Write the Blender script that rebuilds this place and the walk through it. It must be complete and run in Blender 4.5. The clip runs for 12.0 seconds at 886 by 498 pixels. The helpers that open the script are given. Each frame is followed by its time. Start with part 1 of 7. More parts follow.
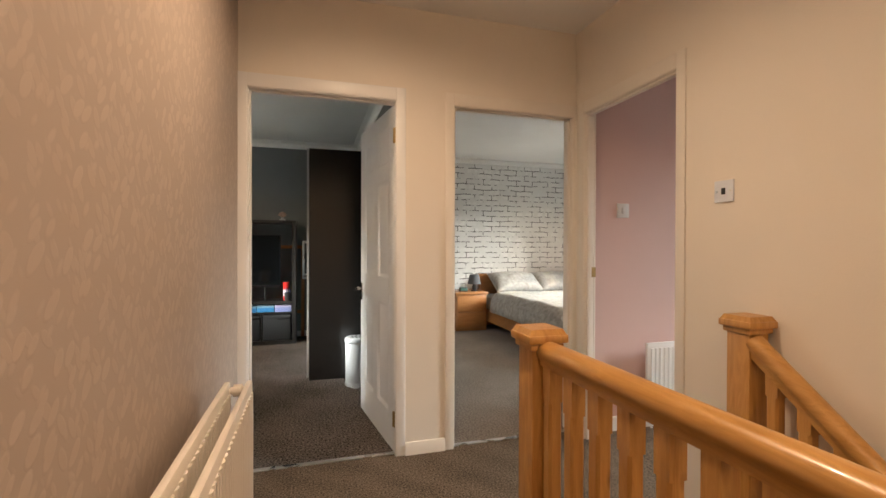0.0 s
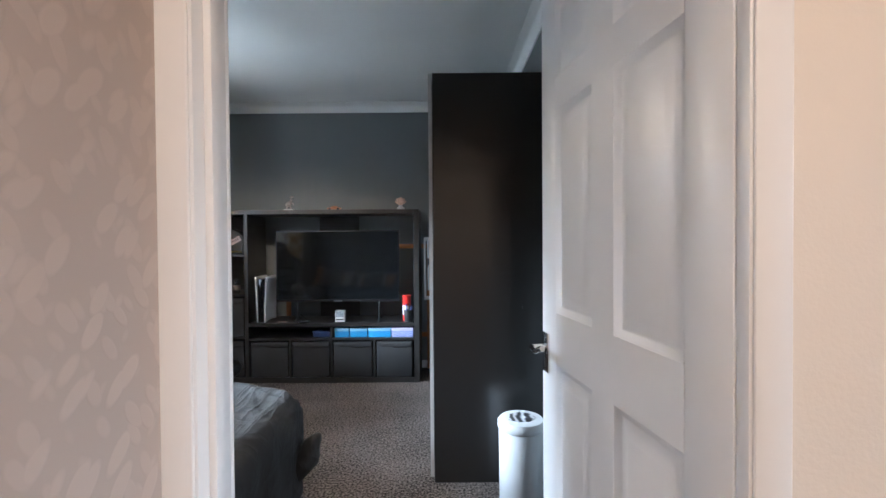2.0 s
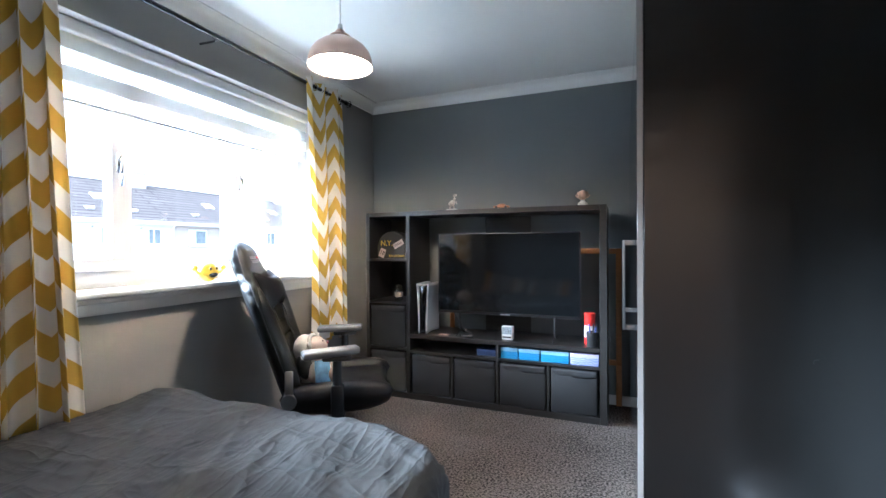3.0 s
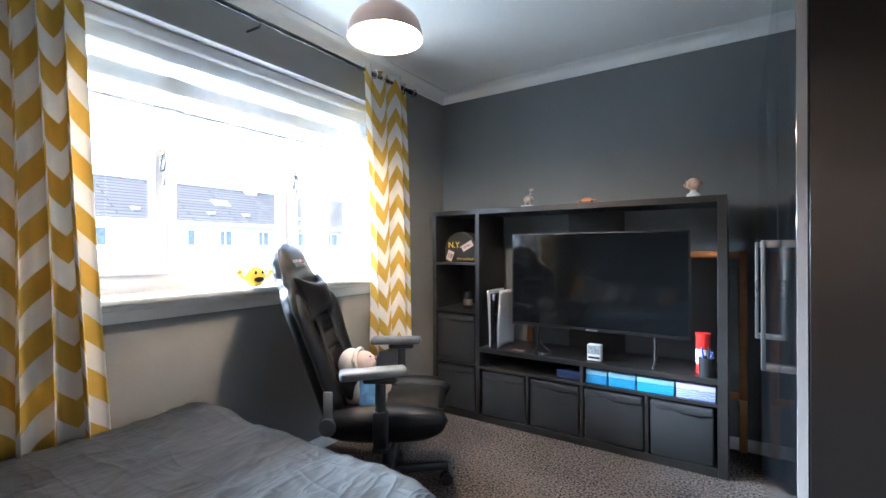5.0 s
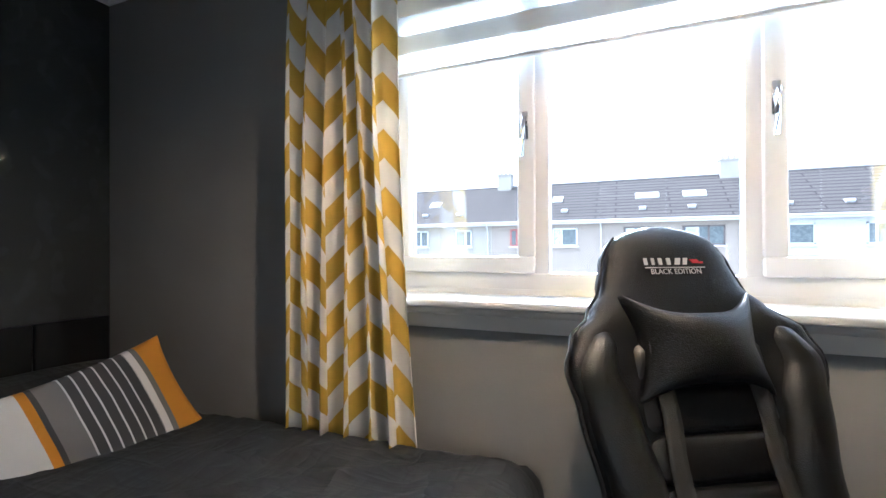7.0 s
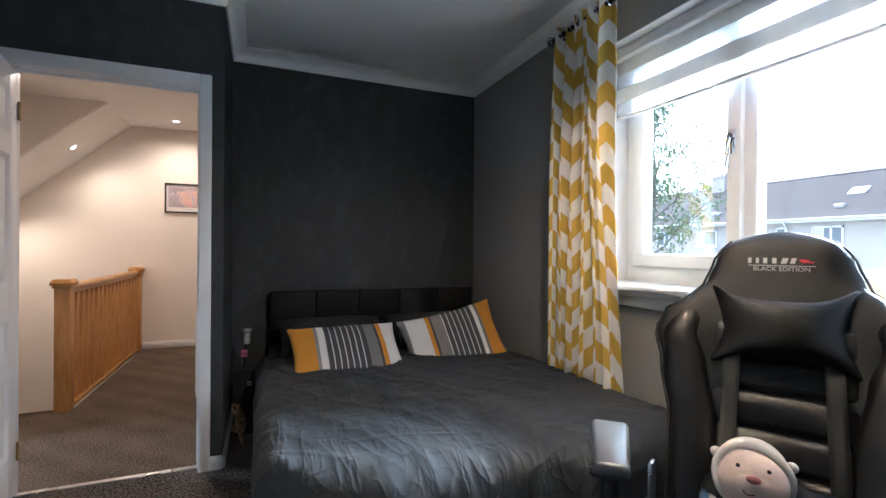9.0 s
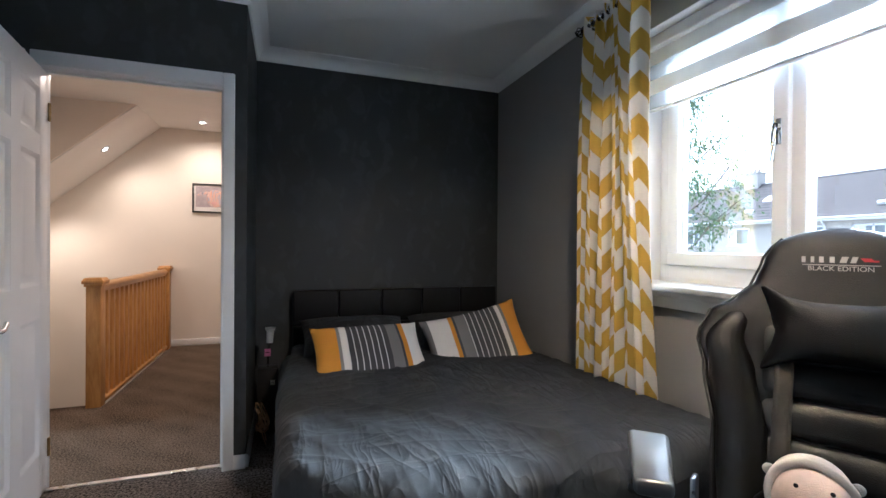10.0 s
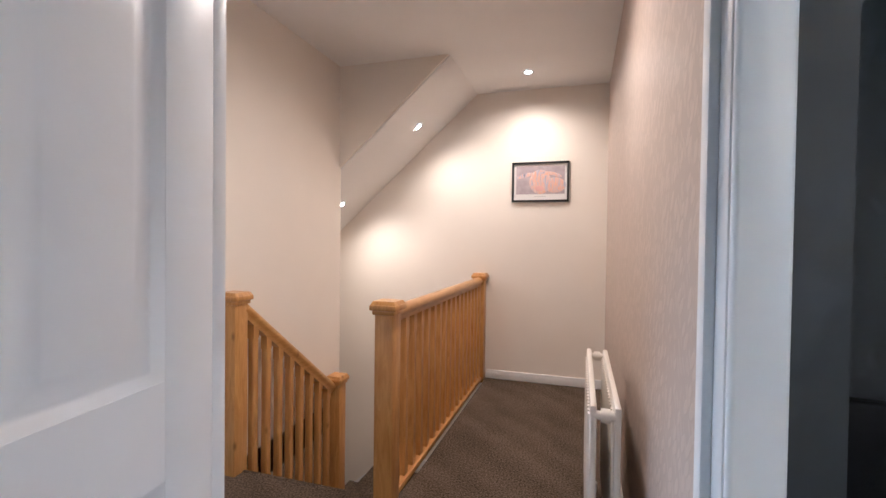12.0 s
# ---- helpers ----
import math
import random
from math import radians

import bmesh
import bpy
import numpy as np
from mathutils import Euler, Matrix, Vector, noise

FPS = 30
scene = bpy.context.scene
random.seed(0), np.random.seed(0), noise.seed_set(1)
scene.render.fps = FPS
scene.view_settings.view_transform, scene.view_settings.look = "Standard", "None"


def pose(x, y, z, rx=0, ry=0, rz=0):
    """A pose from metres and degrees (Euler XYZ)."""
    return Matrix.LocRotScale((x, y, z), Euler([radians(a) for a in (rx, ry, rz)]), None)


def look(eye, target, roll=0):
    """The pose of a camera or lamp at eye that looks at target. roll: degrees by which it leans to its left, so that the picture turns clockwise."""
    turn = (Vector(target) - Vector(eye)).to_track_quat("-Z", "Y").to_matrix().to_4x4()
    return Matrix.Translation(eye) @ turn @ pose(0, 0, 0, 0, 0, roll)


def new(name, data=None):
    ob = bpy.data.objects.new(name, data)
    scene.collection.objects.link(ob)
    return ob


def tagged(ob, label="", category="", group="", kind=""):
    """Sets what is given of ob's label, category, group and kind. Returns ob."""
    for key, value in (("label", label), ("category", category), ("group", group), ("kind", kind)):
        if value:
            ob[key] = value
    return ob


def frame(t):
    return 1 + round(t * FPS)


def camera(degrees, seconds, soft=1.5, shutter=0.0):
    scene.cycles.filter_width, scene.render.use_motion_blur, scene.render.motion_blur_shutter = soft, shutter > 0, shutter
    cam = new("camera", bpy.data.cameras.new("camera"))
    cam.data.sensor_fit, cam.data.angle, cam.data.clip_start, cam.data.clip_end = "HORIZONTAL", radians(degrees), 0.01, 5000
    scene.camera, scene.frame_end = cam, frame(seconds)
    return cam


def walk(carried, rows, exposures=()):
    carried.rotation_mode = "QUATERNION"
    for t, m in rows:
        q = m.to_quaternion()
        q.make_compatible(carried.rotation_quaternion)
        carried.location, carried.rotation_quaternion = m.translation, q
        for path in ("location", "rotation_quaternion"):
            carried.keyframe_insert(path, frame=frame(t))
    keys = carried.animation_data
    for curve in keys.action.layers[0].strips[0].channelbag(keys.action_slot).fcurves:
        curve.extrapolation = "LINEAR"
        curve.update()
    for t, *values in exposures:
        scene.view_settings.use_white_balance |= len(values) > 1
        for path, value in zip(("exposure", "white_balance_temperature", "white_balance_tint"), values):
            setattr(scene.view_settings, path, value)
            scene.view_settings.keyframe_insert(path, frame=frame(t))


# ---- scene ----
cam = camera(89.8, 12.0, soft=1.5)
# seconds, x, y, z, yaw, pitch, roll
PATH = [
    (0, -0.034, 0.102, 1.165, -16.29, -0.36, -0.17),
    (0.5, 0.065, 0.279, 1.157, -20.98, -0.50, -0.11),
    (1, 0.124, 0.718, 1.157, -21.23, -0.60, -0.15),
    (1.5, 0.129, 1.309, 1.171, -15.24, -0.85, 0.11),
    (2, -0.010, 1.929, 1.182, 0.21, -0.84, 0.42),
    (2.5, -0.094, 2.334, 1.183, 12.68, -0.48, 0.34),
    (3, -0.125, 2.560, 1.189, 22.13, -0.30, 0.26),
    (3.5, -0.132, 2.675, 1.194, 27.87, -0.12, 0.23),
    (5.5, -0.249, 3.266, 1.192, 39.69, 0.01, 0.28),
    (6, -0.440, 3.678, 1.192, 53.36, 0.08, 0.44),
    (6.5, -0.728, 4.020, 1.176, 79.82, 0.33, 0.47),
    (7, -0.839, 4.318, 1.162, 112.61, 0.17, 0.22),
    (7.5, -0.767, 4.642, 1.158, 137.04, -0.02, -0.35),
    (9.5, -0.645, 5.246, 1.165, 158.70, -0.21, -0.48),
    (10, -0.663, 5.150, 1.161, 160.70, -0.32, -0.42),
    (10.5, -0.700, 4.847, 1.158, 166.38, -0.65, -0.16),
    (11, -0.618, 4.356, 1.154, 176.33, -0.64, -0.10),
    (11.5, -0.405, 3.736, 1.168, 188.46, -0.75, -0.32),
    (12, -0.201, 3.173, 1.190, 197.27, -0.98, -0.74),
]
walk(cam, [(t, pose(x, y, z, 90 + pitch, roll, yaw)) for t, x, y, z, yaw, pitch, roll in PATH],
     exposures=[(0.0, 3.2, 6600, 10), (0.7, 3.2, 6250, 10), (1.5, 3.4, 5750, 10), (2.3, 3.7, 5000, 10), (3.5, 4.15, 5100, 10), (5.5, 4.0, 5050, 10), (6.0, 3.85, 5150, 10), (6.6, 3.55, 5250, 10), (7.2, 3.4, 5150, 10), (9.5, 3.4, 5100, 10), (10.5, 3.45, 5100, 10), (11.0, 3.8, 4950, 10), (11.5, 3.85, 4800, 10), (12.0, 3.65, 4850, 10)])

# ---- world, sun and lamps ----
world = bpy.data.worlds.new("overcast_sky")
scene.world = world
world.use_nodes = True
wn = world.node_tree
sky = wn.nodes.new("ShaderNodeTexSky")
sky.sky_type = "NISHITA"
sky.sun_disc = False
sky.sun_elevation, sky.sun_rotation = radians(55), radians(200)
sky.air_density, sky.dust_density, sky.ozone_density = 1.0, 3.5, 1.0
wn.nodes["Background"].inputs["Strength"].default_value = 0.11
grey = wn.nodes.new("ShaderNodeHueSaturation")
grey.inputs["Saturation"].default_value = 0.4
wn.links.new(sky.outputs["Color"], grey.inputs["Color"])
wn.links.new(grey.outputs["Color"], wn.nodes["Background"].inputs["Color"])

sun = new("sun", bpy.data.lights.new("sun", "SUN"))
sun.data.energy, sun.data.angle, sun.data.color = 0.5, radians(25), (1.0, 0.97, 0.92)
sun.matrix_basis = look((0, 0, 30), (-12, 11, 0))


def lamp(name, kind, place, power, colour, radius=0.03, spot=None, target=None):
    data = bpy.data.lights.new(name, kind)
    data.energy, data.color = power, colour
    data.shadow_soft_size = radius
    if spot:
        data.spot_size, data.spot_blend = radians(spot), 1.0
    ob = new(name, data)
    ob.matrix_basis = look(place, target) if target else pose(*place)
    return ob


WARM = (1.0, 0.72, 0.48)
LAMP_A = (-1.42, 4.41)
# the last entry is an unseen downlight, added to brighten the landing
SPOTS = [(0.205, -0.25, 2.485), (1.09, -0.25, 2.127), (1.79, -0.25, 1.50), (0.25, 1.42, 2.485)]
for k, (sx, sy, sz) in enumerate(SPOTS):
    tilt = 0.0 if sz > 2.4 else 0.62
    lamp("downlight_beam", "SPOT", (sx - 0.05 * tilt, sy, sz - 0.035), (4.0, 2.6, 2.6, 8.0)[k], WARM, 0.03, 162 if k < 3 else 174, (sx - tilt * 1.6, sy + 0.02, sz - 2.0))

# lamps added outside, standing in for the open sky's light through the windows
for name, place, target, sx, sy, power in (("sky_fill_lamp", (-18.0, 1.2, 7.8), (-2.2, 4.3, 1.4), 12.0, 5.4, 5800), ("sky_fill_lamp", (9.5, 4.4, 4.0), (3.4, 4.4, 0.8), 5.0, 3.5, 125), ("sky_fill_lamp", (9.5, 1.5, 4.0), (3.2, 1.5, 0.8), 4.0, 3.0, 330)):
    data = bpy.data.lights.new(name, "AREA")
    data.shape, data.size, data.size_y, data.energy, data.color = "RECTANGLE", sx, sy, power, (0.95, 1.0, 0.97)
    new(name, data).matrix_basis = look(place, target)

# ---- materials ----
def mat(name, col, rough=0.6, metal=0.0, var=0.12, scale=6.0, bump=0.0, bscale=300.0, fine=0.0, coat=0.0, spec=0.5, piece=0.0, stretch=(1, 1, 1)):
    """A plain surface with colour variation at two scales and fine relief."""
    m = bpy.data.materials.new(name)
    m.use_nodes = True
    nt = m.node_tree
    b = nt.nodes["Principled BSDF"]
    tc = nt.nodes.new("ShaderNodeTexCoord")
    mp = nt.nodes.new("ShaderNodeMapping")
    mp.inputs["Scale"].default_value = stretch
    nt.links.new(tc.outputs["Object"], mp.inputs["Vector"])
    n1 = nt.nodes.new("ShaderNodeTexNoise")
    n1.inputs["Scale"].default_value, n1.inputs["Detail"].default_value = scale, 4
    n2 = nt.nodes.new("ShaderNodeTexNoise")
    n2.inputs["Scale"].default_value, n2.inputs["Detail"].default_value = bscale, 3
    for n in (n1, n2):
        nt.links.new(mp.outputs["Vector"], n.inputs["Vector"])
    add = nt.nodes.new("ShaderNodeMath")
    add.operation = "MULTIPLY_ADD"
    add.inputs[1].default_value = fine
    nt.links.new(n2.outputs["Fac"], add.inputs[0])
    nt.links.new(n1.outputs["Fac"], add.inputs[2])
    ramp = nt.nodes.new("ShaderNodeMapRange")
    ramp.inputs["From Min"].default_value, ramp.inputs["From Max"].default_value = 0.3 + 0.5 * fine - 0.25 * fine, 0.7 + 0.5 * fine + 0.25 * fine
    ramp.inputs["To Min"].default_value, ramp.inputs["To Max"].default_value = 1 - var, 1 + var
    nt.links.new(add.outputs[0], ramp.inputs["Value"])
    mul = nt.nodes.new("ShaderNodeMix")
    mul.data_type, mul.blend_type = "RGBA", "MULTIPLY"
    mul.inputs["Factor"].default_value = 1.0
    mul.inputs["A"].default_value = (*col, 1)
    nt.links.new(ramp.outputs["Result"], mul.inputs["B"])
    nt.links.new(mul.outputs["Result"], b.inputs["Base Color"])
    b.inputs["Metallic"].default_value = metal
    b.inputs["Specular IOR Level"].default_value = spec
    b.inputs["Coat Weight"].default_value = coat
    b.inputs["Coat Roughness"].default_value = 0.08
    rr = nt.nodes.new("ShaderNodeMapRange")
    rr.inputs["To Min"].default_value, rr.inputs["To Max"].default_value = max(0.02, rough - 0.06), min(1, rough + 0.06)
    nt.links.new(n1.outputs["Fac"], rr.inputs["Value"])
    nt.links.new(rr.outputs["Result"], b.inputs["Roughness"])
    if bump:
        bp = nt.nodes.new("ShaderNodeBump")
        bp.inputs["Strength"].default_value, bp.inputs["Distance"].default_value = bump, 0.004
        nt.links.new(n2.outputs["Fac"], bp.inputs["Height"])
        nt.links.new(bp.outputs["Normal"], b.inputs["Normal"])
    m["base"] = 0
    return m


def bsdf(m):
    return m.node_tree.nodes["Principled BSDF"]


def node(m, kind, **values):
    n = m.node_tree.nodes.new(kind)
    for k, v in values.items():
        n.inputs[k].default_value = v
    return n


def link(m, a, b):
    m.node_tree.links.new(a, b)


def math_node(m, op, a, b=None):
    n = m.node_tree.nodes.new("ShaderNodeMath")
    n.operation = op
    for i, v in enumerate((a, b)):
        if v is None:
            continue
        if isinstance(v, (int, float)):
            n.inputs[i].default_value = v
        else:
            link(m, v, n.inputs[i])
    return n.outputs[0]


def wood(name, dark, light, rough=0.4, ring=9.0, axis=(1, 1, 0.12), knots=True, coat=0.15):
    """Long-grained wood with streaks and a few knots."""
    m = mat(name, light, rough, coat=coat)
    tc = node(m, "ShaderNodeTexCoord")
    oi = node(m, "ShaderNodeObjectInfo")
    mp = node(m, "ShaderNodeMapping", Scale=axis)
    off = m.node_tree.nodes.new("ShaderNodeVectorMath")
    off.operation = "MULTIPLY_ADD"
    off.inputs[1].default_value = (7, 7, 7)
    link(m, oi.outputs["Random"], off.inputs[0])
    link(m, tc.outputs["Object"], off.inputs[2])
    link(m, off.outputs[0], mp.inputs["Vector"])
    n = node(m, "ShaderNodeTexNoise", Scale=ring * 4, Detail=6, Roughness=0.65, Distortion=1.2)
    link(m, mp.outputs["Vector"], n.inputs["Vector"])
    ramp = m.node_tree.nodes.new("ShaderNodeValToRGB")
    ramp.color_ramp.elements[0].position, ramp.color_ramp.elements[1].position = 0.3, 0.72
    ramp.color_ramp.elements[0].color, ramp.color_ramp.elements[1].color = (*dark, 1), (*light, 1)
    link(m, n.outputs["Fac"], ramp.inputs["Fac"])
    out = ramp.outputs["Color"]
    if knots:
        v = node(m, "ShaderNodeTexVoronoi", Scale=5.5)
        mp2 = node(m, "ShaderNodeMapping", Scale=(1.6, 1.6, 0.8))
        link(m, off.outputs[0], mp2.inputs["Vector"])
        link(m, mp2.outputs["Vector"], v.inputs["Vector"])
        k = node(m, "ShaderNodeMapRange", **{"From Min": 0.03, "From Max": 0.13, "To Min": 0.75, "To Max": 0.0})
        link(m, v.outputs["Distance"], k.inputs["Value"])
        mx = m.node_tree.nodes.new("ShaderNodeMix")
        mx.data_type = "RGBA"
        link(m, k.outputs["Result"], mx.inputs["Factor"])
        link(m, out, mx.inputs["A"])
        mx.inputs["B"].default_value = (dark[0] * 0.35, dark[1] * 0.3, dark[2] * 0.3, 1)
        out = mx.outputs["Result"]
    link(m, out, bsdf(m).inputs["Base Color"])
    bp = node(m, "ShaderNodeBump", Strength=0.12, Distance=0.002)
    link(m, n.outputs["Fac"], bp.inputs["Height"])
    link(m, bp.outputs["Normal"], bsdf(m).inputs["Normal"])
    return m


def carpet(name, dark, light, sweep=0.0, tuft=86.0):
    """Cut-pile carpet: speckled tufts over faint worn areas."""
    m = mat(name, light, 1.0, spec=0.0)
    tc = node(m, "ShaderNodeTexCoord")
    n = node(m, "ShaderNodeTexNoise", Scale=tuft, Detail=4, Roughness=0.7)
    w = node(m, "ShaderNodeTexNoise", Scale=2.2, Detail=3)
    v = node(m, "ShaderNodeTexVoronoi", Scale=330.0)
    for k in (n, w, v):
        link(m, tc.outputs["Object"], k.inputs["Vector"])
    s = math_node(m, "ADD", math_node(m, "MULTIPLY", w.outputs["Fac"], 0.16), n.outputs["Fac"])
    if sweep:
        # bands where a vacuum cleaner has laid the pile one way and the other
        wv = node(m, "ShaderNodeTexWave", Scale=1.9, Distortion=6.0, Detail=3.0)
        wv.bands_direction = "DIAGONAL"
        link(m, tc.outputs["Object"], wv.inputs["Vector"])
        s = math_node(m, "ADD", s, math_node(m, "MULTIPLY", math_node(m, "SUBTRACT", wv.outputs["Fac"], 0.5), sweep))
    ramp = m.node_tree.nodes.new("ShaderNodeValToRGB")
    ramp.color_ramp.elements[0].position, ramp.color_ramp.elements[1].position = 0.49, 0.67
    ramp.color_ramp.elements[0].color, ramp.color_ramp.elements[1].color = (*dark, 1), (*light, 1)
    link(m, s, ramp.inputs["Fac"])
    link(m, ramp.outputs["Color"], bsdf(m).inputs["Base Color"])
    bp = node(m, "ShaderNodeBump", Strength=0.48, Distance=0.006)
    link(m, math_node(m, "ADD", v.outputs["Distance"], n.outputs["Fac"]), bp.inputs["Height"])
    link(m, bp.outputs["Normal"], bsdf(m).inputs["Normal"])
    return m


def wallpaper(name, col, scale, strength, rough=0.55, tone=0.12):
    """Embossed paper: swirling raised leaves."""
    m = mat(name, col, rough)
    tc = node(m, "ShaderNodeTexCoord")
    d = node(m, "ShaderNodeTexNoise", Scale=scale * 0.5, Detail=2)
    link(m, tc.outputs["Object"], d.inputs["Vector"])
    mx = m.node_tree.nodes.new("ShaderNodeVectorMath")
    mx.operation = "MULTIPLY_ADD"
    mx.inputs[1].default_value = (0.22, 0.22, 0.22)
    link(m, d.outputs["Color"], mx.inputs[0])
    link(m, tc.outputs["Object"], mx.inputs[2])
    v = node(m, "ShaderNodeTexVoronoi", Scale=scale)
    v.feature = "SMOOTH_F1"
    mp = node(m, "ShaderNodeMapping", Scale=(1.0, 1.0, 0.4))
    link(m, mx.outputs[0], mp.inputs["Vector"])
    link(m, mp.outputs["Vector"], v.inputs["Vector"])
    st = node(m, "ShaderNodeMapRange", **{"From Min": 0.26, "From Max": 0.40, "To Min": 1.0, "To Max": 0.0})
    link(m, v.outputs["Distance"], st.inputs["Value"])
    bp = node(m, "ShaderNodeBump", Strength=strength, Distance=0.004)
    link(m, st.outputs["Result"], bp.inputs["Height"])
    link(m, bp.outputs["Normal"], bsdf(m).inputs["Normal"])
    c = m.node_tree.nodes.new("ShaderNodeMix")
    c.data_type = "RGBA"
    link(m, st.outputs["Result"], c.inputs["Factor"])
    c.inputs["A"].default_value = (*[x * (1 - tone) for x in col], 1)
    c.inputs["B"].default_value = (*[x * (1 + tone) for x in col], 1)
    link(m, c.outputs["Result"], bsdf(m).inputs["Base Color"])
    return m


def leaf_paper(name, col, tone, relief):
    """Paper with raised oval leaves set at two slants, on a wall facing along x."""
    m = mat(name, col, 0.5)
    tc = node(m, "ShaderNodeTexCoord")
    wob = node(m, "ShaderNodeTexNoise", Scale=5.0, Detail=1)
    link(m, tc.outputs["Object"], wob.inputs["Vector"])
    off = m.node_tree.nodes.new("ShaderNodeVectorMath")
    off.operation = "MULTIPLY_ADD"
    off.inputs[1].default_value = (0.0, 0.05, 0.05)
    link(m, wob.outputs["Color"], off.inputs[0])
    link(m, tc.outputs["Object"], off.inputs[2])
    masks = []
    for slant, sc in ((38, (0.001, 36.0, 17.0)), (-30, (0.001, 44.0, 20.0))):
        turn = node(m, "ShaderNodeMapping")
        turn.inputs["Rotation"].default_value = (radians(slant), 0, 0)
        link(m, off.outputs[0], turn.inputs["Vector"])
        fit = node(m, "ShaderNodeMapping", Scale=sc)
        link(m, turn.outputs["Vector"], fit.inputs["Vector"])
        v = node(m, "ShaderNodeTexVoronoi", Scale=1.0, Randomness=0.75)
        link(m, fit.outputs["Vector"], v.inputs["Vector"])
        k = node(m, "ShaderNodeMapRange", **{"From Min": 0.36, "From Max": 0.46, "To Min": 1.0, "To Max": 0.0})
        link(m, v.outputs["Distance"], k.inputs["Value"])
        masks.append(k.outputs["Result"])
    patch = node(m, "ShaderNodeTexNoise", Scale=3.0, Detail=2)
    link(m, tc.outputs["Object"], patch.inputs["Vector"])
    h = math_node(m, "MULTIPLY", math_node(m, "MAXIMUM", masks[0], math_node(m, "MULTIPLY", masks[1], 0.6)), math_node(m, "ADD", patch.outputs["Fac"], 0.35))
    bp = node(m, "ShaderNodeBump", Strength=relief, Distance=0.003)
    link(m, h, bp.inputs["Height"])
    link(m, bp.outputs["Normal"], bsdf(m).inputs["Normal"])
    c = m.node_tree.nodes.new("ShaderNodeMix")
    c.data_type = "RGBA"
    link(m, h, c.inputs["Factor"])
    c.inputs["A"].default_value = (*[x * (1 - tone) for x in col], 1)
    c.inputs["B"].default_value = (*[x * (1 + tone) for x in col], 1)
    link(m, c.outputs["Result"], bsdf(m).inputs["Base Color"])
    return m


def chevron(name):
    """Cotton with woven-looking zigzag bands in mustard and white, laid out by the cloth's own width and drop."""
    m = mat(name, (0.8, 0.78, 0.74), 0.85)
    uv = node(m, "ShaderNodeUVMap")
    sep = node(m, "ShaderNodeSeparateXYZ")
    link(m, uv.outputs["UV"], sep.inputs[0])
    tri = math_node(m, "MULTIPLY", math_node(m, "PINGPONG", sep.outputs["X"], 0.112), 1.22)
    s = math_node(m, "ADD", sep.outputs["Y"], tri)
    fr = math_node(m, "FRACT", math_node(m, "DIVIDE", s, 0.195))
    a = node(m, "ShaderNodeMapRange", **{"From Min": 0.49, "From Max": 0.51})
    link(m, fr, a.inputs["Value"])
    tc = node(m, "ShaderNodeTexCoord")
    n = node(m, "ShaderNodeTexNoise", Scale=9.0, Detail=4)
    link(m, tc.outputs["Object"], n.inputs["Vector"])
    c = m.node_tree.nodes.new("ShaderNodeMix")
    c.data_type = "RGBA"
    link(m, a.outputs["Result"], c.inputs["Factor"])
    c.inputs["A"].default_value, c.inputs["B"].default_value = (0.56, 0.36, 0.045, 1), (0.78, 0.75, 0.70, 1)
    link(m, c.outputs["Result"], bsdf(m).inputs["Base Color"])
    wv = node(m, "ShaderNodeTexNoise", Scale=420.0, Detail=2)
    link(m, tc.outputs["Object"], wv.inputs["Vector"])
    bp = node(m, "ShaderNodeBump", Strength=0.25, Distance=0.002)
    link(m, math_node(m, "ADD", wv.outputs["Fac"], math_node(m, "MULTIPLY", n.outputs["Fac"], 4)), bp.inputs["Height"])
    link(m, bp.outputs["Normal"], bsdf(m).inputs["Normal"])
    nt = m.node_tree
    tr = nt.nodes.new("ShaderNodeBsdfTranslucent")
    link(m, c.outputs["Result"], tr.inputs["Color"])
    mixs = nt.nodes.new("ShaderNodeMixShader")
    mixs.inputs["Fac"].default_value = 0.10
    link(m, bsdf(m).outputs[0], mixs.inputs[1])
    link(m, tr.outputs[0], mixs.inputs[2])
    link(m, mixs.outputs[0], nt.nodes["Material Output"].inputs["Surface"])
    return m


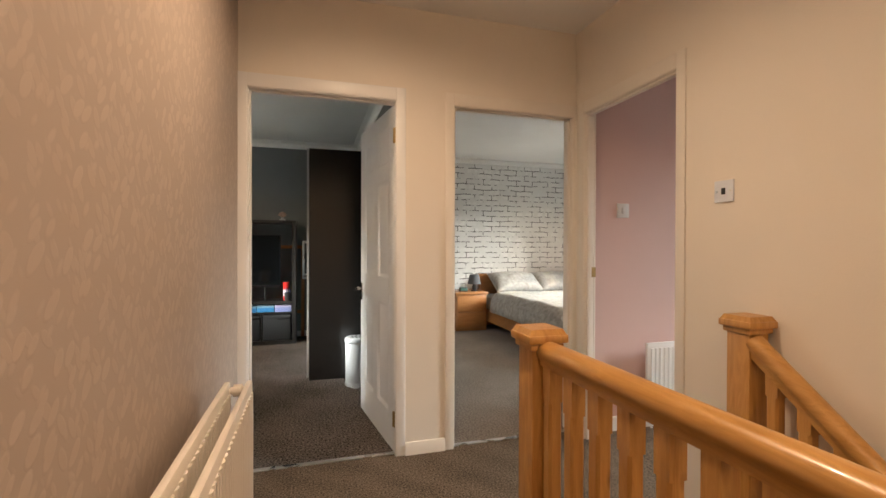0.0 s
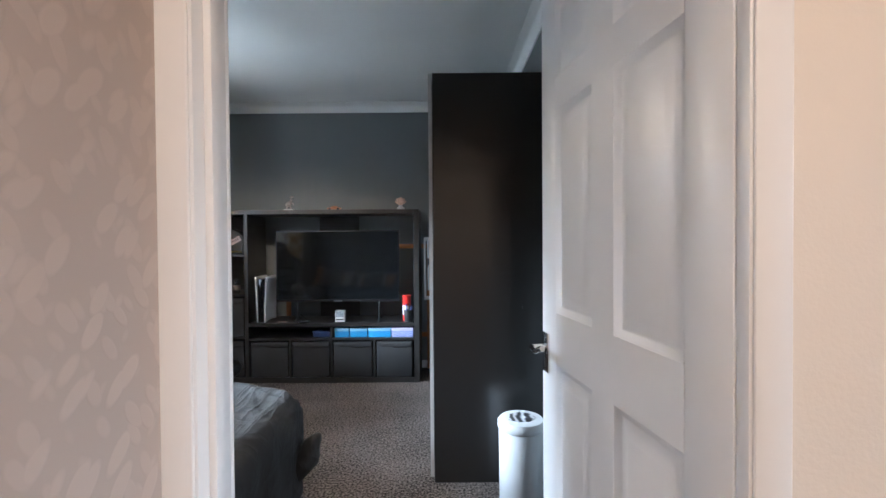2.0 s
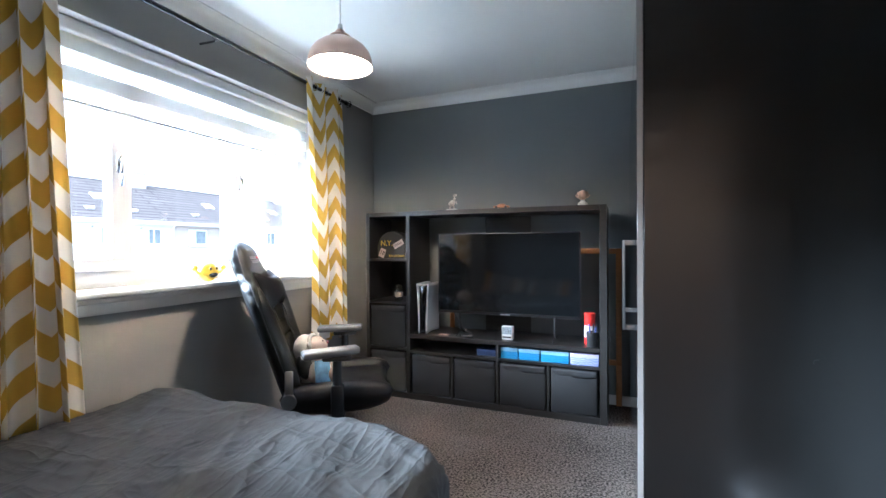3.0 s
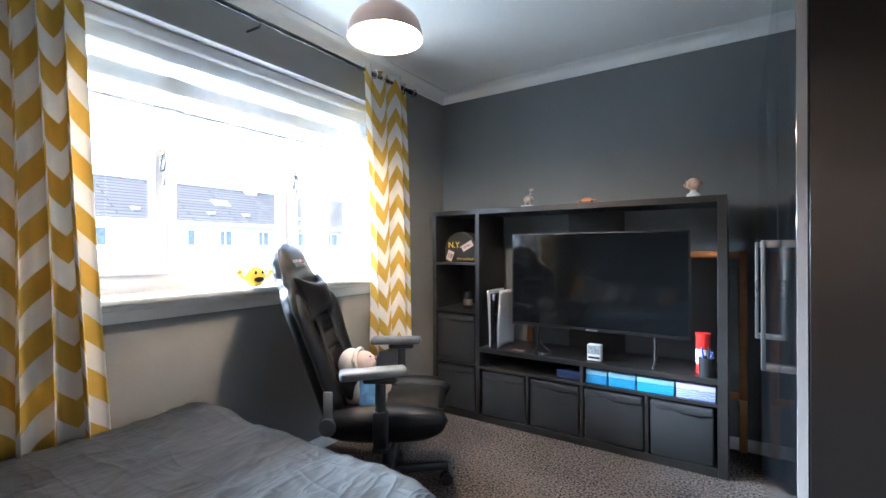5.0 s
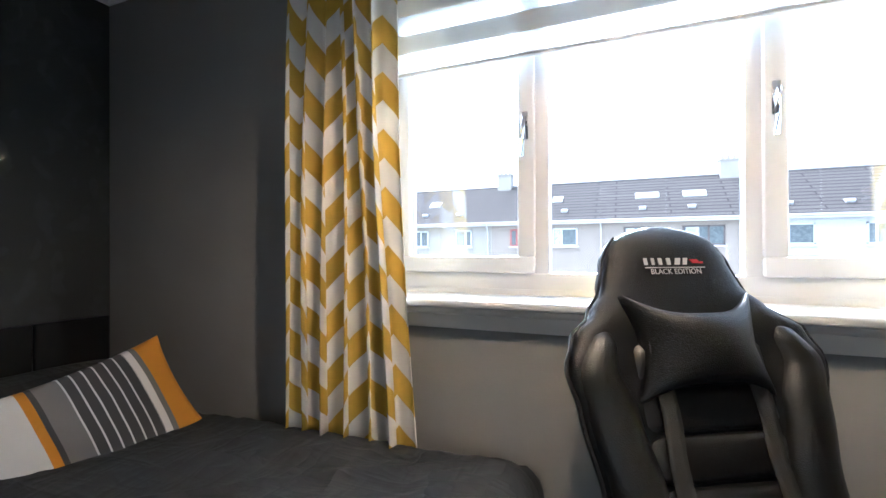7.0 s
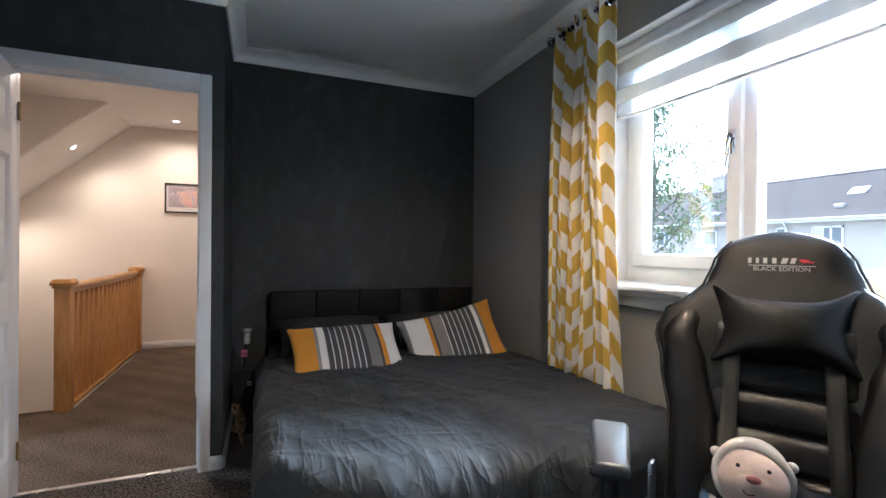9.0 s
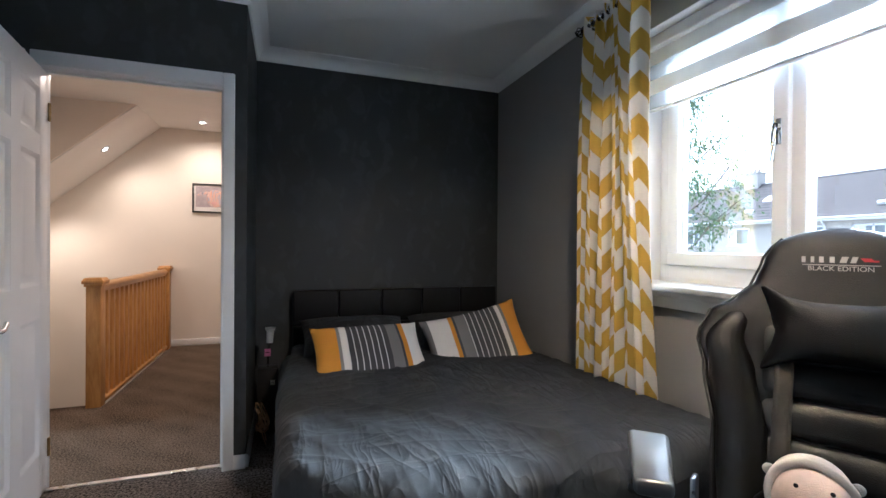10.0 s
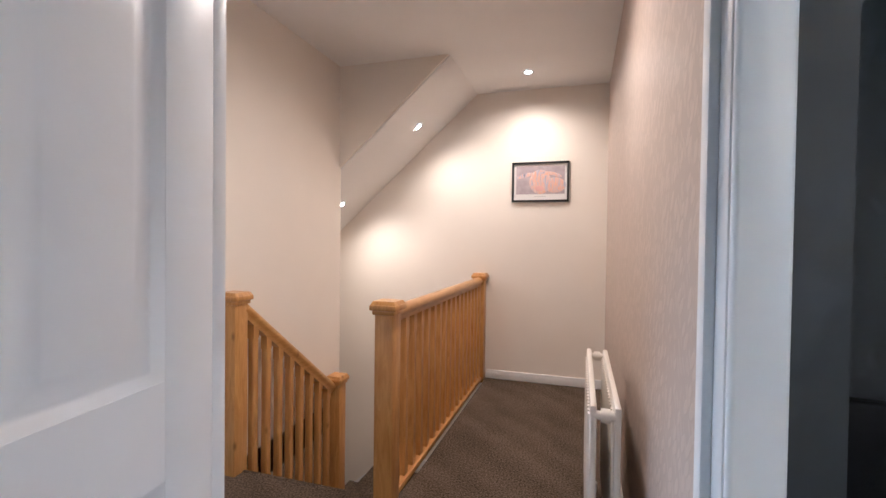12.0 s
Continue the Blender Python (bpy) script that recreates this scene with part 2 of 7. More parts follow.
def striped(name, stops, lines=None):
    """Cushion cloth: bands along the cushion's length, and fine pale lines within one stretch of it."""
    m = mat(name, (0.5, 0.5, 0.5), 0.9)
    uv = node(m, "ShaderNodeUVMap")
    sep = node(m, "ShaderNodeSeparateXYZ")
    link(m, uv.outputs["UV"], sep.inputs[0])
    ramp = m.node_tree.nodes.new("ShaderNodeValToRGB")
    ramp.color_ramp.interpolation = "CONSTANT"
    el = ramp.color_ramp.elements
    el[0].position, el[0].color = 0.0, (*stops[0][1], 1)
    el[1].position, el[1].color = stops[1][0], (*stops[1][1], 1)
    for p, c in stops[2:]:
        e = el.new(p)
        e.color = (*c, 1)
    link(m, sep.outputs["X"], ramp.inputs["Fac"])
    out = ramp.outputs["Color"]
    if lines:
        lo, hi, step = lines
        fr = math_node(m, "FRACT", math_node(m, "DIVIDE", math_node(m, "SUBTRACT", sep.outputs["X"], lo), step))
        on = math_node(m, "MULTIPLY", math_node(m, "LESS_THAN", fr, 0.16), math_node(m, "MULTIPLY", math_node(m, "GREATER_THAN", sep.outputs["X"], lo), math_node(m, "LESS_THAN", sep.outputs["X"], hi)))
        mx = m.node_tree.nodes.new("ShaderNodeMix")
        mx.data_type = "RGBA"
        link(m, on, mx.inputs["Factor"])
        link(m, out, mx.inputs["A"])
        mx.inputs["B"].default_value = (0.55, 0.55, 0.56, 1)
        out = mx.outputs["Result"]
    link(m, out, bsdf(m).inputs["Base Color"])
    tc = node(m, "ShaderNodeTexCoord")
    wv = node(m, "ShaderNodeTexNoise", Scale=350.0, Detail=2)
    link(m, tc.outputs["Object"], wv.inputs["Vector"])
    bp = node(m, "ShaderNodeBump", Strength=0.3, Distance=0.002)
    link(m, wv.outputs["Fac"], bp.inputs["Height"])
    link(m, bp.outputs["Normal"], bsdf(m).inputs["Normal"])
    return m


def brick_paper(name):
    """Printed paper of whitewashed bricks with broken dark joints."""
    m = mat(name, (0.7, 0.69, 0.67), 0.75)
    tc = node(m, "ShaderNodeTexCoord")
    mp = node(m, "ShaderNodeMapping")
    mp.inputs["Rotation"].default_value = (radians(-90), 0, 0)
    link(m, tc.outputs["Object"], mp.inputs["Vector"])
    d = node(m, "ShaderNodeTexNoise", Scale=9.0, Detail=3)
    link(m, mp.outputs["Vector"], d.inputs["Vector"])
    add = m.node_tree.nodes.new("ShaderNodeVectorMath")
    add.operation = "MULTIPLY_ADD"
    add.inputs[1].default_value = (0.035, 0.035, 0.035)
    link(m, d.outputs["Color"], add.inputs[0])
    link(m, mp.outputs["Vector"], add.inputs[2])
    b = node(m, "ShaderNodeTexBrick", Scale=1.0, **{"Mortar Size": 0.0065, "Mortar Smooth": 0.3, "Brick Width": 0.27, "Row Height": 0.078, "Bias": 0.0})
    b.inputs["Color1"].default_value, b.inputs["Color2"].default_value = (0.74, 0.73, 0.71, 1), (0.62, 0.61, 0.60, 1)
    b.inputs["Mortar"].default_value = (0.09, 0.085, 0.08, 1)
    link(m, add.outputs[0], b.inputs["Vector"])
    br = node(m, "ShaderNodeTexNoise", Scale=14.0, Detail=3)
    link(m, tc.outputs["Object"], br.inputs["Vector"])
    k = node(m, "ShaderNodeMapRange", **{"From Min": 0.42, "From Max": 0.52})
    link(m, br.outputs["Fac"], k.inputs["Value"])
    mx = m.node_tree.nodes.new("ShaderNodeMix")
    mx.data_type = "RGBA"
    link(m, k.outputs["Result"], mx.inputs["Factor"])
    mx.inputs["A"].default_value = (0.66, 0.65, 0.63, 1)
    link(m, b.outputs["Color"], mx.inputs["B"])
    link(m, mx.outputs["Result"], bsdf(m).inputs["Base Color"])
    return m


def glass(name, tint=(1, 1, 1), gloss=0.06):
    m = bpy.data.materials.new(name)
    m.use_nodes = True
    nt = m.node_tree
    nt.nodes.remove(nt.nodes["Principled BSDF"])
    t = nt.nodes.new("ShaderNodeBsdfTransparent")
    t.inputs["Color"].default_value = (*tint, 1)
    g = nt.nodes.new("ShaderNodeBsdfGlossy")
    g.inputs["Roughness"].default_value = 0.02
    mx = nt.nodes.new("ShaderNodeMixShader")
    mx.inputs["Fac"].default_value = gloss
    for a, b in ((t.outputs[0], mx.inputs[1]), (g.outputs[0], mx.inputs[2]), (mx.outputs[0], nt.nodes["Material Output"].inputs["Surface"])):
        nt.links.new(a, b)
    return m


def voile(name, col, through_light, opacity):
    """Thin cloth that lets light through."""
    m = mat(name, col, 0.9)
    nt = m.node_tree
    tl = nt.nodes.new("ShaderNodeBsdfTranslucent")
    tl.inputs["Color"].default_value = (*col, 1)
    a = nt.nodes.new("ShaderNodeMixShader")
    a.inputs["Fac"].default_value = through_light
    link(m, bsdf(m).outputs[0], a.inputs[1])
    link(m, tl.outputs[0], a.inputs[2])
    tp = nt.nodes.new("ShaderNodeBsdfTransparent")
    b = nt.nodes.new("ShaderNodeMixShader")
    b.inputs["Fac"].default_value = opacity
    link(m, tp.outputs[0], b.inputs[1])
    link(m, a.outputs[0], b.inputs[2])
    link(m, b.outputs[0], nt.nodes["Material Output"].inputs["Surface"])
    return m


def glow(name, col, strength):
    m = mat(name, col, 0.5)
    bsdf(m).inputs["Emission Color"].default_value = (*col, 1)
    bsdf(m).inputs["Emission Strength"].default_value = strength
    return m


M_CREAM = mat("cream_wall_paint", (0.80, 0.74, 0.66), 0.62, var=0.03, scale=1.5, bump=0.12, bscale=160)
M_PAPER = leaf_paper("embossed_beige_wallpaper", (0.47, 0.385, 0.328), 0.075, 0.20)
M_CEIL = mat("white_ceiling_paint", (0.84, 0.83, 0.81), 0.8, var=0.04, scale=1.2, bump=0.1, bscale=120)
M_GREY = mat("slate_grey_wall_paint", (0.165, 0.178, 0.180), 0.7, var=0.06, scale=1.6, bump=0.15, bscale=150)
M_TAUPE = mat("warm_grey_wall_paint", (0.26, 0.25, 0.235), 0.62, var=0.06, scale=1.5, bump=0.12, bscale=150)
M_BLACKPAPER = wallpaper("black_damask_wallpaper", (0.038, 0.041, 0.042), 13.0, 0.22, 0.6, 0.16)
M_PINK = mat("dusky_pink_wall_paint", (0.64, 0.45, 0.415), 0.65, var=0.04, scale=1.3, bump=0.1, bscale=150)
M_BRICKP = brick_paper("whitewashed_brick_wallpaper")
M_PALE = mat("pale_grey_wall_paint", (0.60, 0.59, 0.57), 0.7, var=0.04, scale=1.5)
M_GLOSS = mat("white_gloss_paint", (0.82, 0.82, 0.82), 0.36, var=0.03, scale=3, bump=0.05, bscale=40)
M_TRIM = mat("cream_gloss_trim_paint", (0.80, 0.75, 0.68), 0.32, var=0.03, scale=3)
M_UPVC = mat("white_upvc", (0.55, 0.545, 0.565), 0.32, var=0.02, scale=3)
M_CARPET = carpet("charcoal_carpet", (0.018, 0.0155, 0.0145), (0.190, 0.164, 0.149))
M_CARPET_HALL = carpet("brown_grey_carpet", (0.052, 0.038, 0.028), (0.185, 0.140, 0.102), 0.032, 110.0)
M_CARPET_B = carpet("taupe_carpet", (0.17, 0.145, 0.13), (0.36, 0.32, 0.29))
M_PINE = wood("honey_pine", (0.39, 0.175, 0.042), (0.60, 0.325, 0.098), 0.38)
M_PINE_RAIL = wood("honey_pine_rail", (0.39, 0.185, 0.045), (0.59, 0.32, 0.098), 0.3, axis=(1, 0.12, 1))
M_OAK = wood("orange_oak_veneer", (0.34, 0.14, 0.045), (0.46, 0.21, 0.075), 0.4, axis=(0.15, 0.15, 1), knots=False)
M_BLACKWOOD = wood("black_brown_veneer", (0.014, 0.013, 0.0125), (0.025, 0.0235, 0.022), 0.35, axis=(0.12, 1, 1), knots=False, coat=0.1)
M_WARDROBE = mat("black_brown_panel", (0.017, 0.016, 0.0155), 0.30, var=0.03, scale=2, coat=0.15)
M_WARDROBE.node_tree.links.remove(M_WARDROBE.node_tree.nodes["Principled BSDF"].inputs["Roughness"].links[0])
M_WARDROBE.node_tree.nodes["Principled BSDF"].inputs["Roughness"].default_value = 0.30
M_BLACKGLASS = mat("black_gloss_door", (0.006, 0.007, 0.008), 0.05, var=0.0, coat=0.6)
M_EDGE = mat("grey_door_edge", (0.52, 0.51, 0.50), 0.4, var=0.03)
M_CHROME = mat("polished_chrome", (0.75, 0.75, 0.76), 0.10, 1.0, var=0.03)
M_STEEL = mat("brushed_steel", (0.62, 0.62, 0.62), 0.28, 1.0, var=0.05)
M_BRASS = mat("dull_brass", (0.42, 0.30, 0.13), 0.38, 1.0, var=0.2, scale=40)
M_ROD = mat("dark_pewter_pole", (0.10, 0.10, 0.105), 0.25, 0.9, var=0.1)
M_LEATHER = mat("black_faux_leather", (0.0065, 0.0065, 0.007), 0.42, spec=0.2, var=0.25, scale=4, bump=0.35, bscale=420)
M_LEATHER2 = mat("worn_black_faux_leather", (0.0085, 0.0078, 0.0074), 0.36, spec=0.38, var=0.25, scale=5, bump=0.3, bscale=420)
M_PLASTIC = mat("black_plastic", (0.016, 0.016, 0.017), 0.42, var=0.1, scale=20, bump=0.1, bscale=500)
M_ARMPAD = mat("grey_worn_armrest_pad", (0.10, 0.105, 0.11), 0.30, var=0.15, scale=12)
M_STRAP = mat("black_webbing", (0.018, 0.017, 0.016), 0.75, var=0.1, bump=0.4, bscale=600)
M_DUVET = mat("charcoal_cotton", (0.029, 0.031, 0.033), 0.78, spec=0.3, var=0.10, scale=5, bump=0.2, bscale=500)


def creases(m):
    """Long soft creases in cloth, over its weave."""
    tc = node(m, "ShaderNodeTexCoord")
    hs = []
    for sc, rz in (((9, 1.7, 5), 25), ((2.2, 8, 5), -20), ((15, 4.5, 9), 62)):
        mp = node(m, "ShaderNodeMapping", Scale=sc)
        mp.inputs["Rotation"].default_value = (0, 0, radians(rz))
        link(m, tc.outputs["Object"], mp.inputs["Vector"])
        n = node(m, "ShaderNodeTexNoise", Scale=1.0, Detail=2, Distortion=0.6)
        link(m, mp.outputs["Vector"], n.inputs["Vector"])
        d = math_node(m, "ABSOLUTE", math_node(m, "SUBTRACT", n.outputs["Fac"], 0.5))
        hs.append(math_node(m, "POWER", math_node(m, "SUBTRACT", 1.0, d), 14.0))
    h = math_node(m, "ADD", math_node(m, "ADD", hs[0], hs[1]), math_node(m, "MULTIPLY", hs[2], 0.5))
    bp = node(m, "ShaderNodeBump", Strength=0.30, Distance=0.016)
    link(m, h, bp.inputs["Height"])
    old = bsdf(m).inputs["Normal"].links[0].from_socket
    link(m, old, bp.inputs["Normal"])
    link(m, bp.outputs["Normal"], bsdf(m).inputs["Normal"])


creases(M_DUVET)
M_BINCLOTH = mat("black_nonwoven_fabric", (0.015, 0.0155, 0.017), 0.8, var=0.12, scale=8, bump=0.3, bscale=300)
M_SCREEN = mat("dark_glossy_screen", (0.006, 0.007, 0.008), 0.07, var=0.0)
M_WHITEP = mat("matt_white_plastic", (0.62, 0.62, 0.62), 0.38, var=0.03)
M_CHEVRON = chevron("mustard_chevron_cotton")
M_GLASS = glass("window_glass", (0.96, 0.98, 0.98), 0.05)
M_JAR = glass("clear_plastic_jar", (0.85, 0.88, 0.88), 0.16)
M_VOILE = voile("sheer_blind_band", (0.88, 0.88, 0.88), 0.75, 0.30)
M_BLIND = voile("opaque_blind_band", (0.80, 0.80, 0.80), 0.20, 0.94)
M_ENAMEL = mat("rose_copper_lamp_shade", (0.72, 0.50, 0.40), 0.30, 0.4, var=0.06)
M_SHADEIN = mat("white_lamp_lining", (0.85, 0.83, 0.78), 0.5, var=0.02)
M_BULB = glow("lit_bulb", (1.0, 0.72, 0.45), 120.0)
M_SPOT = glow("lit_downlight", (1.0, 0.86, 0.70), 6.0)
# ---- building helpers ----
def box(bm, x0, x1, y0, y1, z0, z1, bevel=0.0, m=None, seg=2):
    r = bmesh.ops.create_cube(bm, size=1.0)
    vs = r["verts"]
    bmesh.ops.transform(bm, matrix=Matrix.Translation(((x0 + x1) / 2, (y0 + y1) / 2, (z0 + z1) / 2)) @ Matrix.Diagonal((abs(x1 - x0), abs(y1 - y0), abs(z1 - z0), 1)), verts=vs)
    if bevel:
        es = list({e for v in vs for e in v.link_edges})
        out = bmesh.ops.bevel(bm, geom=es, offset=bevel, segments=seg, profile=0.5, affect="EDGES")
        vs = list({v for f in out["faces"] for v in f.verts} | {v for v in vs if v.is_valid})
    if m is not None:
        bmesh.ops.transform(bm, matrix=m, verts=vs)
    return vs


def rod(bm, a, b, r, r2=None, n=16, caps=True):
    a, b = Vector(a), Vector(b)
    d = b - a
    m = Matrix.Translation((a + b) / 2) @ d.to_track_quat("Z", "Y").to_matrix().to_4x4()
    return bmesh.ops.create_cone(bm, cap_ends=caps, segments=n, radius1=r, radius2=r if r2 is None else r2, depth=d.length, matrix=m)["verts"]


def ball(bm, c, r, scale=(1, 1, 1), u=20, v=12, m=None):
    mm = Matrix.Translation(c) @ (m or Matrix()) @ Matrix.Diagonal((*scale, 1))
    return bmesh.ops.create_uvsphere(bm, u_segments=u, v_segments=v, radius=r, matrix=mm)["verts"]


def lathe(bm, profile, n=32, m=None, caps=True):
    """Turn a list of (radius, height) about z."""
    rings = []
    for r, z in profile:
        rings.append([bm.verts.new((r * math.cos(2 * math.pi * i / n), r * math.sin(2 * math.pi * i / n), z)) for i in range(n)])
    for a, b in zip(rings, rings[1:]):
        for i in range(n):
            bm.faces.new((a[i], a[(i + 1) % n], b[(i + 1) % n], b[i]))
    for ring, flip in ((rings[0], True), (rings[-1], False)):
        if caps and profile[0 if flip else -1][0] > 1e-4:
            bm.faces.new(ring[::-1] if flip else ring)
    vs = [v for r in rings for v in r]
    if m is not None:
        bmesh.ops.transform(bm, matrix=m, verts=vs)
    return vs


def tube(bm, pts, r, n=8):
    """A round wire along points."""
    pts = [Vector(p) for p in pts]
    rings = []
    for i, p in enumerate(pts):
        d = (pts[min(i + 1, len(pts) - 1)] - pts[max(i - 1, 0)]).normalized()
        q = d.to_track_quat("Z", "Y").to_matrix()
        rings.append([bm.verts.new(p + q @ Vector((r * math.cos(2 * math.pi * k / n), r * math.sin(2 * math.pi * k / n), 0))) for k in range(n)])
    for a, b in zip(rings, rings[1:]):
        for k in range(n):
            bm.faces.new((a[k], a[(k + 1) % n], b[(k + 1) % n], b[k]))
    bm.faces.new(rings[0][::-1])
    bm.faces.new(rings[-1])


def prism(bm, outline, a, b, axis="x"):
    """Extrude a closed outline, given in the other two axes, from a to b along an axis."""
    def at(u, v, w):
        return {"x": (w, u, v), "y": (u, w, v), "z": (u, v, w)}[axis]
    lo = [bm.verts.new(at(u, v, a)) for u, v in outline]
    hi = [bm.verts.new(at(u, v, b)) for u, v in outline]
    n = len(outline)
    fs = [bm.faces.new(lo[::-1]), bm.faces.new(hi)]
    for i in range(n):
        fs.append(bm.faces.new((lo[i], lo[(i + 1) % n], hi[(i + 1) % n], hi[i])))
    bmesh.ops.recalc_face_normals(bm, faces=fs)
    return lo + hi


def sheet(bm, f, nu, nv, uv=None):
    """A grid of points f(u, v), u and v from 0 to 1, with a UV layer from uv(u, v)."""
    g = [[bm.verts.new(f(i / nu, j / nv)) for j in range(nv + 1)] for i in range(nu + 1)]
    lay = bm.loops.layers.uv.verify() if uv else None
    for i in range(nu):
        for j in range(nv):
            fc = bm.faces.new((g[i][j], g[i + 1][j], g[i + 1][j + 1], g[i][j + 1]))
            if uv:
                for lp, (a, b) in zip(fc.loops, ((i, j), (i + 1, j), (i + 1, j + 1), (i, j + 1))):
                    lp[lay].uv = uv(a / nu, b / nv)
    return g


def mesh_of(name, bm, material, smooth=40):
    me = bpy.data.meshes.new(name)
    bmesh.ops.recalc_face_normals(bm, faces=bm.faces)
    bm.to_mesh(me)
    bm.free()
    for mm in (material if isinstance(material, (list, tuple)) else [material]):
        me.materials.append(mm)
    if smooth:
        me.shade_smooth()
        me.set_sharp_from_angle(angle=radians(smooth))
    return me


def part(name, bm, material, parent, label="", smooth=40):
    ob = new(name, mesh_of(name, bm, material, smooth))
    ob.parent = parent
    return tagged(ob, label)


def thing(name, place, label, category, group="", turn=0.0):
    ob = new(name)
    ob.matrix_basis = pose(*place, 0, 0, turn)
    ob.empty_display_size = 0.1
    return tagged(ob, label, category, group)


def solo(name, bm, material, label, category, group="", place=(0, 0, 0), turn=0.0, smooth=40):
    ob = new(name, mesh_of(name, bm, material, smooth))
    ob.matrix_basis = pose(*place, 0, 0, turn)
    return tagged(ob, label, category, group)


def structure(name, bm, material, label="", category="", smooth=30):
    ob = new(name, mesh_of(name, bm, material, smooth))
    return tagged(ob, label, category, kind="structure")


def bmx():
    return bmesh.new()


def slab(name, boxes, material, label, category, bevel=0.0):
    bm = bmx()
    for b in boxes:
        box(bm, *b, bevel=bevel)
    return structure(name, bm, material, label, category)


def lettering(name, text, size, material, parent, m, label="", extrude=0.0006, align="CENTER"):
    cu = bpy.data.curves.new(name, "FONT")
    cu.body, cu.size, cu.extrude, cu.align_x, cu.align_y = text, size, extrude, align, "CENTER"
    tmp = bpy.data.objects.new(name, cu)
    scene.collection.objects.link(tmp)
    me = bpy.data.meshes.new_from_object(tmp.evaluated_get(bpy.context.evaluated_depsgraph_get()))
    bpy.data.objects.remove(tmp)
    me.materials.clear()
    me.materials.append(material)
    ob = new(name, me)
    ob.parent = parent
    ob.matrix_basis = m
    return tagged(ob, label)

# ---- the large structure ----
CEIL = 2.485
DOWN = -2.75
# floors
slab("floor_landing", [(-0.397, 0.58, -0.66, 2.58, -0.25, 0.0), (0.58, 1.54, 1.31, 2.58, -0.25, 0.0)], M_CARPET_HALL, "brown-grey carpet on the landing", "carpet")
slab("floor_bedroom", [(-2.27, -0.462, 1.892, 6.128, -0.2, 0.0), (-0.462, 0.56, 2.58, 6.128, -0.2, 0.0)], M_CARPET, "charcoal speckled cut-pile bedroom carpet", "carpet")
slab("floor_bedroom_2", [(0.66, 4.48, 2.58, 6.33, -0.2, 0.0)], M_CARPET_B, "taupe carpet of the second bedroom", "carpet")
slab("floor_pink_room", [(1.54, 4.48, 0.30, 2.50, -0.2, -0.004)], M_CARPET_HALL, "dark carpet of the pink room", "carpet")

# landing walls
T = 0.022
AX0, AX1, AZ = -0.350 - T, 0.403 + T, 1.965 + T
BX0, BX1 = 0.745 - T, 1.513 + T
CY0, CY1 = 1.737 - T, 2.437 + T
slab("wall_landing_north", [(-0.397, AX0, 2.535, 2.58, 0, CEIL), (AX0, AX1, 2.535, 2.58, AZ, CEIL), (AX1, BX0, 2.535, 2.58, 0, CEIL),
                            (BX0, BX1, 2.535, 2.58, AZ, CEIL), (BX1, 1.54, 2.535, 2.58, 0, CEIL)], M_CREAM, "cream painted landing wall with two doorways", "wall")
slab("wall_landing_east", [(1.54, 1.655, 0.19, 1.40, DOWN, CEIL), (1.54, 1.60, 1.40, CY0, DOWN, CEIL), (1.54, 1.60, CY0, CY1, AZ, CEIL), (1.54, 1.60, CY1, 2.58, -0.2, CEIL)], M_CREAM, "cream painted stair wall with a doorway", "wall")
slab("wall_landing_west", [(-0.43, -0.397, -0.66, 2.58, -0.2, CEIL)], M_PAPER, "beige embossed wallpaper on the landing wall", "wall")
slab("wall_landing_south", [(-0.43, 3.6, -0.78, -0.66, DOWN, CEIL)], M_CREAM, "cream painted end wall of the landing", "wall")
slab("wall_stairwell", [(3.5, 3.6, -0.66, 0.30, DOWN, CEIL), (1.655, 3.5, 0.19, 0.30, DOWN, CEIL), (0.52, 0.58, -0.66, 1.31, DOWN, -0.25), (0.52, 1.54, 1.31, 1.37, DOWN, -0.25)],
     M_CREAM, "cream painted walls of the stairwell", "wall")
slab("floor_lower", [(-0.4, 3.6, -0.78, 2.6, DOWN - 0.1, DOWN)], M_CARPET_HALL, "dark carpet below the stairs", "carpet")
# sloping ceiling over the stairs and the flat ceiling
bm = bmx()
box(bm, -0.43, 1.60, 0.19, 2.58, CEIL, CEIL + 0.1)
box(bm, -0.43, 0.69, -0.78, 0.19, CEIL, CEIL + 0.1)
SL = 0.895
prism(bm, [(0.69, CEIL), (3.6, CEIL - SL * 2.91), (3.6, CEIL - SL * 2.91 + 0.12), (0.69, CEIL + 0.1)], -0.78, 0.188, "y")
structure("ceiling_landing", bm, M_CEIL, "white landing ceiling sloping down over the stairs", "ceiling")
bm = bmx()
prism(bm, [(0.70, CEIL), (1.655, CEIL), (1.655, CEIL - SL * 0.965 + 0.01)], 0.1905, 0.21, "y")
structure("wall_dormer_cheek", bm, M_CREAM, "cream triangular cheek above the sloping ceiling", "wall")

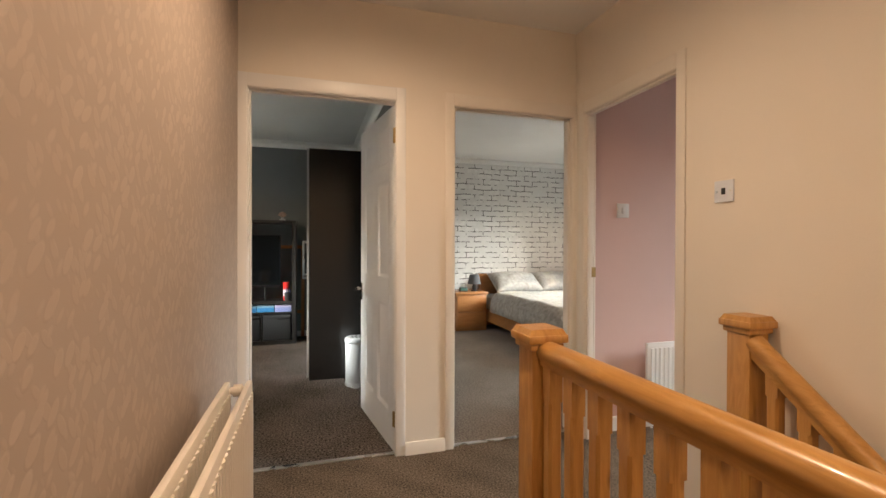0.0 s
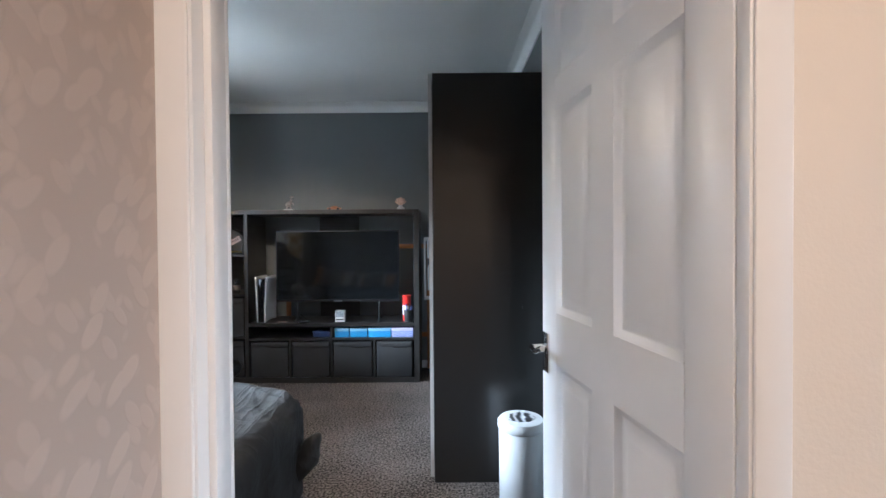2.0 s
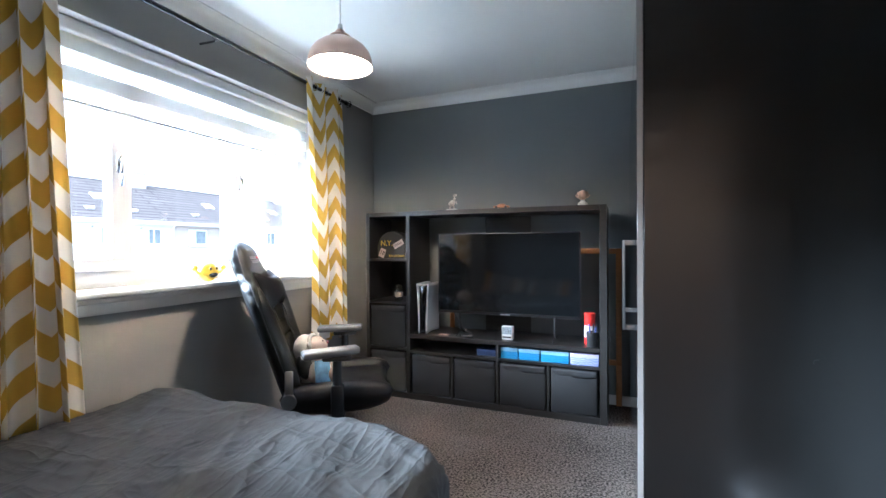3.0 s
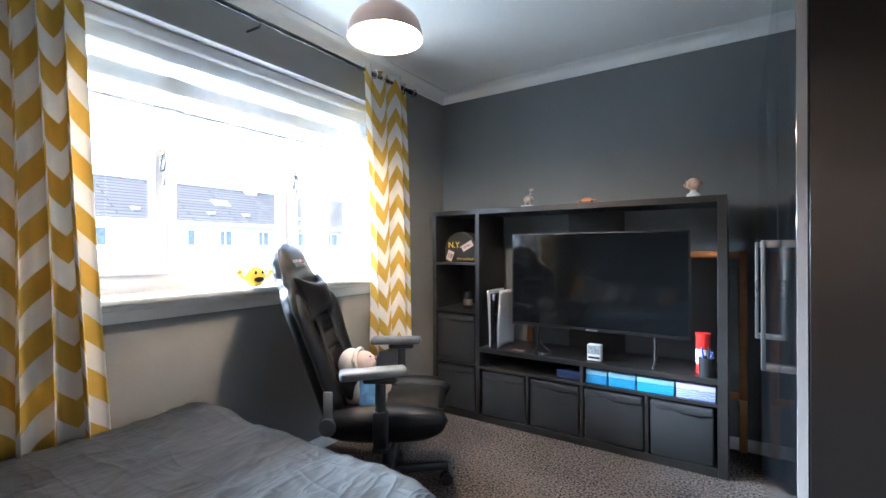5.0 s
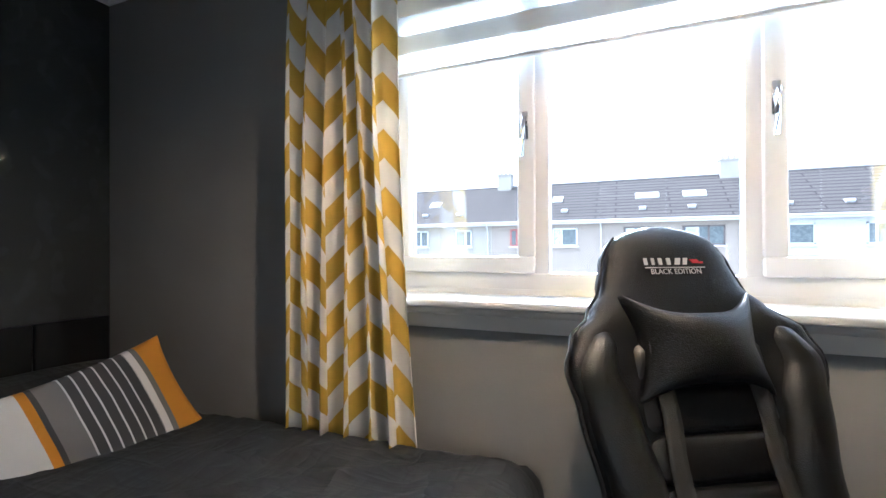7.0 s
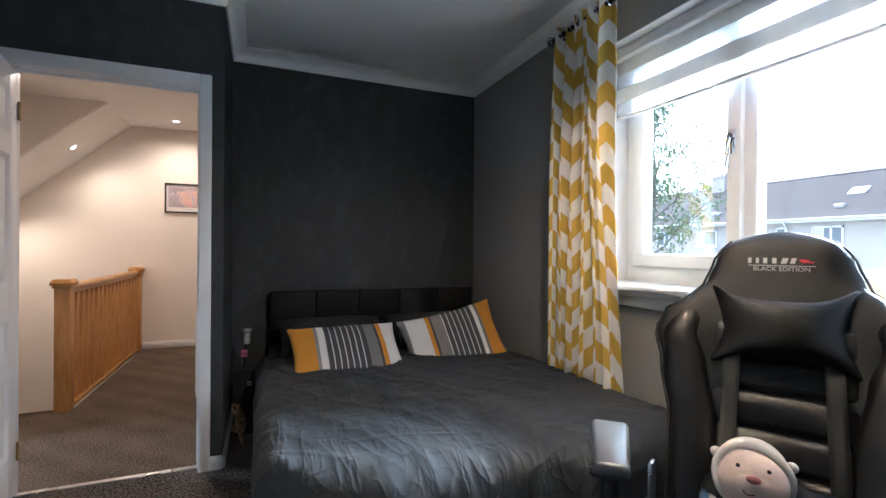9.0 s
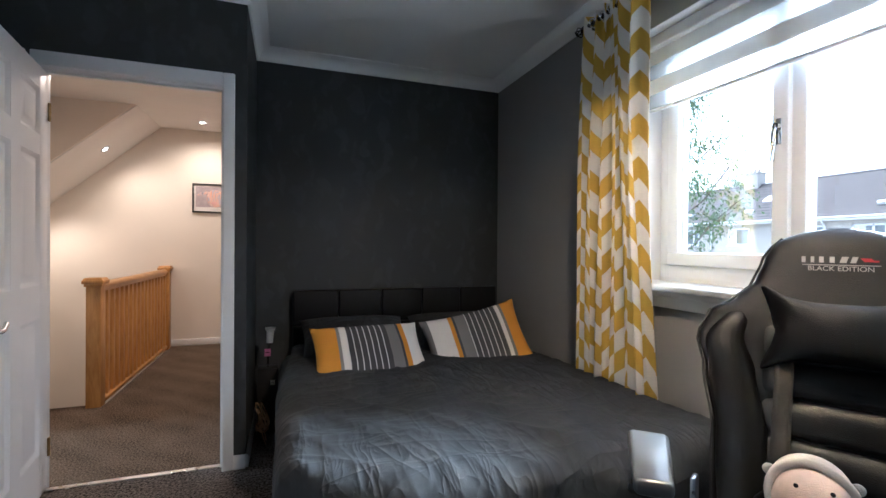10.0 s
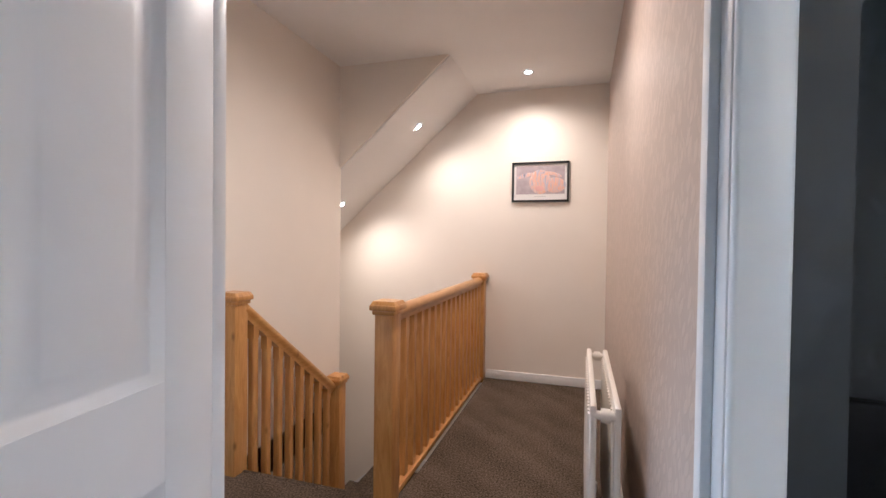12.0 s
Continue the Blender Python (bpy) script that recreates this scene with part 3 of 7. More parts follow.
# main bedroom walls
slab("wall_bedroom_south", [(-2.27, -0.462, 1.77, 1.892, 0, CEIL)], M_BLACKPAPER, "black damask wallpaper behind the bed", "wall")
slab("wall_bedroom_door", [(-0.462, AX0, 2.58, 2.625, 0, CEIL), (AX0, 0.455, 2.58, 2.625, AZ, CEIL), (0.455, 0.56, 2.58, 2.625, 0, CEIL),
                           (-0.462, -0.43, 1.77, 2.58, 0, CEIL)], M_BLACKPAPER, "black damask wallpaper round the doorway", "wall")
slab("wall_bedroom_east", [(0.56, 0.61, 2.58, 6.25, 0, CEIL)], M_GREY, "slate grey painted bedroom wall", "wall")
slab("wall_bedroom_north", [(-2.57, 0.56, 6.128, 6.25, 0, CEIL)], M_GREY, "slate grey painted bedroom wall", "wall")
WY0, WY1, WZ0, WZ1 = 3.39, 5.31, 0.985, 2.19
slab("wall_bedroom_window", [(-2.57, -2.27, 1.77, WY0, 0, CEIL), (-2.57, -2.27, WY1, 6.128, 0, CEIL), (-2.57, -2.27, WY0, WY1, 0, WZ0 - 0.03), (-2.57, -2.27, WY0, WY1, WZ1, CEIL)],
     M_TAUPE, "warm grey painted window wall", "wall")
slab("ceiling_bedroom", [(-2.57, -0.4301, 1.77, 6.25, CEIL, CEIL + 0.1), (-0.4301, 0.61, 2.5801, 6.25, CEIL, CEIL + 0.1)], M_CEIL, "white bedroom ceiling with faint board joints", "ceiling")


def cornice(name, loop, material, label):
    """Coving with a stepped concave profile, mitred round the inside of a room."""
    prof = [(0.0, -0.078), (0.010, -0.078), (0.014, -0.066)] + [(0.014 + 0.062 * (1 - math.cos(a)), -0.066 + 0.052 * math.sin(a)) for a in [0.25, 0.55, 0.85, 1.15, 1.4]] + [(0.075, -0.010), (0.088, -0.008), (0.088, -0.001), (0.0, -0.001)]
    bm = bmx()
    n = len(loop)
    rings = []
    for i in range(n):
        p, a, b = Vector(loop[i]), Vector(loop[i - 1]), Vector(loop[(i + 1) % n])
        d1, d2 = (p - a).normalized(), (b - p).normalized()
        n1, n2 = Vector((-d1.y, d1.x)), Vector((-d2.y, d2.x))
        mit = (n1 + n2) / (1 + n1.dot(n2))
        rings.append([bm.verts.new((p.x + mit.x * u, p.y + mit.y * u, CEIL + w)) for u, w in prof])
    for i in range(n):
        a, b = rings[i], rings[(i + 1) % n]
        for k in range(len(prof) - 1):
            bm.faces.new((a[k], b[k], b[k + 1], a[k + 1]))
    return structure(name, bm, material, label, "coving")


cornice("cornice_bedroom", [(-2.27, 1.892), (-0.462, 1.892), (-0.462, 2.625), (0.56, 2.625), (0.56, 6.128), (-2.27, 6.128)], M_CEIL, "white plaster coving")

# second bedroom and pink room
slab("wall_bedroom_2_south", [(0.61, BX0, 2.58, 2.625, 0, CEIL), (BX0, BX1, 2.58, 2.625, AZ, CEIL), (BX1, 4.48, 2.58, 2.625, 0, CEIL)], M_PALE, "pale grey painted wall", "wall")
slab("wall_bedroom_2_west", [(0.61, 0.66, 2.625, 6.33, 0, CEIL)], M_PALE, "pale grey painted wall", "wall")
slab("wall_bedroom_2_north", [(0.61, 4.60, 6.33, 6.45, 0, CEIL)], M_BRICKP, "whitewashed brick-print wallpaper behind the bed", "wall")
slab("wall_bedroom_2_east", [(4.48, 4.60, 2.625, 3.5, 0, CEIL), (4.48, 4.60, 5.3, 6.33, 0, CEIL), (4.48, 4.60, 3.5, 5.3, 0, 0.9), (4.48, 4.60, 3.5, 5.3, 2.1, CEIL)], M_PALE, "pale grey painted window wall", "wall")
slab("ceiling_bedroom_2", [(0.6101, 4.60, 2.5801, 6.45, CEIL - 0.03, CEIL + 0.1)], M_CEIL, "white ceiling of the second bedroom", "ceiling")
bm = bmx()
box(bm, 0.66, 4.48, 6.255, 6.329, CEIL - 0.10, CEIL - 0.031, bevel=0.02)
box(bm, 4.405, 4.479, 2.625, 6.255, CEIL - 0.10, CEIL - 0.031, bevel=0.02)
structure("cornice_bedroom_2", bm, M_CEIL, "white plaster coving", "coving")
slab("wall_pink_room_north", [(1.60, 4.48, 2.50, 2.5795, -0.2, CEIL)], M_PINK, "dusky pink painted wall", "wall")
slab("wall_pink_room", [(4.48, 4.60, 0.30, 1.0, -0.2, CEIL), (4.48, 4.60, 2.0, 2.58, -0.2, CEIL), (4.48, 4.60, 1.0, 2.0, -0.2, 0.95), (4.48, 4.60, 1.0, 2.0, 2.1, CEIL), (1.655, 4.48, 0.301, 0.36, -0.2, CEIL)], M_PINK, "dusky pink painted walls", "wall")
slab("ceiling_pink_room", [(1.6001, 4.60, 0.301, 2.5795, CEIL - 0.02, CEIL + 0.1)], M_CEIL, "white ceiling of the pink room", "ceiling")


# ---- door linings, architraves, skirtings ----
def doorcase(name, x0, x1, top, ya, yb, label, m=None, rebate=0.0):
    """Lining and architraves of a doorway in a wall between ya and yb, moved by m."""
    bm = bmx()
    t = 0.022
    box(bm, x0, x0 + t, ya, yb, 0, top - t, 0.002)
    box(bm, x1 - t, x1, ya, ya + 0.028 if rebate else yb, 0, top - t, 0.002)
    if rebate:
        box(bm, x1 + rebate - 0.004, x1 + rebate, ya + 0.03, yb, 0, top - t, 0.001)
    box(bm, x0, x1, ya, yb, top - t, top, 0.002)
    mid = (ya + yb) / 2
    for a, b in ((x0 + t, x0 + t + 0.012),) + (() if rebate else ((x1 - t - 0.012, x1 - t),)):
        box(bm, a, b, mid - 0.02, mid + 0.01, 0, top - t - 0.001, 0.002)
    box(bm, x0 + t, x1 - t, mid - 0.02, mid + 0.01, top - t - 0.012, top - t, 0.002)
    for y, s in ((ya, -1), (yb, 1)):
        w, d = (0.052, 0.006) if s < 0 else (0.055, 0.016)
        lap = 0.018 if s < 0 else 0.021
        xr = x1 + (rebate if s > 0 else 0.0)
        ys = sorted((y, y + s * d))
        for a, b in ((x0 - w + lap, x0 + lap), (xr - 0.018 * (not rebate or s < 0), xr + w - 0.018)):
            box(bm, a, b, ys[0], ys[1], 0, top + 0.052, 0.0025 if s < 0 else 0.006, seg=3)
        box(bm, x0 + lap, xr - 0.018, ys[0], ys[1], top - 0.018, top + 0.052, 0.0025 if s < 0 else 0.006, seg=3)
    if m is not None:
        bmesh.ops.transform(bm, matrix=m, verts=bm.verts)
    return structure(name, bm, M_TRIM if name != "trim_door_1" else M_GLOSS, label, "door frame")


doorcase("trim_door_1", AX0, AX1, AZ, 2.533, 2.627, "white gloss door lining and architraves", rebate=0.030)
doorcase("trim_door_2", BX0, BX1, AZ, 2.533, 2.627, "cream gloss door lining and architraves")
doorcase("trim_door_3", -CY1, -CY0, AZ, 1.538, 1.602, "cream gloss door lining and architraves", Matrix.Rotation(radians(-90), 4, "Z"))


def skirt(name, runs, material, label, h=0.07, t=0.014):
    """Skirting boards: runs of (x0, y0, x1, y1) with the wall on the left."""
    bm = bmx()
    for x0, y0, x1, y1 in runs:
        a, b = Vector((x0, y0, 0)), Vector((x1, y1, 0))
        d = (b - a).normalized()
        nrm = Vector((d.y, -d.x, 0))
        L = (b - a).length
        vs = prism(bm, [(0, 0), (t, 0), (t, h - 0.012), (t * 0.55, h), (0, h)], 0, L, "y")
        mm = Matrix.Translation(a) @ Matrix(((nrm.x, d.x, 0, 0), (nrm.y, d.y, 0, 0), (0, 0, 1, 0), (0, 0, 0, 1)))
        bmesh.ops.transform(bm, matrix=mm, verts=vs)
    return structure(name, bm, material, label, "skirting")


skirt("baseboard_landing", [(-0.397, -0.65, -0.397, 2.53), (AX1 + 0.034, 2.535, BX0 - 0.034, 2.535)], M_TRIM, "cream gloss skirting board")
bm = bmx()
box(bm, -0.38, 0.58, -0.66, -0.645, 0, 0.075, 0.004)
structure("baseboard_landing_end", bm, M_GLOSS, "white gloss skirting board", "skirting")
skirt("baseboard_bedroom", [(-2.27, 1.892, -2.27, 6.128), (-2.27, 6.128, 0.56, 6.128), (-0.462, 2.625, -0.462, 1.892), (-0.462, 1.892, -2.27, 1.892), (AX0 - 0.034, 2.625, -0.462, 2.625)], M_GLOSS, "white gloss skirting board")
skirt("baseboard_pink_room", [(1.603, 2.50, 4.48, 2.50)], M_GLOSS, "white gloss skirting board", 0.09)
skirt("baseboard_bedroom_2", [(0.66, 6.33, 4.48, 6.33), (4.48, 6.33, 4.48, 2.625)], M_GLOSS, "white gloss skirting board", 0.09)
bm = bmx()
box(bm, AX0 + 0.01, AX1 - 0.01, 2.555, 2.585, 0.0, 0.007, 0.003)
structure("trim_threshold_1", bm, M_STEEL, "worn metal carpet threshold strip", "threshold strip")
bm = bmx()
box(bm, BX0 + 0.01, BX1 - 0.01, 2.555, 2.585, 0.0, 0.007, 0.003)
structure("trim_threshold_2", bm, M_STEEL, "worn metal carpet threshold strip", "threshold strip")

# ---- stairs ----
bm = bmx()
RISE, GO = 0.19, 0.235
for i in range(4):
    y1 = 1.305 - GO * i
    box(bm, 0.585, 1.538, y1 - GO - 0.02, y1, -RISE * (i + 1) - 0.18, -RISE * (i + 1), 0.012)
zq = -RISE * 5
box(bm, 0.585, 1.655, -0.66, 1.305 - GO * 4, zq - 0.2, zq, 0.01)
for i in range(7):
    x0 = 1.657 + GO * i
    box(bm, x0, x0 + GO + 0.02, -0.66, 0.188, zq - RISE * (i + 1) - 0.2, zq - RISE * (i + 1), 0.01)
structure("stairs", bm, M_CARPET_HALL, "carpeted stairs turning down below the landing", "stairs")
bm = bmx()
prism(bm, [(0.585, zq + 0.02), (0.585, zq + 0.13), (1.45, zq + 0.13), (3.4, zq - 1.42), (3.4, zq - 1.53), (1.45, zq + 0.02)], -0.66, -0.643, "y")
structure("trim_stair_string", bm, M_GLOSS, "white gloss stair string", "stair string")
bm = bmx()
box(bm, 0.575, 1.538, 1.298, 1.33, -0.03, 0.004, 0.012)
structure("trim_landing_nosing", bm, M_CARPET_HALL, "carpeted landing edge over the stairs", "nosing")
# ---- landing things ----
def newel_parts(root, h, s=0.09, base=0.0):
    bm = bmx()
    box(bm, -s / 2, s / 2, -s / 2, s / 2, base, h - 0.045, 0.004)
    part("post", bm, M_PINE, root)
    bm = bmx()
    w = s / 2
    box(bm, -w - 0.010, w + 0.010, -w - 0.010, w + 0.010, h - 0.062, h - 0.040, 0.006)
    box(bm, -w - 0.020, w + 0.020, -w - 0.020, w + 0.020, h - 0.042, h - 0.016, 0.006)
    vs = box(bm, -w - 0.016, w + 0.016, -w - 0.016, w + 0.016, h - 0.018, h, 0.0)
    for v in vs:
        if v.co.z > h - 0.001:
            v.co.x *= 0.84
            v.co.y *= 0.84
    part("cap", bm, M_PINE, root, "moulded square newel cap")


def handrail_mesh(bm, a, b):
    """Round-topped handrail swept from a to b."""
    a, b = Vector(a), Vector(b)
    d = b - a
    prof = [(-0.022, -0.05), (0.022, -0.05), (0.022, -0.038)] + [(0.034 * math.cos(t), -0.008 + 0.030 * math.sin(t)) for t in [-0.7, -0.35, 0, 0.4, 0.8, 1.2, 1.57, 1.94, 2.34, 2.74, 3.14, 3.49, 3.84]] + [(-0.022, -0.038)]
    side = Vector((-d.y, d.x, 0)).normalized() * -1
    up = side.cross(d.normalized())
    if up.z < 0:
        up = -up
    ra = [bm.verts.new(a + side * u + up * w) for u, w in prof]
    rb = [bm.verts.new(b + side * u + up * w) for u, w in prof]
    n = len(prof)
    for i in range(n):
        bm.faces.new((ra[i], ra[(i + 1) % n], rb[(i + 1) % n], rb[i]))
    bm.faces.new(ra[::-1])
    bm.faces.new(rb)


NX, N1Y, N0Y = 0.630, 1.325, -0.60
n1 = thing("newel_post", (NX, N1Y, 0), "honey pine newel post with moulded cap at the stair head", "newel post", "newel posts")
newel_parts(n1, 0.92, base=-0.02)
n0 = thing("newel_post", (NX, N0Y, 0), "honey pine newel post against the end wall", "newel post", "newel posts")
newel_parts(n0, 0.92, base=-0.02)
n2 = thing("newel_post", (1.475, 1.335, 0), "honey pine newel post beside the stair wall", "newel post", "newel posts")
newel_parts(n2, 0.92, base=-0.3)
n3 = thing("newel_post", (1.445, 0.38, -0.95), "shorter honey pine newel post down the stairs", "newel post", "newel posts")
newel_parts(n3, 1.18)

bal = thing("balustrade", (NX, 0, 0), "honey pine landing balustrade with round handrail and square spindles", "balustrade")
bm = bmx()
handrail_mesh(bm, (0, N1Y - 0.045, 0.865), (0, N0Y + 0.045, 0.865))
part("handrail", bm, M_PINE_RAIL, bal)
bm = bmx()
box(bm, -0.035, 0.035, N0Y + 0.045, N1Y - 0.045, 0.0, 0.032, 0.006)
part("base_rail", bm, M_PINE_RAIL, bal)


def spindle_mesh(h, s=0.041):
    bm = bmx()
    w, c = s / 2, 0.007
    sect = [(w, w - c), (w - c, w), (-w + c, w), (-w, w - c), (-w, -w + c), (-w + c, -w), (w - c, -w), (w, -w + c)]
    prism(bm, sect, 0.10, h - 0.10, "z")
    box(bm, -w, w, -w, w, 0, 0.10)
    box(bm, -w, w, -w, w, h - 0.10, h)
    return mesh_of("spindle", bm, M_PINE, 30)


me = spindle_mesh(0.79)
NSP = 17
for i in range(NSP):
    y = N1Y - 0.083 - 0.110 * i
    ob = new("spindle", me)
    ob.parent = bal
    ob.location = (0, y, 0.03)

sb = thing("stair_balustrade", (1.458, 0, 0), "honey pine raking stair balustrade with square spindles", "balustrade")
ya, yb, za, zb = 1.335 - 0.045, 0.38 + 0.045, 0.84, 0.16
bm = bmx()
handrail_mesh(bm, (0, ya, za), (0, yb, zb))
part("handrail", bm, M_PINE_RAIL, sb)
bm = bmx()
prism(bm, [(ya, -0.06), (ya, -0.16), (yb, -0.16 - (za - zb)), (yb, -0.06 - (za - zb))], -0.03, 0.03, "x")
part("base_rail", bm, M_PINE_RAIL, sb)
me = spindle_mesh(0.90)
for i in range(8):
    f = (i + 0.7) / 8.4
    ob = new("spindle", me)
    ob.parent = sb
    ob.location = (0, ya + (yb - ya) * f, za + (zb - za) * f - 0.92)


def radiator(name, place, turn, L, H, D, label, double=True, cream=True):
    """Steel panel radiator, its back to local -y, length along x."""
    root = thing(name, place, label, "radiator", turn=turn)
    material = M_TRIM if cream else M_GLOSS
    for k, y in enumerate((0.0, D - 0.02) if double else (D - 0.02,)):
        bm = bmx()
        box(bm, 0, L, y, y + 0.020, 0, H, 0.006)
        panel = part("panel", bm, material, root)
        n = int(L / 0.034)
        bm = bmx()
        prism(bm, [(-0.012, -0.0005), (0.012, -0.0005), (0.006, 0.006), (-0.006, 0.006)], 0.03, H - 0.035, "z")
        flute = mesh_of("flute", bm, material, 30)
        for i in range(n):
            ob = new("flute", flute)
            ob.parent = panel
            ob.location = (0.02 + (L - 0.04) * (i + 0.5) / n, y + 0.020, 0)
    if double:
        for x in (0.012, L - 0.012):
            bm = bmx()
            rod(bm, (x, 0.01, H - 0.03), (x, D - 0.01, H - 0.03), 0.013)
            rod(bm, (x, D * 0.35, H - 0.03), (x, D * 0.65, H - 0.03), 0.021)
            part("connector", bm, material, root)
    for x in (0.06, L - 0.06):
        bm = bmx()
        tube(bm, [(x - 0.03 if x > L / 2 else x + 0.03, D / 2, 0.0), (x, D / 2, -0.04), (x, D / 2, -0.11)], 0.008)
        part("pipe", bm, material, root, "painted radiator pipe")
    bm = bmx()
    rod(bm, (-0.02, D / 2, 0.02), (-0.055, D / 2, 0.02), 0.016)
    rod(bm, (-0.005, D / 2, 0.02), (-0.02, D / 2, 0.02), 0.008)
    part("valve", bm, M_STEEL, root, "metal radiator valve")
    return root


radiator("radiator", (-0.325, 1.765, 0.12), -90, 0.77, 0.58, 0.09, "cream double-panel radiator on the landing wall")
radiator("radiator", (2.52, 2.475, 0.12), 180, 0.54, 0.44, 0.06, "white panel radiator below the pink wall", double=False, cream=False)

sw = thing("light_switch", (1.538, 1.487, 1.387), "chrome single light switch plate", "light switch")
bm = bmx()
box(bm, -0.006, 0, -0.043, 0.043, -0.043, 0.043, 0.002)
# pale bluish base colour stands in for what the chrome would reflect
part("plate", bm, mat("chrome_with_painted_sheen", (0.80, 0.84, 0.92), 0.25, 0.15, var=0.05), sw)
bm = bmx()
box(bm, -0.011, -0.004, -0.008, 0.008, -0.013, 0.013, 0.002)
part("rocker", bm, M_PLASTIC, sw, "dark switch rocker")
for y in (-0.030, 0.030):
    bm = bmx()
    rod(bm, (-0.0075, y, 0), (-0.004, y, 0), 0.004)
    part("screw", bm, M_STEEL, sw)
sw = thing("light_switch", (1.855, 2.498, 1.394), "white plastic light switch on the pink wall", "light switch")
bm = bmx()
box(bm, -0.045, 0.045, -0.008, 0, -0.045, 0.045, 0.003)
part("plate", bm, M_WHITEP, sw)
bm = bmx()
box(bm, -0.012, 0.012, -0.013, -0.006, -0.02, 0.02, 0.002)
part("rocker", bm, M_WHITEP, sw)

# picture: an abstract of warm and grey strokes in place of the animal portrait
pic = thing("framed_picture", (0.138, -0.66, 1.702), "black-framed print of a shaggy horned animal in orange and grey", "picture")
bm = bmx()
W, H = 0.47, 0.336
for b in ((-W / 2, W / 2, 0.0, 0.022, H / 2 - 0.016, H / 2), (-W / 2, W / 2, 0.0, 0.022, -H / 2, -H / 2 + 0.016), (-W / 2, -W / 2 + 0.016, 0.0, 0.022, -H / 2 + 0.016, H / 2 - 0.016), (W / 2 - 0.016, W / 2, 0.0, 0.022, -H / 2 + 0.016, H / 2 - 0.016)):
    box(bm, *b, 0.002)
part("frame", bm, M_PLASTIC, pic, "thin black frame")
bm = bmx()
box(bm, -W / 2 + 0.012, W / 2 - 0.012, 0.001, 0.008, -H / 2 + 0.012, H / 2 - 0.012)
part("mount", bm, mat("picture_mount", (0.74, 0.71, 0.69), 0.6, var=0.03), pic, "pale card mount")


def art_material():
    m = mat("picture_print", (0.4, 0.3, 0.28), 0.5)
    tc = node(m, "ShaderNodeTexCoord")
    mp = node(m, "ShaderNodeMapping", Scale=(1.5, 1.0, 0.35))
    link(m, tc.outputs["Object"], mp.inputs["Vector"])
    n = node(m, "ShaderNodeTexNoise", Scale=22.0, Detail=5, Distortion=1.6)
    link(m, mp.outputs["Vector"], n.inputs["Vector"])
    r = m.node_tree.nodes.new("ShaderNodeValToRGB")
    e = r.color_ramp.elements
    e[0].position, e[0].color = 0.3, (0.24, 0.22, 0.27, 1)
    e[1].position, e[1].color = 0.75, (0.74, 0.66, 0.60, 1)
    for p, c in ((0.42, (0.46, 0.46, 0.56, 1)), (0.52, (0.72, 0.40, 0.26, 1)), (0.6, (0.62, 0.46, 0.42, 1))):
        k = e.new(p)
        k.color = c
    link(m, n.outputs["Fac"], r.inputs["Fac"])
    link(m, r.outputs["Color"], bsdf(m).inputs["Base Color"])
    return m


bm = bmx()
box(bm, -W / 2 + 0.035, W / 2 - 0.035, 0.008, 0.0095, -H / 2 + 0.065, H / 2 - 0.035)
part("print", bm, mat("picture_ground", (0.40, 0.34, 0.36), 0.55, var=0.15, scale=18), pic)
bm = bmx()
ball(bm, (0.0, 0.0095, 0.0), 0.09, (1.0, 0.02, 1.15))
ball(bm, (-0.12, 0.0095, -0.03), 0.075, (1.2, 0.02, 0.85))
ball(bm, (0.13, 0.0095, 0.055), 0.05, (1.5, 0.02, 0.35), m=Matrix.Rotation(0.25, 4, "Y"))
ball(bm, (-0.11, 0.0095, 0.062), 0.05, (1.4, 0.02, 0.3), m=Matrix.Rotation(-0.3, 4, "Y"))
part("painted_shape", bm, art_material(), pic, "orange and grey brush strokes")
bm = bmx()
ball(bm, (0.005, 0.0108, -0.055), 0.032, (1.15, 0.03, 0.75))
part("painted_patch", bm, mat("pink_paint", (0.62, 0.36, 0.33), 0.6), pic, "pale pink patch")
bm = bmx()
box(bm, -0.05, 0.05, 0.008, 0.0092, -H / 2 + 0.042, -H / 2 + 0.047)
part("caption_bar", bm, M_EDGE, pic)

# the fourth fitting stays out of view and only houses the added lamp
for sx, sy, sz in SPOTS:
    d = thing("downlight", (sx, sy, sz), "small recessed ceiling downlight, lit", "downlight", "landing downlights")
    if sz < 2.4:
        d.matrix_basis = pose(sx, sy, CEIL - SL * (sx - 0.69), 0, math.degrees(math.atan(SL)), 0)
    bm = bmx()
    lathe(bm, [(0.026, -0.002), (0.042, -0.002), (0.045, -0.005), (0.042, -0.009), (0.030, -0.010), (0.026, -0.006)], caps=False)
    part("bezel", bm, M_WHITEP, d)
    bm = bmx()
    lathe(bm, [(0.0, -0.003), (0.026, -0.003), (0.026, -0.001), (0.0, -0.001)], 24)
    part("lens", bm, M_SPOT, d, "glowing lens")


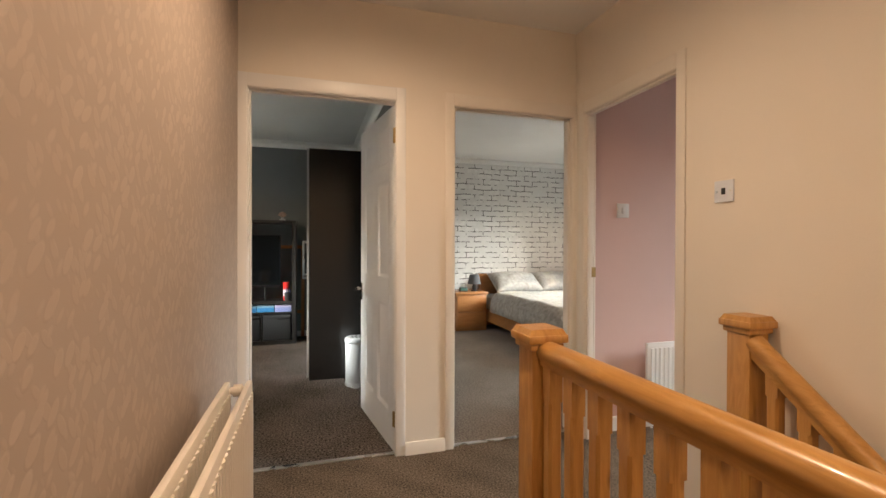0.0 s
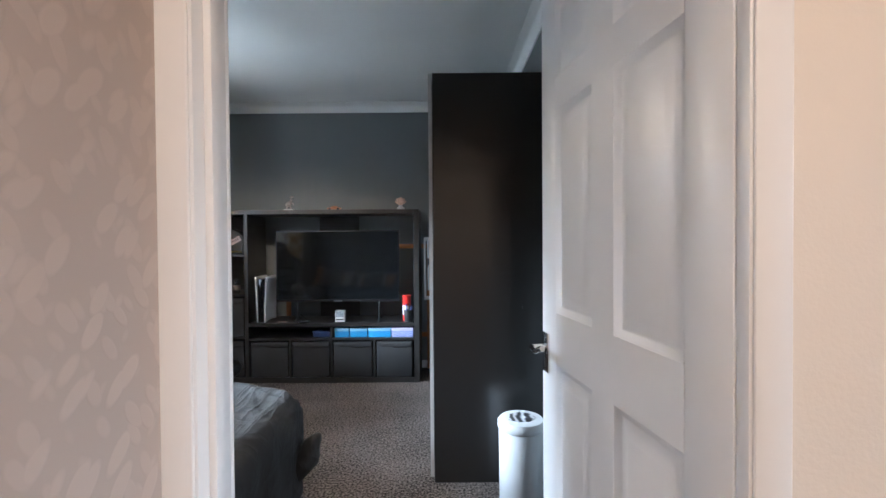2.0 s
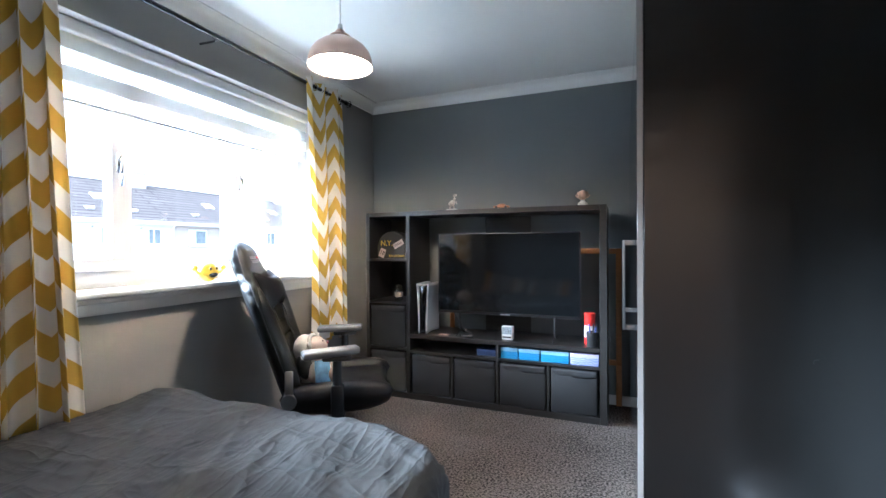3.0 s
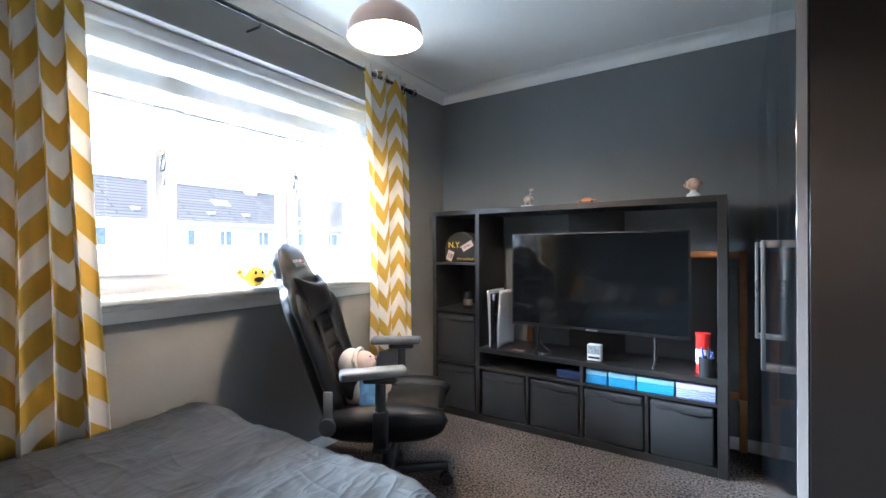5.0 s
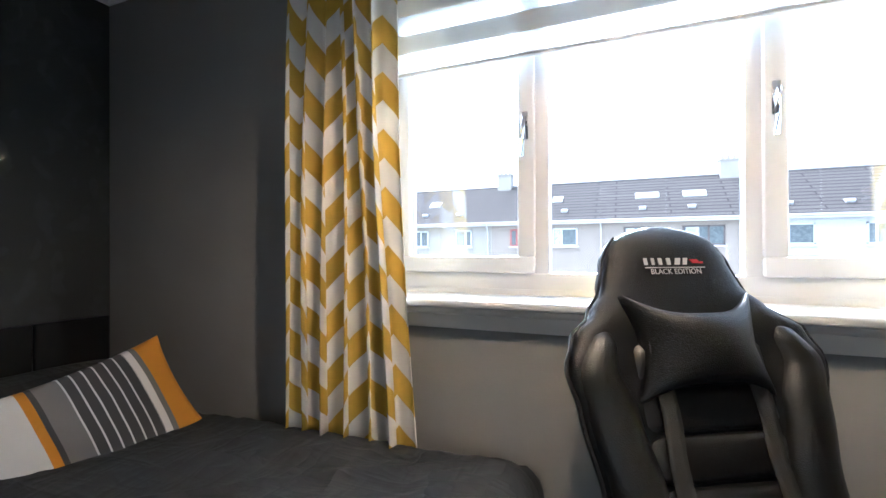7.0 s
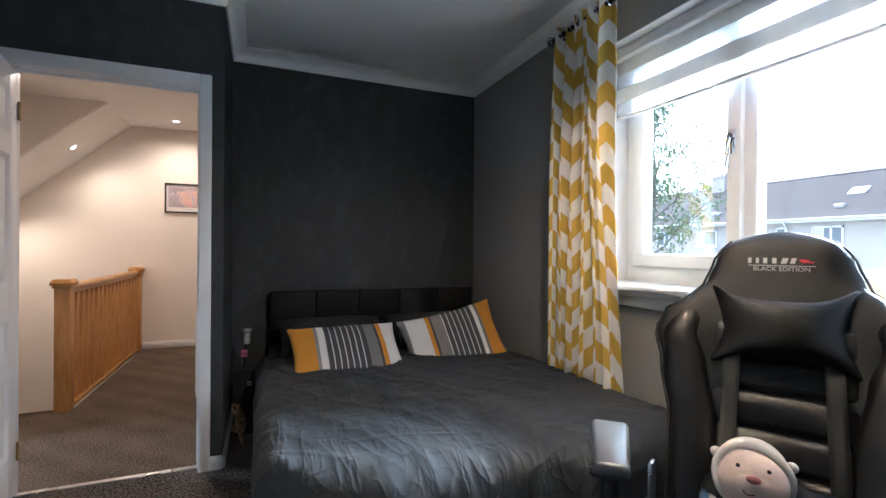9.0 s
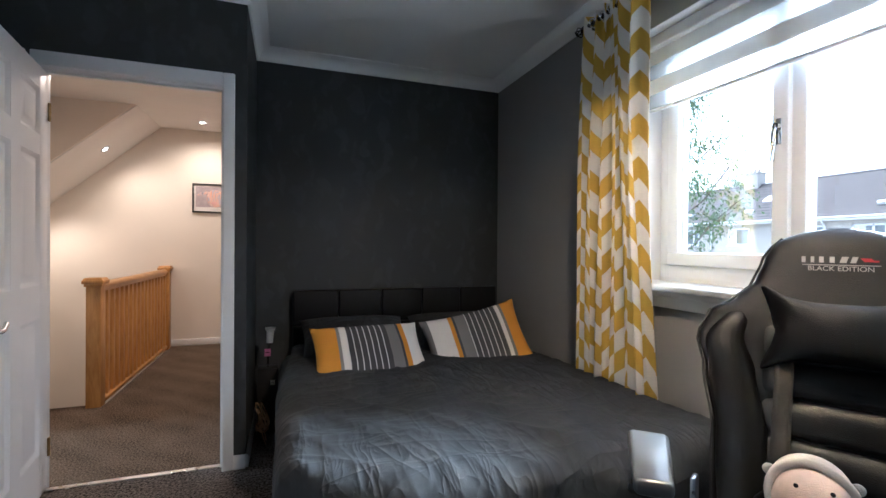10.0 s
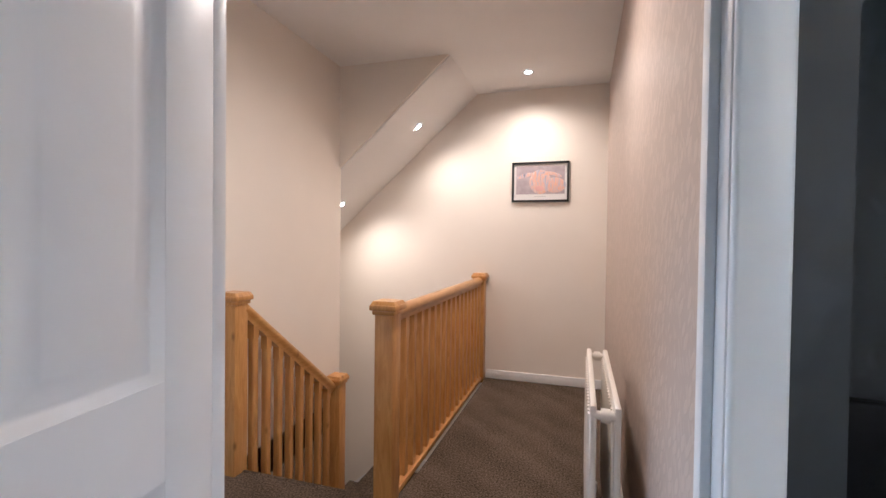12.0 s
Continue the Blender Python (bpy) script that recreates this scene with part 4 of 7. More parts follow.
# ---- panelled door of the main bedroom, standing open ----
def panel_door(name, hinge, turn, w, h, t, label, material, handle_x):
    """Six-panel door, hinged at local x 0, leaf along +x, thickness centred on y 0."""
    root = thing(name, hinge, label, "door", turn=turn)
    root["kind"] = "structure"
    st, tr, br = 0.105, 0.10, 0.20
    rails = [(0.0, br), (0.815, 0.965), (1.545, 1.635), (h - tr, h)]
    bm = bmx()
    cx0, cx1 = w / 2 - 0.05, w / 2 + 0.05
    for a, b in ((0, st), (w - st, w)):
        box(bm, a, b, -t / 2, t / 2, 0, h, 0.0025)
    for z0, z1 in rails:
        box(bm, st, w - st, -t / 2, t / 2, z0, z1)
    for (a0, a1), (b0, b1) in zip(rails, rails[1:]):
        box(bm, cx0, cx1, -t / 2, t / 2, a1, b0)
    part("leaf_frame", bm, material, root)
    for (a0, a1), (b0, b1) in zip(rails, rails[1:]):
        for x0, x1 in ((st, cx0), (cx1, w - st)):
            bm = bmx()
            box(bm, x0, x1, -0.006, 0.006, a1, b0)
            for s in (-1, 1):
                o = [(x0, a1), (x1, a1), (x1, b0), (x0, b0)]
                def ring(k, y):
                    return [bm.verts.new((x + (k if x < (x0 + x1) / 2 else -k), s * y, z + (k if z < (a1 + b0) / 2 else -k))) for x, z in o]
                rs = [ring(0.0, t / 2 - 0.0005), ring(0.006, t / 2 - 0.003), ring(0.014, t / 2 - 0.010), ring(0.022, t / 2 - 0.011), ring(0.05, t / 2 - 0.003), ring(0.056, t / 2 - 0.002)]
                for q, r in zip(rs, rs[1:]):
                    for i in range(4):
                        bm.faces.new((q[i], q[(i + 1) % 4], r[(i + 1) % 4], r[i]))
                bm.faces.new(rs[-1])
            part("panel", bm, material, root, "raised and fielded door panel")
    for s in (-1, 1):
        hd = bmx()
        box(hd, handle_x - 0.021, handle_x + 0.021, s * (t / 2), s * (t / 2 + 0.008), 0.775, 0.895, 0.003)
        plate = part("handle_plate", hd, M_CHROME, root, "chrome latch plate")
        hd = bmx()
        y0 = s * (t / 2 + 0.006)
        rod(hd, (handle_x, y0, 0.852), (handle_x, y0 + s * 0.045, 0.852), 0.010)
        tube(hd, [(handle_x, y0 + s * 0.040, 0.852), (handle_x - 0.012, y0 + s * 0.047, 0.852), (handle_x - 0.035, y0 + s * 0.050, 0.849), (handle_x - 0.060, y0 + s * 0.050, 0.854), (handle_x - 0.080, y0 + s * 0.048, 0.864), (handle_x - 0.092, y0 + s * 0.044, 0.868)], 0.0085, 10)
        part("lever", hd, M_CHROME, plate, "scrolled chrome lever")
    for z in (0.20, 1.78):
        bm = bmx()
        rod(bm, (-0.004, -t / 2 - 0.004, z - 0.05), (-0.004, -t / 2 - 0.004, z + 0.05), 0.006)
        box(bm, -0.012, 0.001, -t / 2 + 0.0, t / 2 - 0.006, z - 0.05, z + 0.05, 0.001)
        for dz in (-0.03, 0.0, 0.03):
            rod(bm, (-0.0135, 0.004, z + dz), (-0.0115, 0.004, z + dz), 0.004, n=8)
        part("hinge", bm, M_BRASS, root, "brass butt hinge")
    return root


panel_door("door_1", (0.4195, 2.5655, 0.012), 98.0, 0.762, 1.945, 0.038, "white six-panel door standing open into the bedroom", M_GLOSS, 0.722)
for z in (0.20, 1.78):
    bm = bmx()
    rod(bm, (0.3975, 2.555, z - 0.042), (0.3975, 2.555, z + 0.042), 0.0060)
    for k in range(3):
        rod(bm, (0.3975, 2.555, z - 0.030 + 0.028 * k), (0.3975, 2.555, z - 0.026 + 0.028 * k), 0.0068)
    box(bm, 0.3995, 0.4025, 2.536, 2.556, z - 0.042, z + 0.042)
    structure("trim_hinge", bm, M_BRASS, "brass butt hinge on the door lining", "hinge")
bm = bmx()
box(bm, 1.58, 1.615, 2.4330, 2.4360, 0.98, 1.04, 0.001)
k = structure("door_3_strike", bm, M_BRASS, "brass latch strike plate in the door lining", "strike plate")
# ---- main bedroom: window, blind, curtains ----
win = thing("window_1", (-2.46, 0, 0), "white three-light upvc window with a wooden sill", "window")
win["kind"] = "structure"


def ring_frame(y0, y1, z0, z1, w, d0, d1, bev=0.006):
    bm = bmx()
    box(bm, d0, d1, y0, y1, z0, z0 + w, bev)
    box(bm, d0, d1, y0, y1, z1 - w, z1, bev)
    box(bm, d0, d1, y0, y0 + w, z0 + w - 0.004, z1 - w + 0.004, bev)
    box(bm, d0, d1, y1 - w, y1, z0 + w - 0.004, z1 - w + 0.004, bev)
    return bm


WB, WT = 1.015, 2.185
bm = ring_frame(WY0 + 0.003, WY1 - 0.003, WB, WT, 0.065, -0.045, 0.02)
box(bm, -0.045, 0.02, 4.005, 4.060, WB + 0.06, WT - 0.06, 0.006)
box(bm, -0.045, 0.02, 4.646, 4.700, WB + 0.06, WT - 0.06, 0.006)
box(bm, -0.045, 0.022, WY0 + 0.003, WY1 - 0.003, 0.957, WB + 0.004)
part("window_frame", bm, M_UPVC, win)
for y0, y1 in ((3.455, 4.012), (4.690, 5.248)):
    sash = part("sash", ring_frame(y0, y1, 1.078, 2.12, 0.062, -0.03, 0.042, 0.010), M_UPVC, win)
    bm = bmx()
    box(bm, -0.004, 0.004, y0 + 0.058, y1 - 0.058, 1.136, 2.06)
    g = part("pane", bm, M_GLASS, sash)
    g.visible_shadow = False
    bm = ring_frame(y0 + 0.060, y1 - 0.060, 1.138, 2.058, 0.006, 0.005, 0.012, 0.0)
    part("gasket", bm, M_EDGE, sash)
    yh = y1 - 0.032 if y0 < 4 else y0 + 0.030
    bm = bmx()
    box(bm, 0.042, 0.050, yh - 0.012, yh + 0.012, 1.555, 1.655, 0.003)
    rod(bm, (0.05, yh, 1.625), (0.068, yh, 1.625), 0.012)
    tube(bm, [(0.068, yh, 1.63), (0.074, yh - 0.002, 1.60), (0.076, yh - 0.004, 1.55), (0.074, yh - 0.004, 1.49)], 0.008)
    part("window_handle", bm, M_CHROME, sash, "chrome window handle with key lock")
bm = bmx()
box(bm, -0.006, 0.002, 4.056, 4.650, WB + 0.06, WT - 0.06)
g = part("pane", bm, M_GLASS, win)
g.visible_shadow = False
bm = bmx()
box(bm, 0.02, 0.272, WY0 - 0.05, WY1 + 0.05, 0.972, 1.0, 0.010, seg=3)
part("window_sill", bm, mat("white_sill_paint", (0.62, 0.61, 0.60), 0.35, var=0.04), win, "white gloss wooden sill board")
bm = bmx()
box(bm, 0.19, 0.206, WY0 - 0.05, WY1 + 0.05, 0.895, 0.972, 0.004)
box(bm, 0.19, 0.222, WY0 - 0.05, WY1 + 0.05, 0.945, 0.972, 0.008)
part("apron", bm, M_TRIM, win, "cream painted apron moulding")
bm = bmx()
for b in ((-0.1, 0.187, WY0 - 0.001, WY0 + 0.0025, 1.0, WZ1), (-0.1, 0.187, WY1 - 0.0025, WY1 + 0.001, 1.0, WZ1), (-0.1, 0.187, WY0, WY1, WZ1 - 0.0025, WZ1 + 0.001)):
    box(bm, *b)
part("reveal_lining", bm, M_UPVC, win, "white painted window reveal")

bl = thing("roller_blind", (-2.37, 0, 0), "half-lowered white roller blind with sheer and solid bands", "blind")
bm = bmx()
box(bm, -0.03, 0.045, WY0 + 0.006, WY1 - 0.006, 2.125, 2.186, 0.012, seg=3)
part("cassette", bm, M_UPVC, bl)
z = 1.842
k = 0
while z < 2.12:
    z2 = min(z + 0.072, 2.126)
    bm = bmx()
    box(bm, 0.0, 0.0012, WY0 + 0.012, WY1 - 0.012, z, z2)
    box(bm, 0.012, 0.0132, WY0 + 0.012, WY1 - 0.012, z, z2)
    part("fabric_band", bm, M_VOILE if k % 2 == 0 else M_BLIND, bl, "sheer band" if k % 2 == 0 else "solid white band")
    z, k = z2, k + 1
bm = bmx()
box(bm, -0.004, 0.016, WY0 + 0.01, WY1 - 0.01, 1.828, 1.844, 0.006, seg=3)
part("bottom_rail", bm, M_UPVC, bl)

ROD_X, ROD_Z = -2.160, 2.33
cr = thing("curtain_rod", (ROD_X, 0, ROD_Z), "dark pewter curtain pole with ball finials", "curtain pole")
bm = bmx()
rod(bm, (0, 3.16, 0), (0, 5.52, 0), 0.013)
part("pole", bm, M_ROD, cr)
for y in (3.14, 5.54):
    bm = bmx()
    rod(bm, (0, y - 0.012, 0), (0, y + 0.012, 0), 0.017)
    for a in range(6):
        t = a * math.pi / 3
        s = -1 if y < 4 else 1
        tube(bm, [(0.026 * math.sin(math.pi * q / 6) * math.cos(t), y + s * (0.01 + 0.055 * q / 6), 0.026 * math.sin(math.pi * q / 6) * math.sin(t)) for q in range(7)], 0.003, 6)
    part("finial", bm, M_ROD, cr, "wire cage finial")
for y in (3.21, 4.32, 5.47):
    bm = bmx()
    tube(bm, [(0, y, -0.012), (0, y, -0.03), (-0.03, y, -0.03), (-0.14, y, -0.025)], 0.006)
    rod(bm, (-0.145, y, -0.025), (-0.135, y, -0.025), 0.025)
    part("bracket", bm, M_ROD, cr)


def curtain(name, y0, y1, z0, z1, folds, seed, label, flare):
    root = thing(name, (ROD_X, (y0 + y1) / 2, 0), label, "curtain", "chevron curtains")
    rnd = random.Random(seed)
    ph = [rnd.uniform(-0.5, 0.5) for _ in range(8)]
    wid = 2.35 * (y1 - y0)
    def f(u, v):
        low = 1 - v
        w = (y1 - y0) * (1.0 + flare * low)
        a = 2 * math.pi * folds * u + ph[0]
        amp = 0.026 + 0.008 * low
        x = 0.004 + 0.016 * min(1.0, 2.2 * low) + amp * math.sin(a) + 0.008 * low * math.sin(2.3 * a + ph[1]) + 0.014 * math.sin(3 * v + 7 * u + ph[2])
        y = (u - 0.5) * w + 0.03 * low + 0.022 * math.cos(a) * (0.6 + 0.4 * low) + 0.008 * math.sin(9 * u + 5 * v + ph[3])
        hem = 0.012 * math.sin(a + 1.0) + 0.015 * math.sin(4.5 * u + ph[4])
        z = z0 + (z1 - z0) * v + hem * low ** 6
        return (x, y, z)
    bm = bmx()
    sheet(bm, f, 150, 44, lambda u, v: (u * wid, v * (z1 - z0)))
    cl = part("cloth", bm, M_CHEVRON, root, smooth=80)
    so = cl.modifiers.new("thickness", "SOLIDIFY")
    so.thickness = 0.003
    for i in range(folds * 2):
        u = (i + 0.5) / (folds * 2)
        bm = bmx()
        n = 18
        rr = [(0.022 * math.cos(2 * math.pi * q / n), 0.022 * math.sin(2 * math.pi * q / n)) for q in range(n + 1)]
        yc = f(u, 0.97)[1]
        tube(bm, [(c, yc + 0.004 * (1 if i % 2 else -1), ROD_Z + s) for c, s in rr], 0.004, 6)
        part("eyelet", bm, M_CHROME, root, "metal eyelet")
    return root


curtain("curtain", 3.165, 3.572, 0.500, 2.375, 6, 3, "mustard and white chevron curtain gathered beside the bed", 0.27)
curtain("curtain", 5.05, 5.465, 0.505, 2.375, 3, 8, "mustard and white chevron curtain beside the television unit", 0.05)

# ---- pendant lamp ----
def pendant(place, shade, label, cord):
    root = thing("pendant_lamp", place, label, "pendant lamp")
    root.scale = (1, 1, 0.84)
    cord /= 0.84
    bm = bmx()
    out = [(0.020, 0.215), (0.026, 0.205), (0.030, 0.192), (0.046, 0.185), (0.052, 0.178), (0.050, 0.168), (0.062, 0.158), (0.095, 0.140), (0.125, 0.112), (0.145, 0.078), (0.155, 0.040), (0.157, 0.004), (0.160, 0.0)]
    inn = [(r - 0.004, z) for r, z in out[::-1]]
    lathe(bm, out + inn, 48, caps=False)
    part("shade", bm, shade, root)
    bm = bmx()
    lathe(bm, [(0.150, 0.006), (0.1505, 0.040), (0.140, 0.076), (0.120, 0.109), (0.090, 0.136), (0.058, 0.152), (0.02, 0.155)], 48, caps=False)
    part("lining", bm, M_SHADEIN, root, "white inside of the shade")
    bm = bmx()
    ball(bm, (0, 0, 0.055), 0.032, (1, 1, 1.15))
    rod(bm, (0, 0, 0.08), (0, 0, 0.125), 0.018)
    part("bulb", bm, M_BULB, root, "lit bulb")
    bm = bmx()
    lathe(bm, [(0.004, 0.255), (0.012, 0.250), (0.016, 0.215), (0.020, 0.205)], 20)
    part("cord_grip", bm, M_WHITEP, root)
    bm = bmx()
    rod(bm, (0, 0, 0.25), (0, 0, cord), 0.0035, n=8)
    part("cord", bm, M_WHITEP, root)
    bm = bmx()
    lathe(bm, [(0.0, cord - 0.03), (0.012, cord - 0.03), (0.035, cord - 0.012), (0.038, cord), (0.0, cord)], 24)
    part("ceiling_rose", bm, M_WHITEP, root)
    return root


pendant((LAMP_A[0], LAMP_A[1], 2.078), M_ENAMEL, "rose-coloured metal dome pendant lamp, lit", CEIL - 2.078)
pendant((3.55, 4.45, 1.98), mat("pale_pink_shade", (0.62, 0.38, 0.32), 0.4), "pale pink dome pendant lamp, lit", CEIL - 0.03 - 1.98)

# ---- television unit ----
UX0, UX1, UY0, UY1, UH = -2.067, -0.228, 5.675, 6.065, 1.465
tu = thing("tv_unit", (0, UY0, 0), "black-brown open shelving unit round a television", "tv unit")
DEP = UY1 - UY0
def board(name, x0, x1, z0, z1, y0=0.0, y1=DEP, label=""):
    bm = bmx()
    box(bm, x0, x1, y0, y1, z0, z1, 0.0015, seg=1)
    return part(name, bm, M_BLACKWOOD, tu, label)
board("side_panel", UX0, UX0 + 0.03, 0, UH)
board("side_panel", UX1 - 0.045, UX1, 0, UH)
board("top_board", UX0 + 0.03, UX1 - 0.045, UH - 0.035, UH)
board("plinth", UX0 + 0.03, UX1 - 0.045, 0.0, 0.045)
DX = -1.690
board("divider", DX - 0.015, DX + 0.015, 0.045, UH - 0.035)
board("shelf", UX0 + 0.03, DX - 0.015, 1.075, 1.093)
board("shelf", UX0 + 0.03, DX - 0.015, 0.738, 0.756)
board("shelf", UX0 + 0.03, DX - 0.015, 0.375, 0.393)
board("tv_shelf", DX + 0.015, UX1 - 0.045, 0.478, 0.508)
board("lower_shelf", DX + 0.015, UX1 - 0.045, 0.362, 0.380)
XS = [DX + 0.015, -1.325, -0.975, -0.612, UX1 - 0.045]
for x in XS[1:4]:
    board("divider", x - 0.009, x + 0.009, 0.045, 0.362)
board("divider", -0.984, -0.966, 0.380, 0.478)
board("back_panel", -1.17, -0.80, 0.508, UH - 0.035, DEP - 0.012, DEP)
board("back_panel", UX0 + 0.03, UX1 - 0.045, 0.045, 0.49, DEP - 0.012, DEP)
board("back_panel", UX0 + 0.03, UX0 + 0.20, 0.756, UH - 0.035, DEP - 0.012, DEP)


def storage_box(x0, x1, z0, z1, name="fabric_box"):
    root = thing(name, ((x0 + x1) / 2, UY0 + 0.006, z0), "black fabric storage box in the shelving unit", "storage box", "fabric boxes")
    w, h, d = (x1 - x0) / 2 - 0.006, z1 - z0 - 0.012, 0.36
    bm = bmx()
    box(bm, -w, w, 0.0, d, 0.0, h, 0.012)
    vs = [v for v in bm.verts]
    for v in vs:
        if v.co.y < 0.1:
            v.co.y += 0.006 * math.sin(9 * v.co.x) - 0.003
    part("body", bm, M_BINCLOTH, root)
    bm = bmx()
    def f(u, v):
        x = (u - 0.5) * 2 * w * 0.99
        sag = 0.010 * (1 - (2 * u - 1) ** 2)
        return (x, -0.004 - 0.004 * math.sin(math.pi * v) - 0.002 * math.sin(11 * u), h - 0.045 + 0.042 * v - sag * (1 - v) * 0.8)
    sheet(bm, f, 24, 5)
    fl = part("top_band", bm, M_BINCLOTH, root, "sagging folded top band", smooth=60)
    so = fl.modifiers.new("thickness", "SOLIDIFY")
    so.thickness = 0.003
    return root


for a, b in zip(XS, XS[1:]):
    storage_box(a + 0.012, b - 0.012, 0.046, 0.362)
storage_box(UX0 + 0.036, DX - 0.02, 0.046, 0.375)
storage_box(UX0 + 0.036, DX - 0.02, 0.394, 0.738)

tv = thing("television", (-0.945, 5.80, 0.508), "black flat-screen television on two feet, switched off", "television")
TW, T0, T1 = 1.08 / 2, 0.165, 0.785
bm = bmx()
box(bm, -TW, TW, 0.0, 0.028, T0, T1, 0.004)
box(bm, -TW * 0.75, TW * 0.75, 0.026, 0.06, T0 + 0.05, T1 - 0.16, 0.012)
part("casing", bm, M_PLASTIC, tv)
bm = bmx()
box(bm, -TW + 0.009, TW - 0.009, -0.0015, 0.001, T0 + 0.020, T1 - 0.009)
part("screen", bm, M_SCREEN, tv, "dark glossy screen")
bm = bmx()
box(bm, -0.035, 0.035, -0.006, 0.002, T0 + 0.002, T0 + 0.010, 0.001)
part("badge", bm, M_STEEL, tv)
for x in (-0.36, 0.36):
    bm = bmx()
    tube(bm, [(x, -0.08, 0.004), (x, 0.0, 0.03), (x, 0.014, T0 + 0.03)], 0.007)
    tube(bm, [(x, 0.014, 0.10), (x, 0.05, 0.03), (x, 0.11, 0.004)], 0.007)
    part("foot", bm, M_PLASTIC, tv)

# wooden panel standing behind the unit
pb = thing("picture_frame", (-0.82, 6.09, 0.0), "large brown wooden frame standing behind the shelving unit", "frame")
for nm, b in (("frame_side", (-0.68, -0.64, 0, 0.02, 0.30, 1.17)), ("frame_side", (0.64, 0.68, 0, 0.02, 0.30, 1.17)), ("frame_rail", (-0.64, 0.64, 0, 0.02, 1.13, 1.17)), ("frame_rail", (-0.64, 0.64, 0, 0.02, 0.30, 0.34))):
    bm = bmx()
    box(bm, *b, 0.003)
    part(nm, bm, M_OAK, pb)
for x in (-0.66, 0.66):
    bm = bmx()
    box(bm, x - 0.02, x + 0.02, 0, 0.02, 0, 0.30, 0.003)
    part("leg", bm, M_OAK, pb)

# ---- wardrobe ----
WX0, WX1, WDY0, WDY1, WH = -0.066, 0.535, 4.10, 6.10, 2.005
wd = thing("wardrobe", ((WX0 + WX1) / 2, (WDY0 + WDY1) / 2, 0), "tall black-brown wardrobe with glossy black doors", "wardrobe")
ox, oy = (WX0 + WX1) / 2, (WDY0 + WDY1) / 2
bm = bmx()
box(bm, WX0 - ox, WX1 - ox, WDY0 - oy, WDY1 - oy, 0, WH, 0.0015, seg=1)
part("carcass", bm, M_WARDROBE, wd)
for i in range(4):
    y0 = WDY0 + 0.5 * i
    bm = bmx()
    box(bm, WX0 - 0.020 - ox, WX0 - 0.002 - ox, y0 + 0.002 - oy, y0 + 0.498 - oy, 0.03, WH - 0.004, 0.001, seg=1)
    dr = part("door", bm, M_BLACKGLASS, wd, "glossy black door")
    bm = bmx()
    box(bm, WX0 - 0.0195 - ox, WX0 - 0.0025 - ox, y0 + 0.0005 - oy, y0 + 0.0022 - oy, 0.03, WH - 0.004)
    part("edge_strip", bm, M_EDGE, dr, "pale grey door edge")
    if i in (0, 1):
        yh = (4.50, 5.02)[i] - oy
        bm = bmx()
        xh = WX0 - 0.02 - ox
        box(bm, xh - 0.044, xh - 0.034, yh - 0.013, yh + 0.013, 0.852, 1.212, 0.003)
        for zz in (0.862, 1.202):
            box(bm, xh - 0.038, xh, yh - 0.011, yh + 0.011, zz - 0.010, zz + 0.010, 0.002)
        part("handle", bm, M_STEEL, dr, "steel bar handle")
bm = bmx()
rod(bm, (0.14, WDY0 - oy - 0.002, 0.86), (0.14, WDY0 - oy + 0.001, 0.86), 0.009)
part("hole_cover", bm, M_WARDROBE, wd)

# ---- pedal bin ----
M_BIN = mat("pale_grey_enamel", (0.40, 0.41, 0.42), 0.35, var=0.04)
pbn = thing("pedal_bin", (0.325, 3.90, 0), "white round pedal bin with a grey patterned lid", "bin")
bm = bmx()
lathe(bm, [(0.092, 0.02), (0.097, 0.03), (0.099, 0.350), (0.096, 0.355), (0.0, 0.355)], 40)
part("drum", bm, M_BIN, pbn)
bm = bmx()
lathe(bm, [(0.100, 0.0), (0.103, 0.01), (0.100, 0.028), (0.0, 0.03)], 40)
part("base_ring", bm, M_BIN, pbn)
bm = bmx()
lathe(bm, [(0.101, 0.357), (0.104, 0.363), (0.103, 0.387), (0.096, 0.397), (0.07, 0.401), (0.0, 0.402)], 40)
lid = part("lid", bm, M_BIN, pbn)
def lid_mat():
    m = mat("grey_leaf_print", (0.2, 0.2, 0.2), 0.35)
    tc = node(m, "ShaderNodeTexCoord")
    n = node(m, "ShaderNodeTexWave", Scale=9.0, Distortion=12.0, Detail=3.0)
    link(m, tc.outputs["Object"], n.inputs["Vector"])
    r = m.node_tree.nodes.new("ShaderNodeValToRGB")
    r.color_ramp.elements[0].color, r.color_ramp.elements[1].color = (0.02, 0.02, 0.022, 1), (0.40, 0.41, 0.43, 1)
    r.color_ramp.elements[0].position = 0.35
    link(m, n.outputs["Fac"], r.inputs["Fac"])
    link(m, r.outputs["Color"], bsdf(m).inputs["Base Color"])
    return m
bm = bmx()
prism(bm, [(-0.06, -0.03), (-0.02, -0.055), (0.03, -0.05), (0.065, -0.01), (0.05, 0.035), (0.0, 0.055), (-0.045, 0.035)], 0.4012, 0.4032, "z")
part("lid_print", bm, lid_mat(), lid, "grey leaf print")
bm = bmx()
tube(bm, [(-0.03, -0.08, 0.012), (-0.06, -0.12, 0.014), (-0.03, -0.145, 0.012), (0.0, -0.14, 0.012), (0.0, -0.08, 0.012)], 0.006)
part("pedal", bm, M_BIN, pbn)

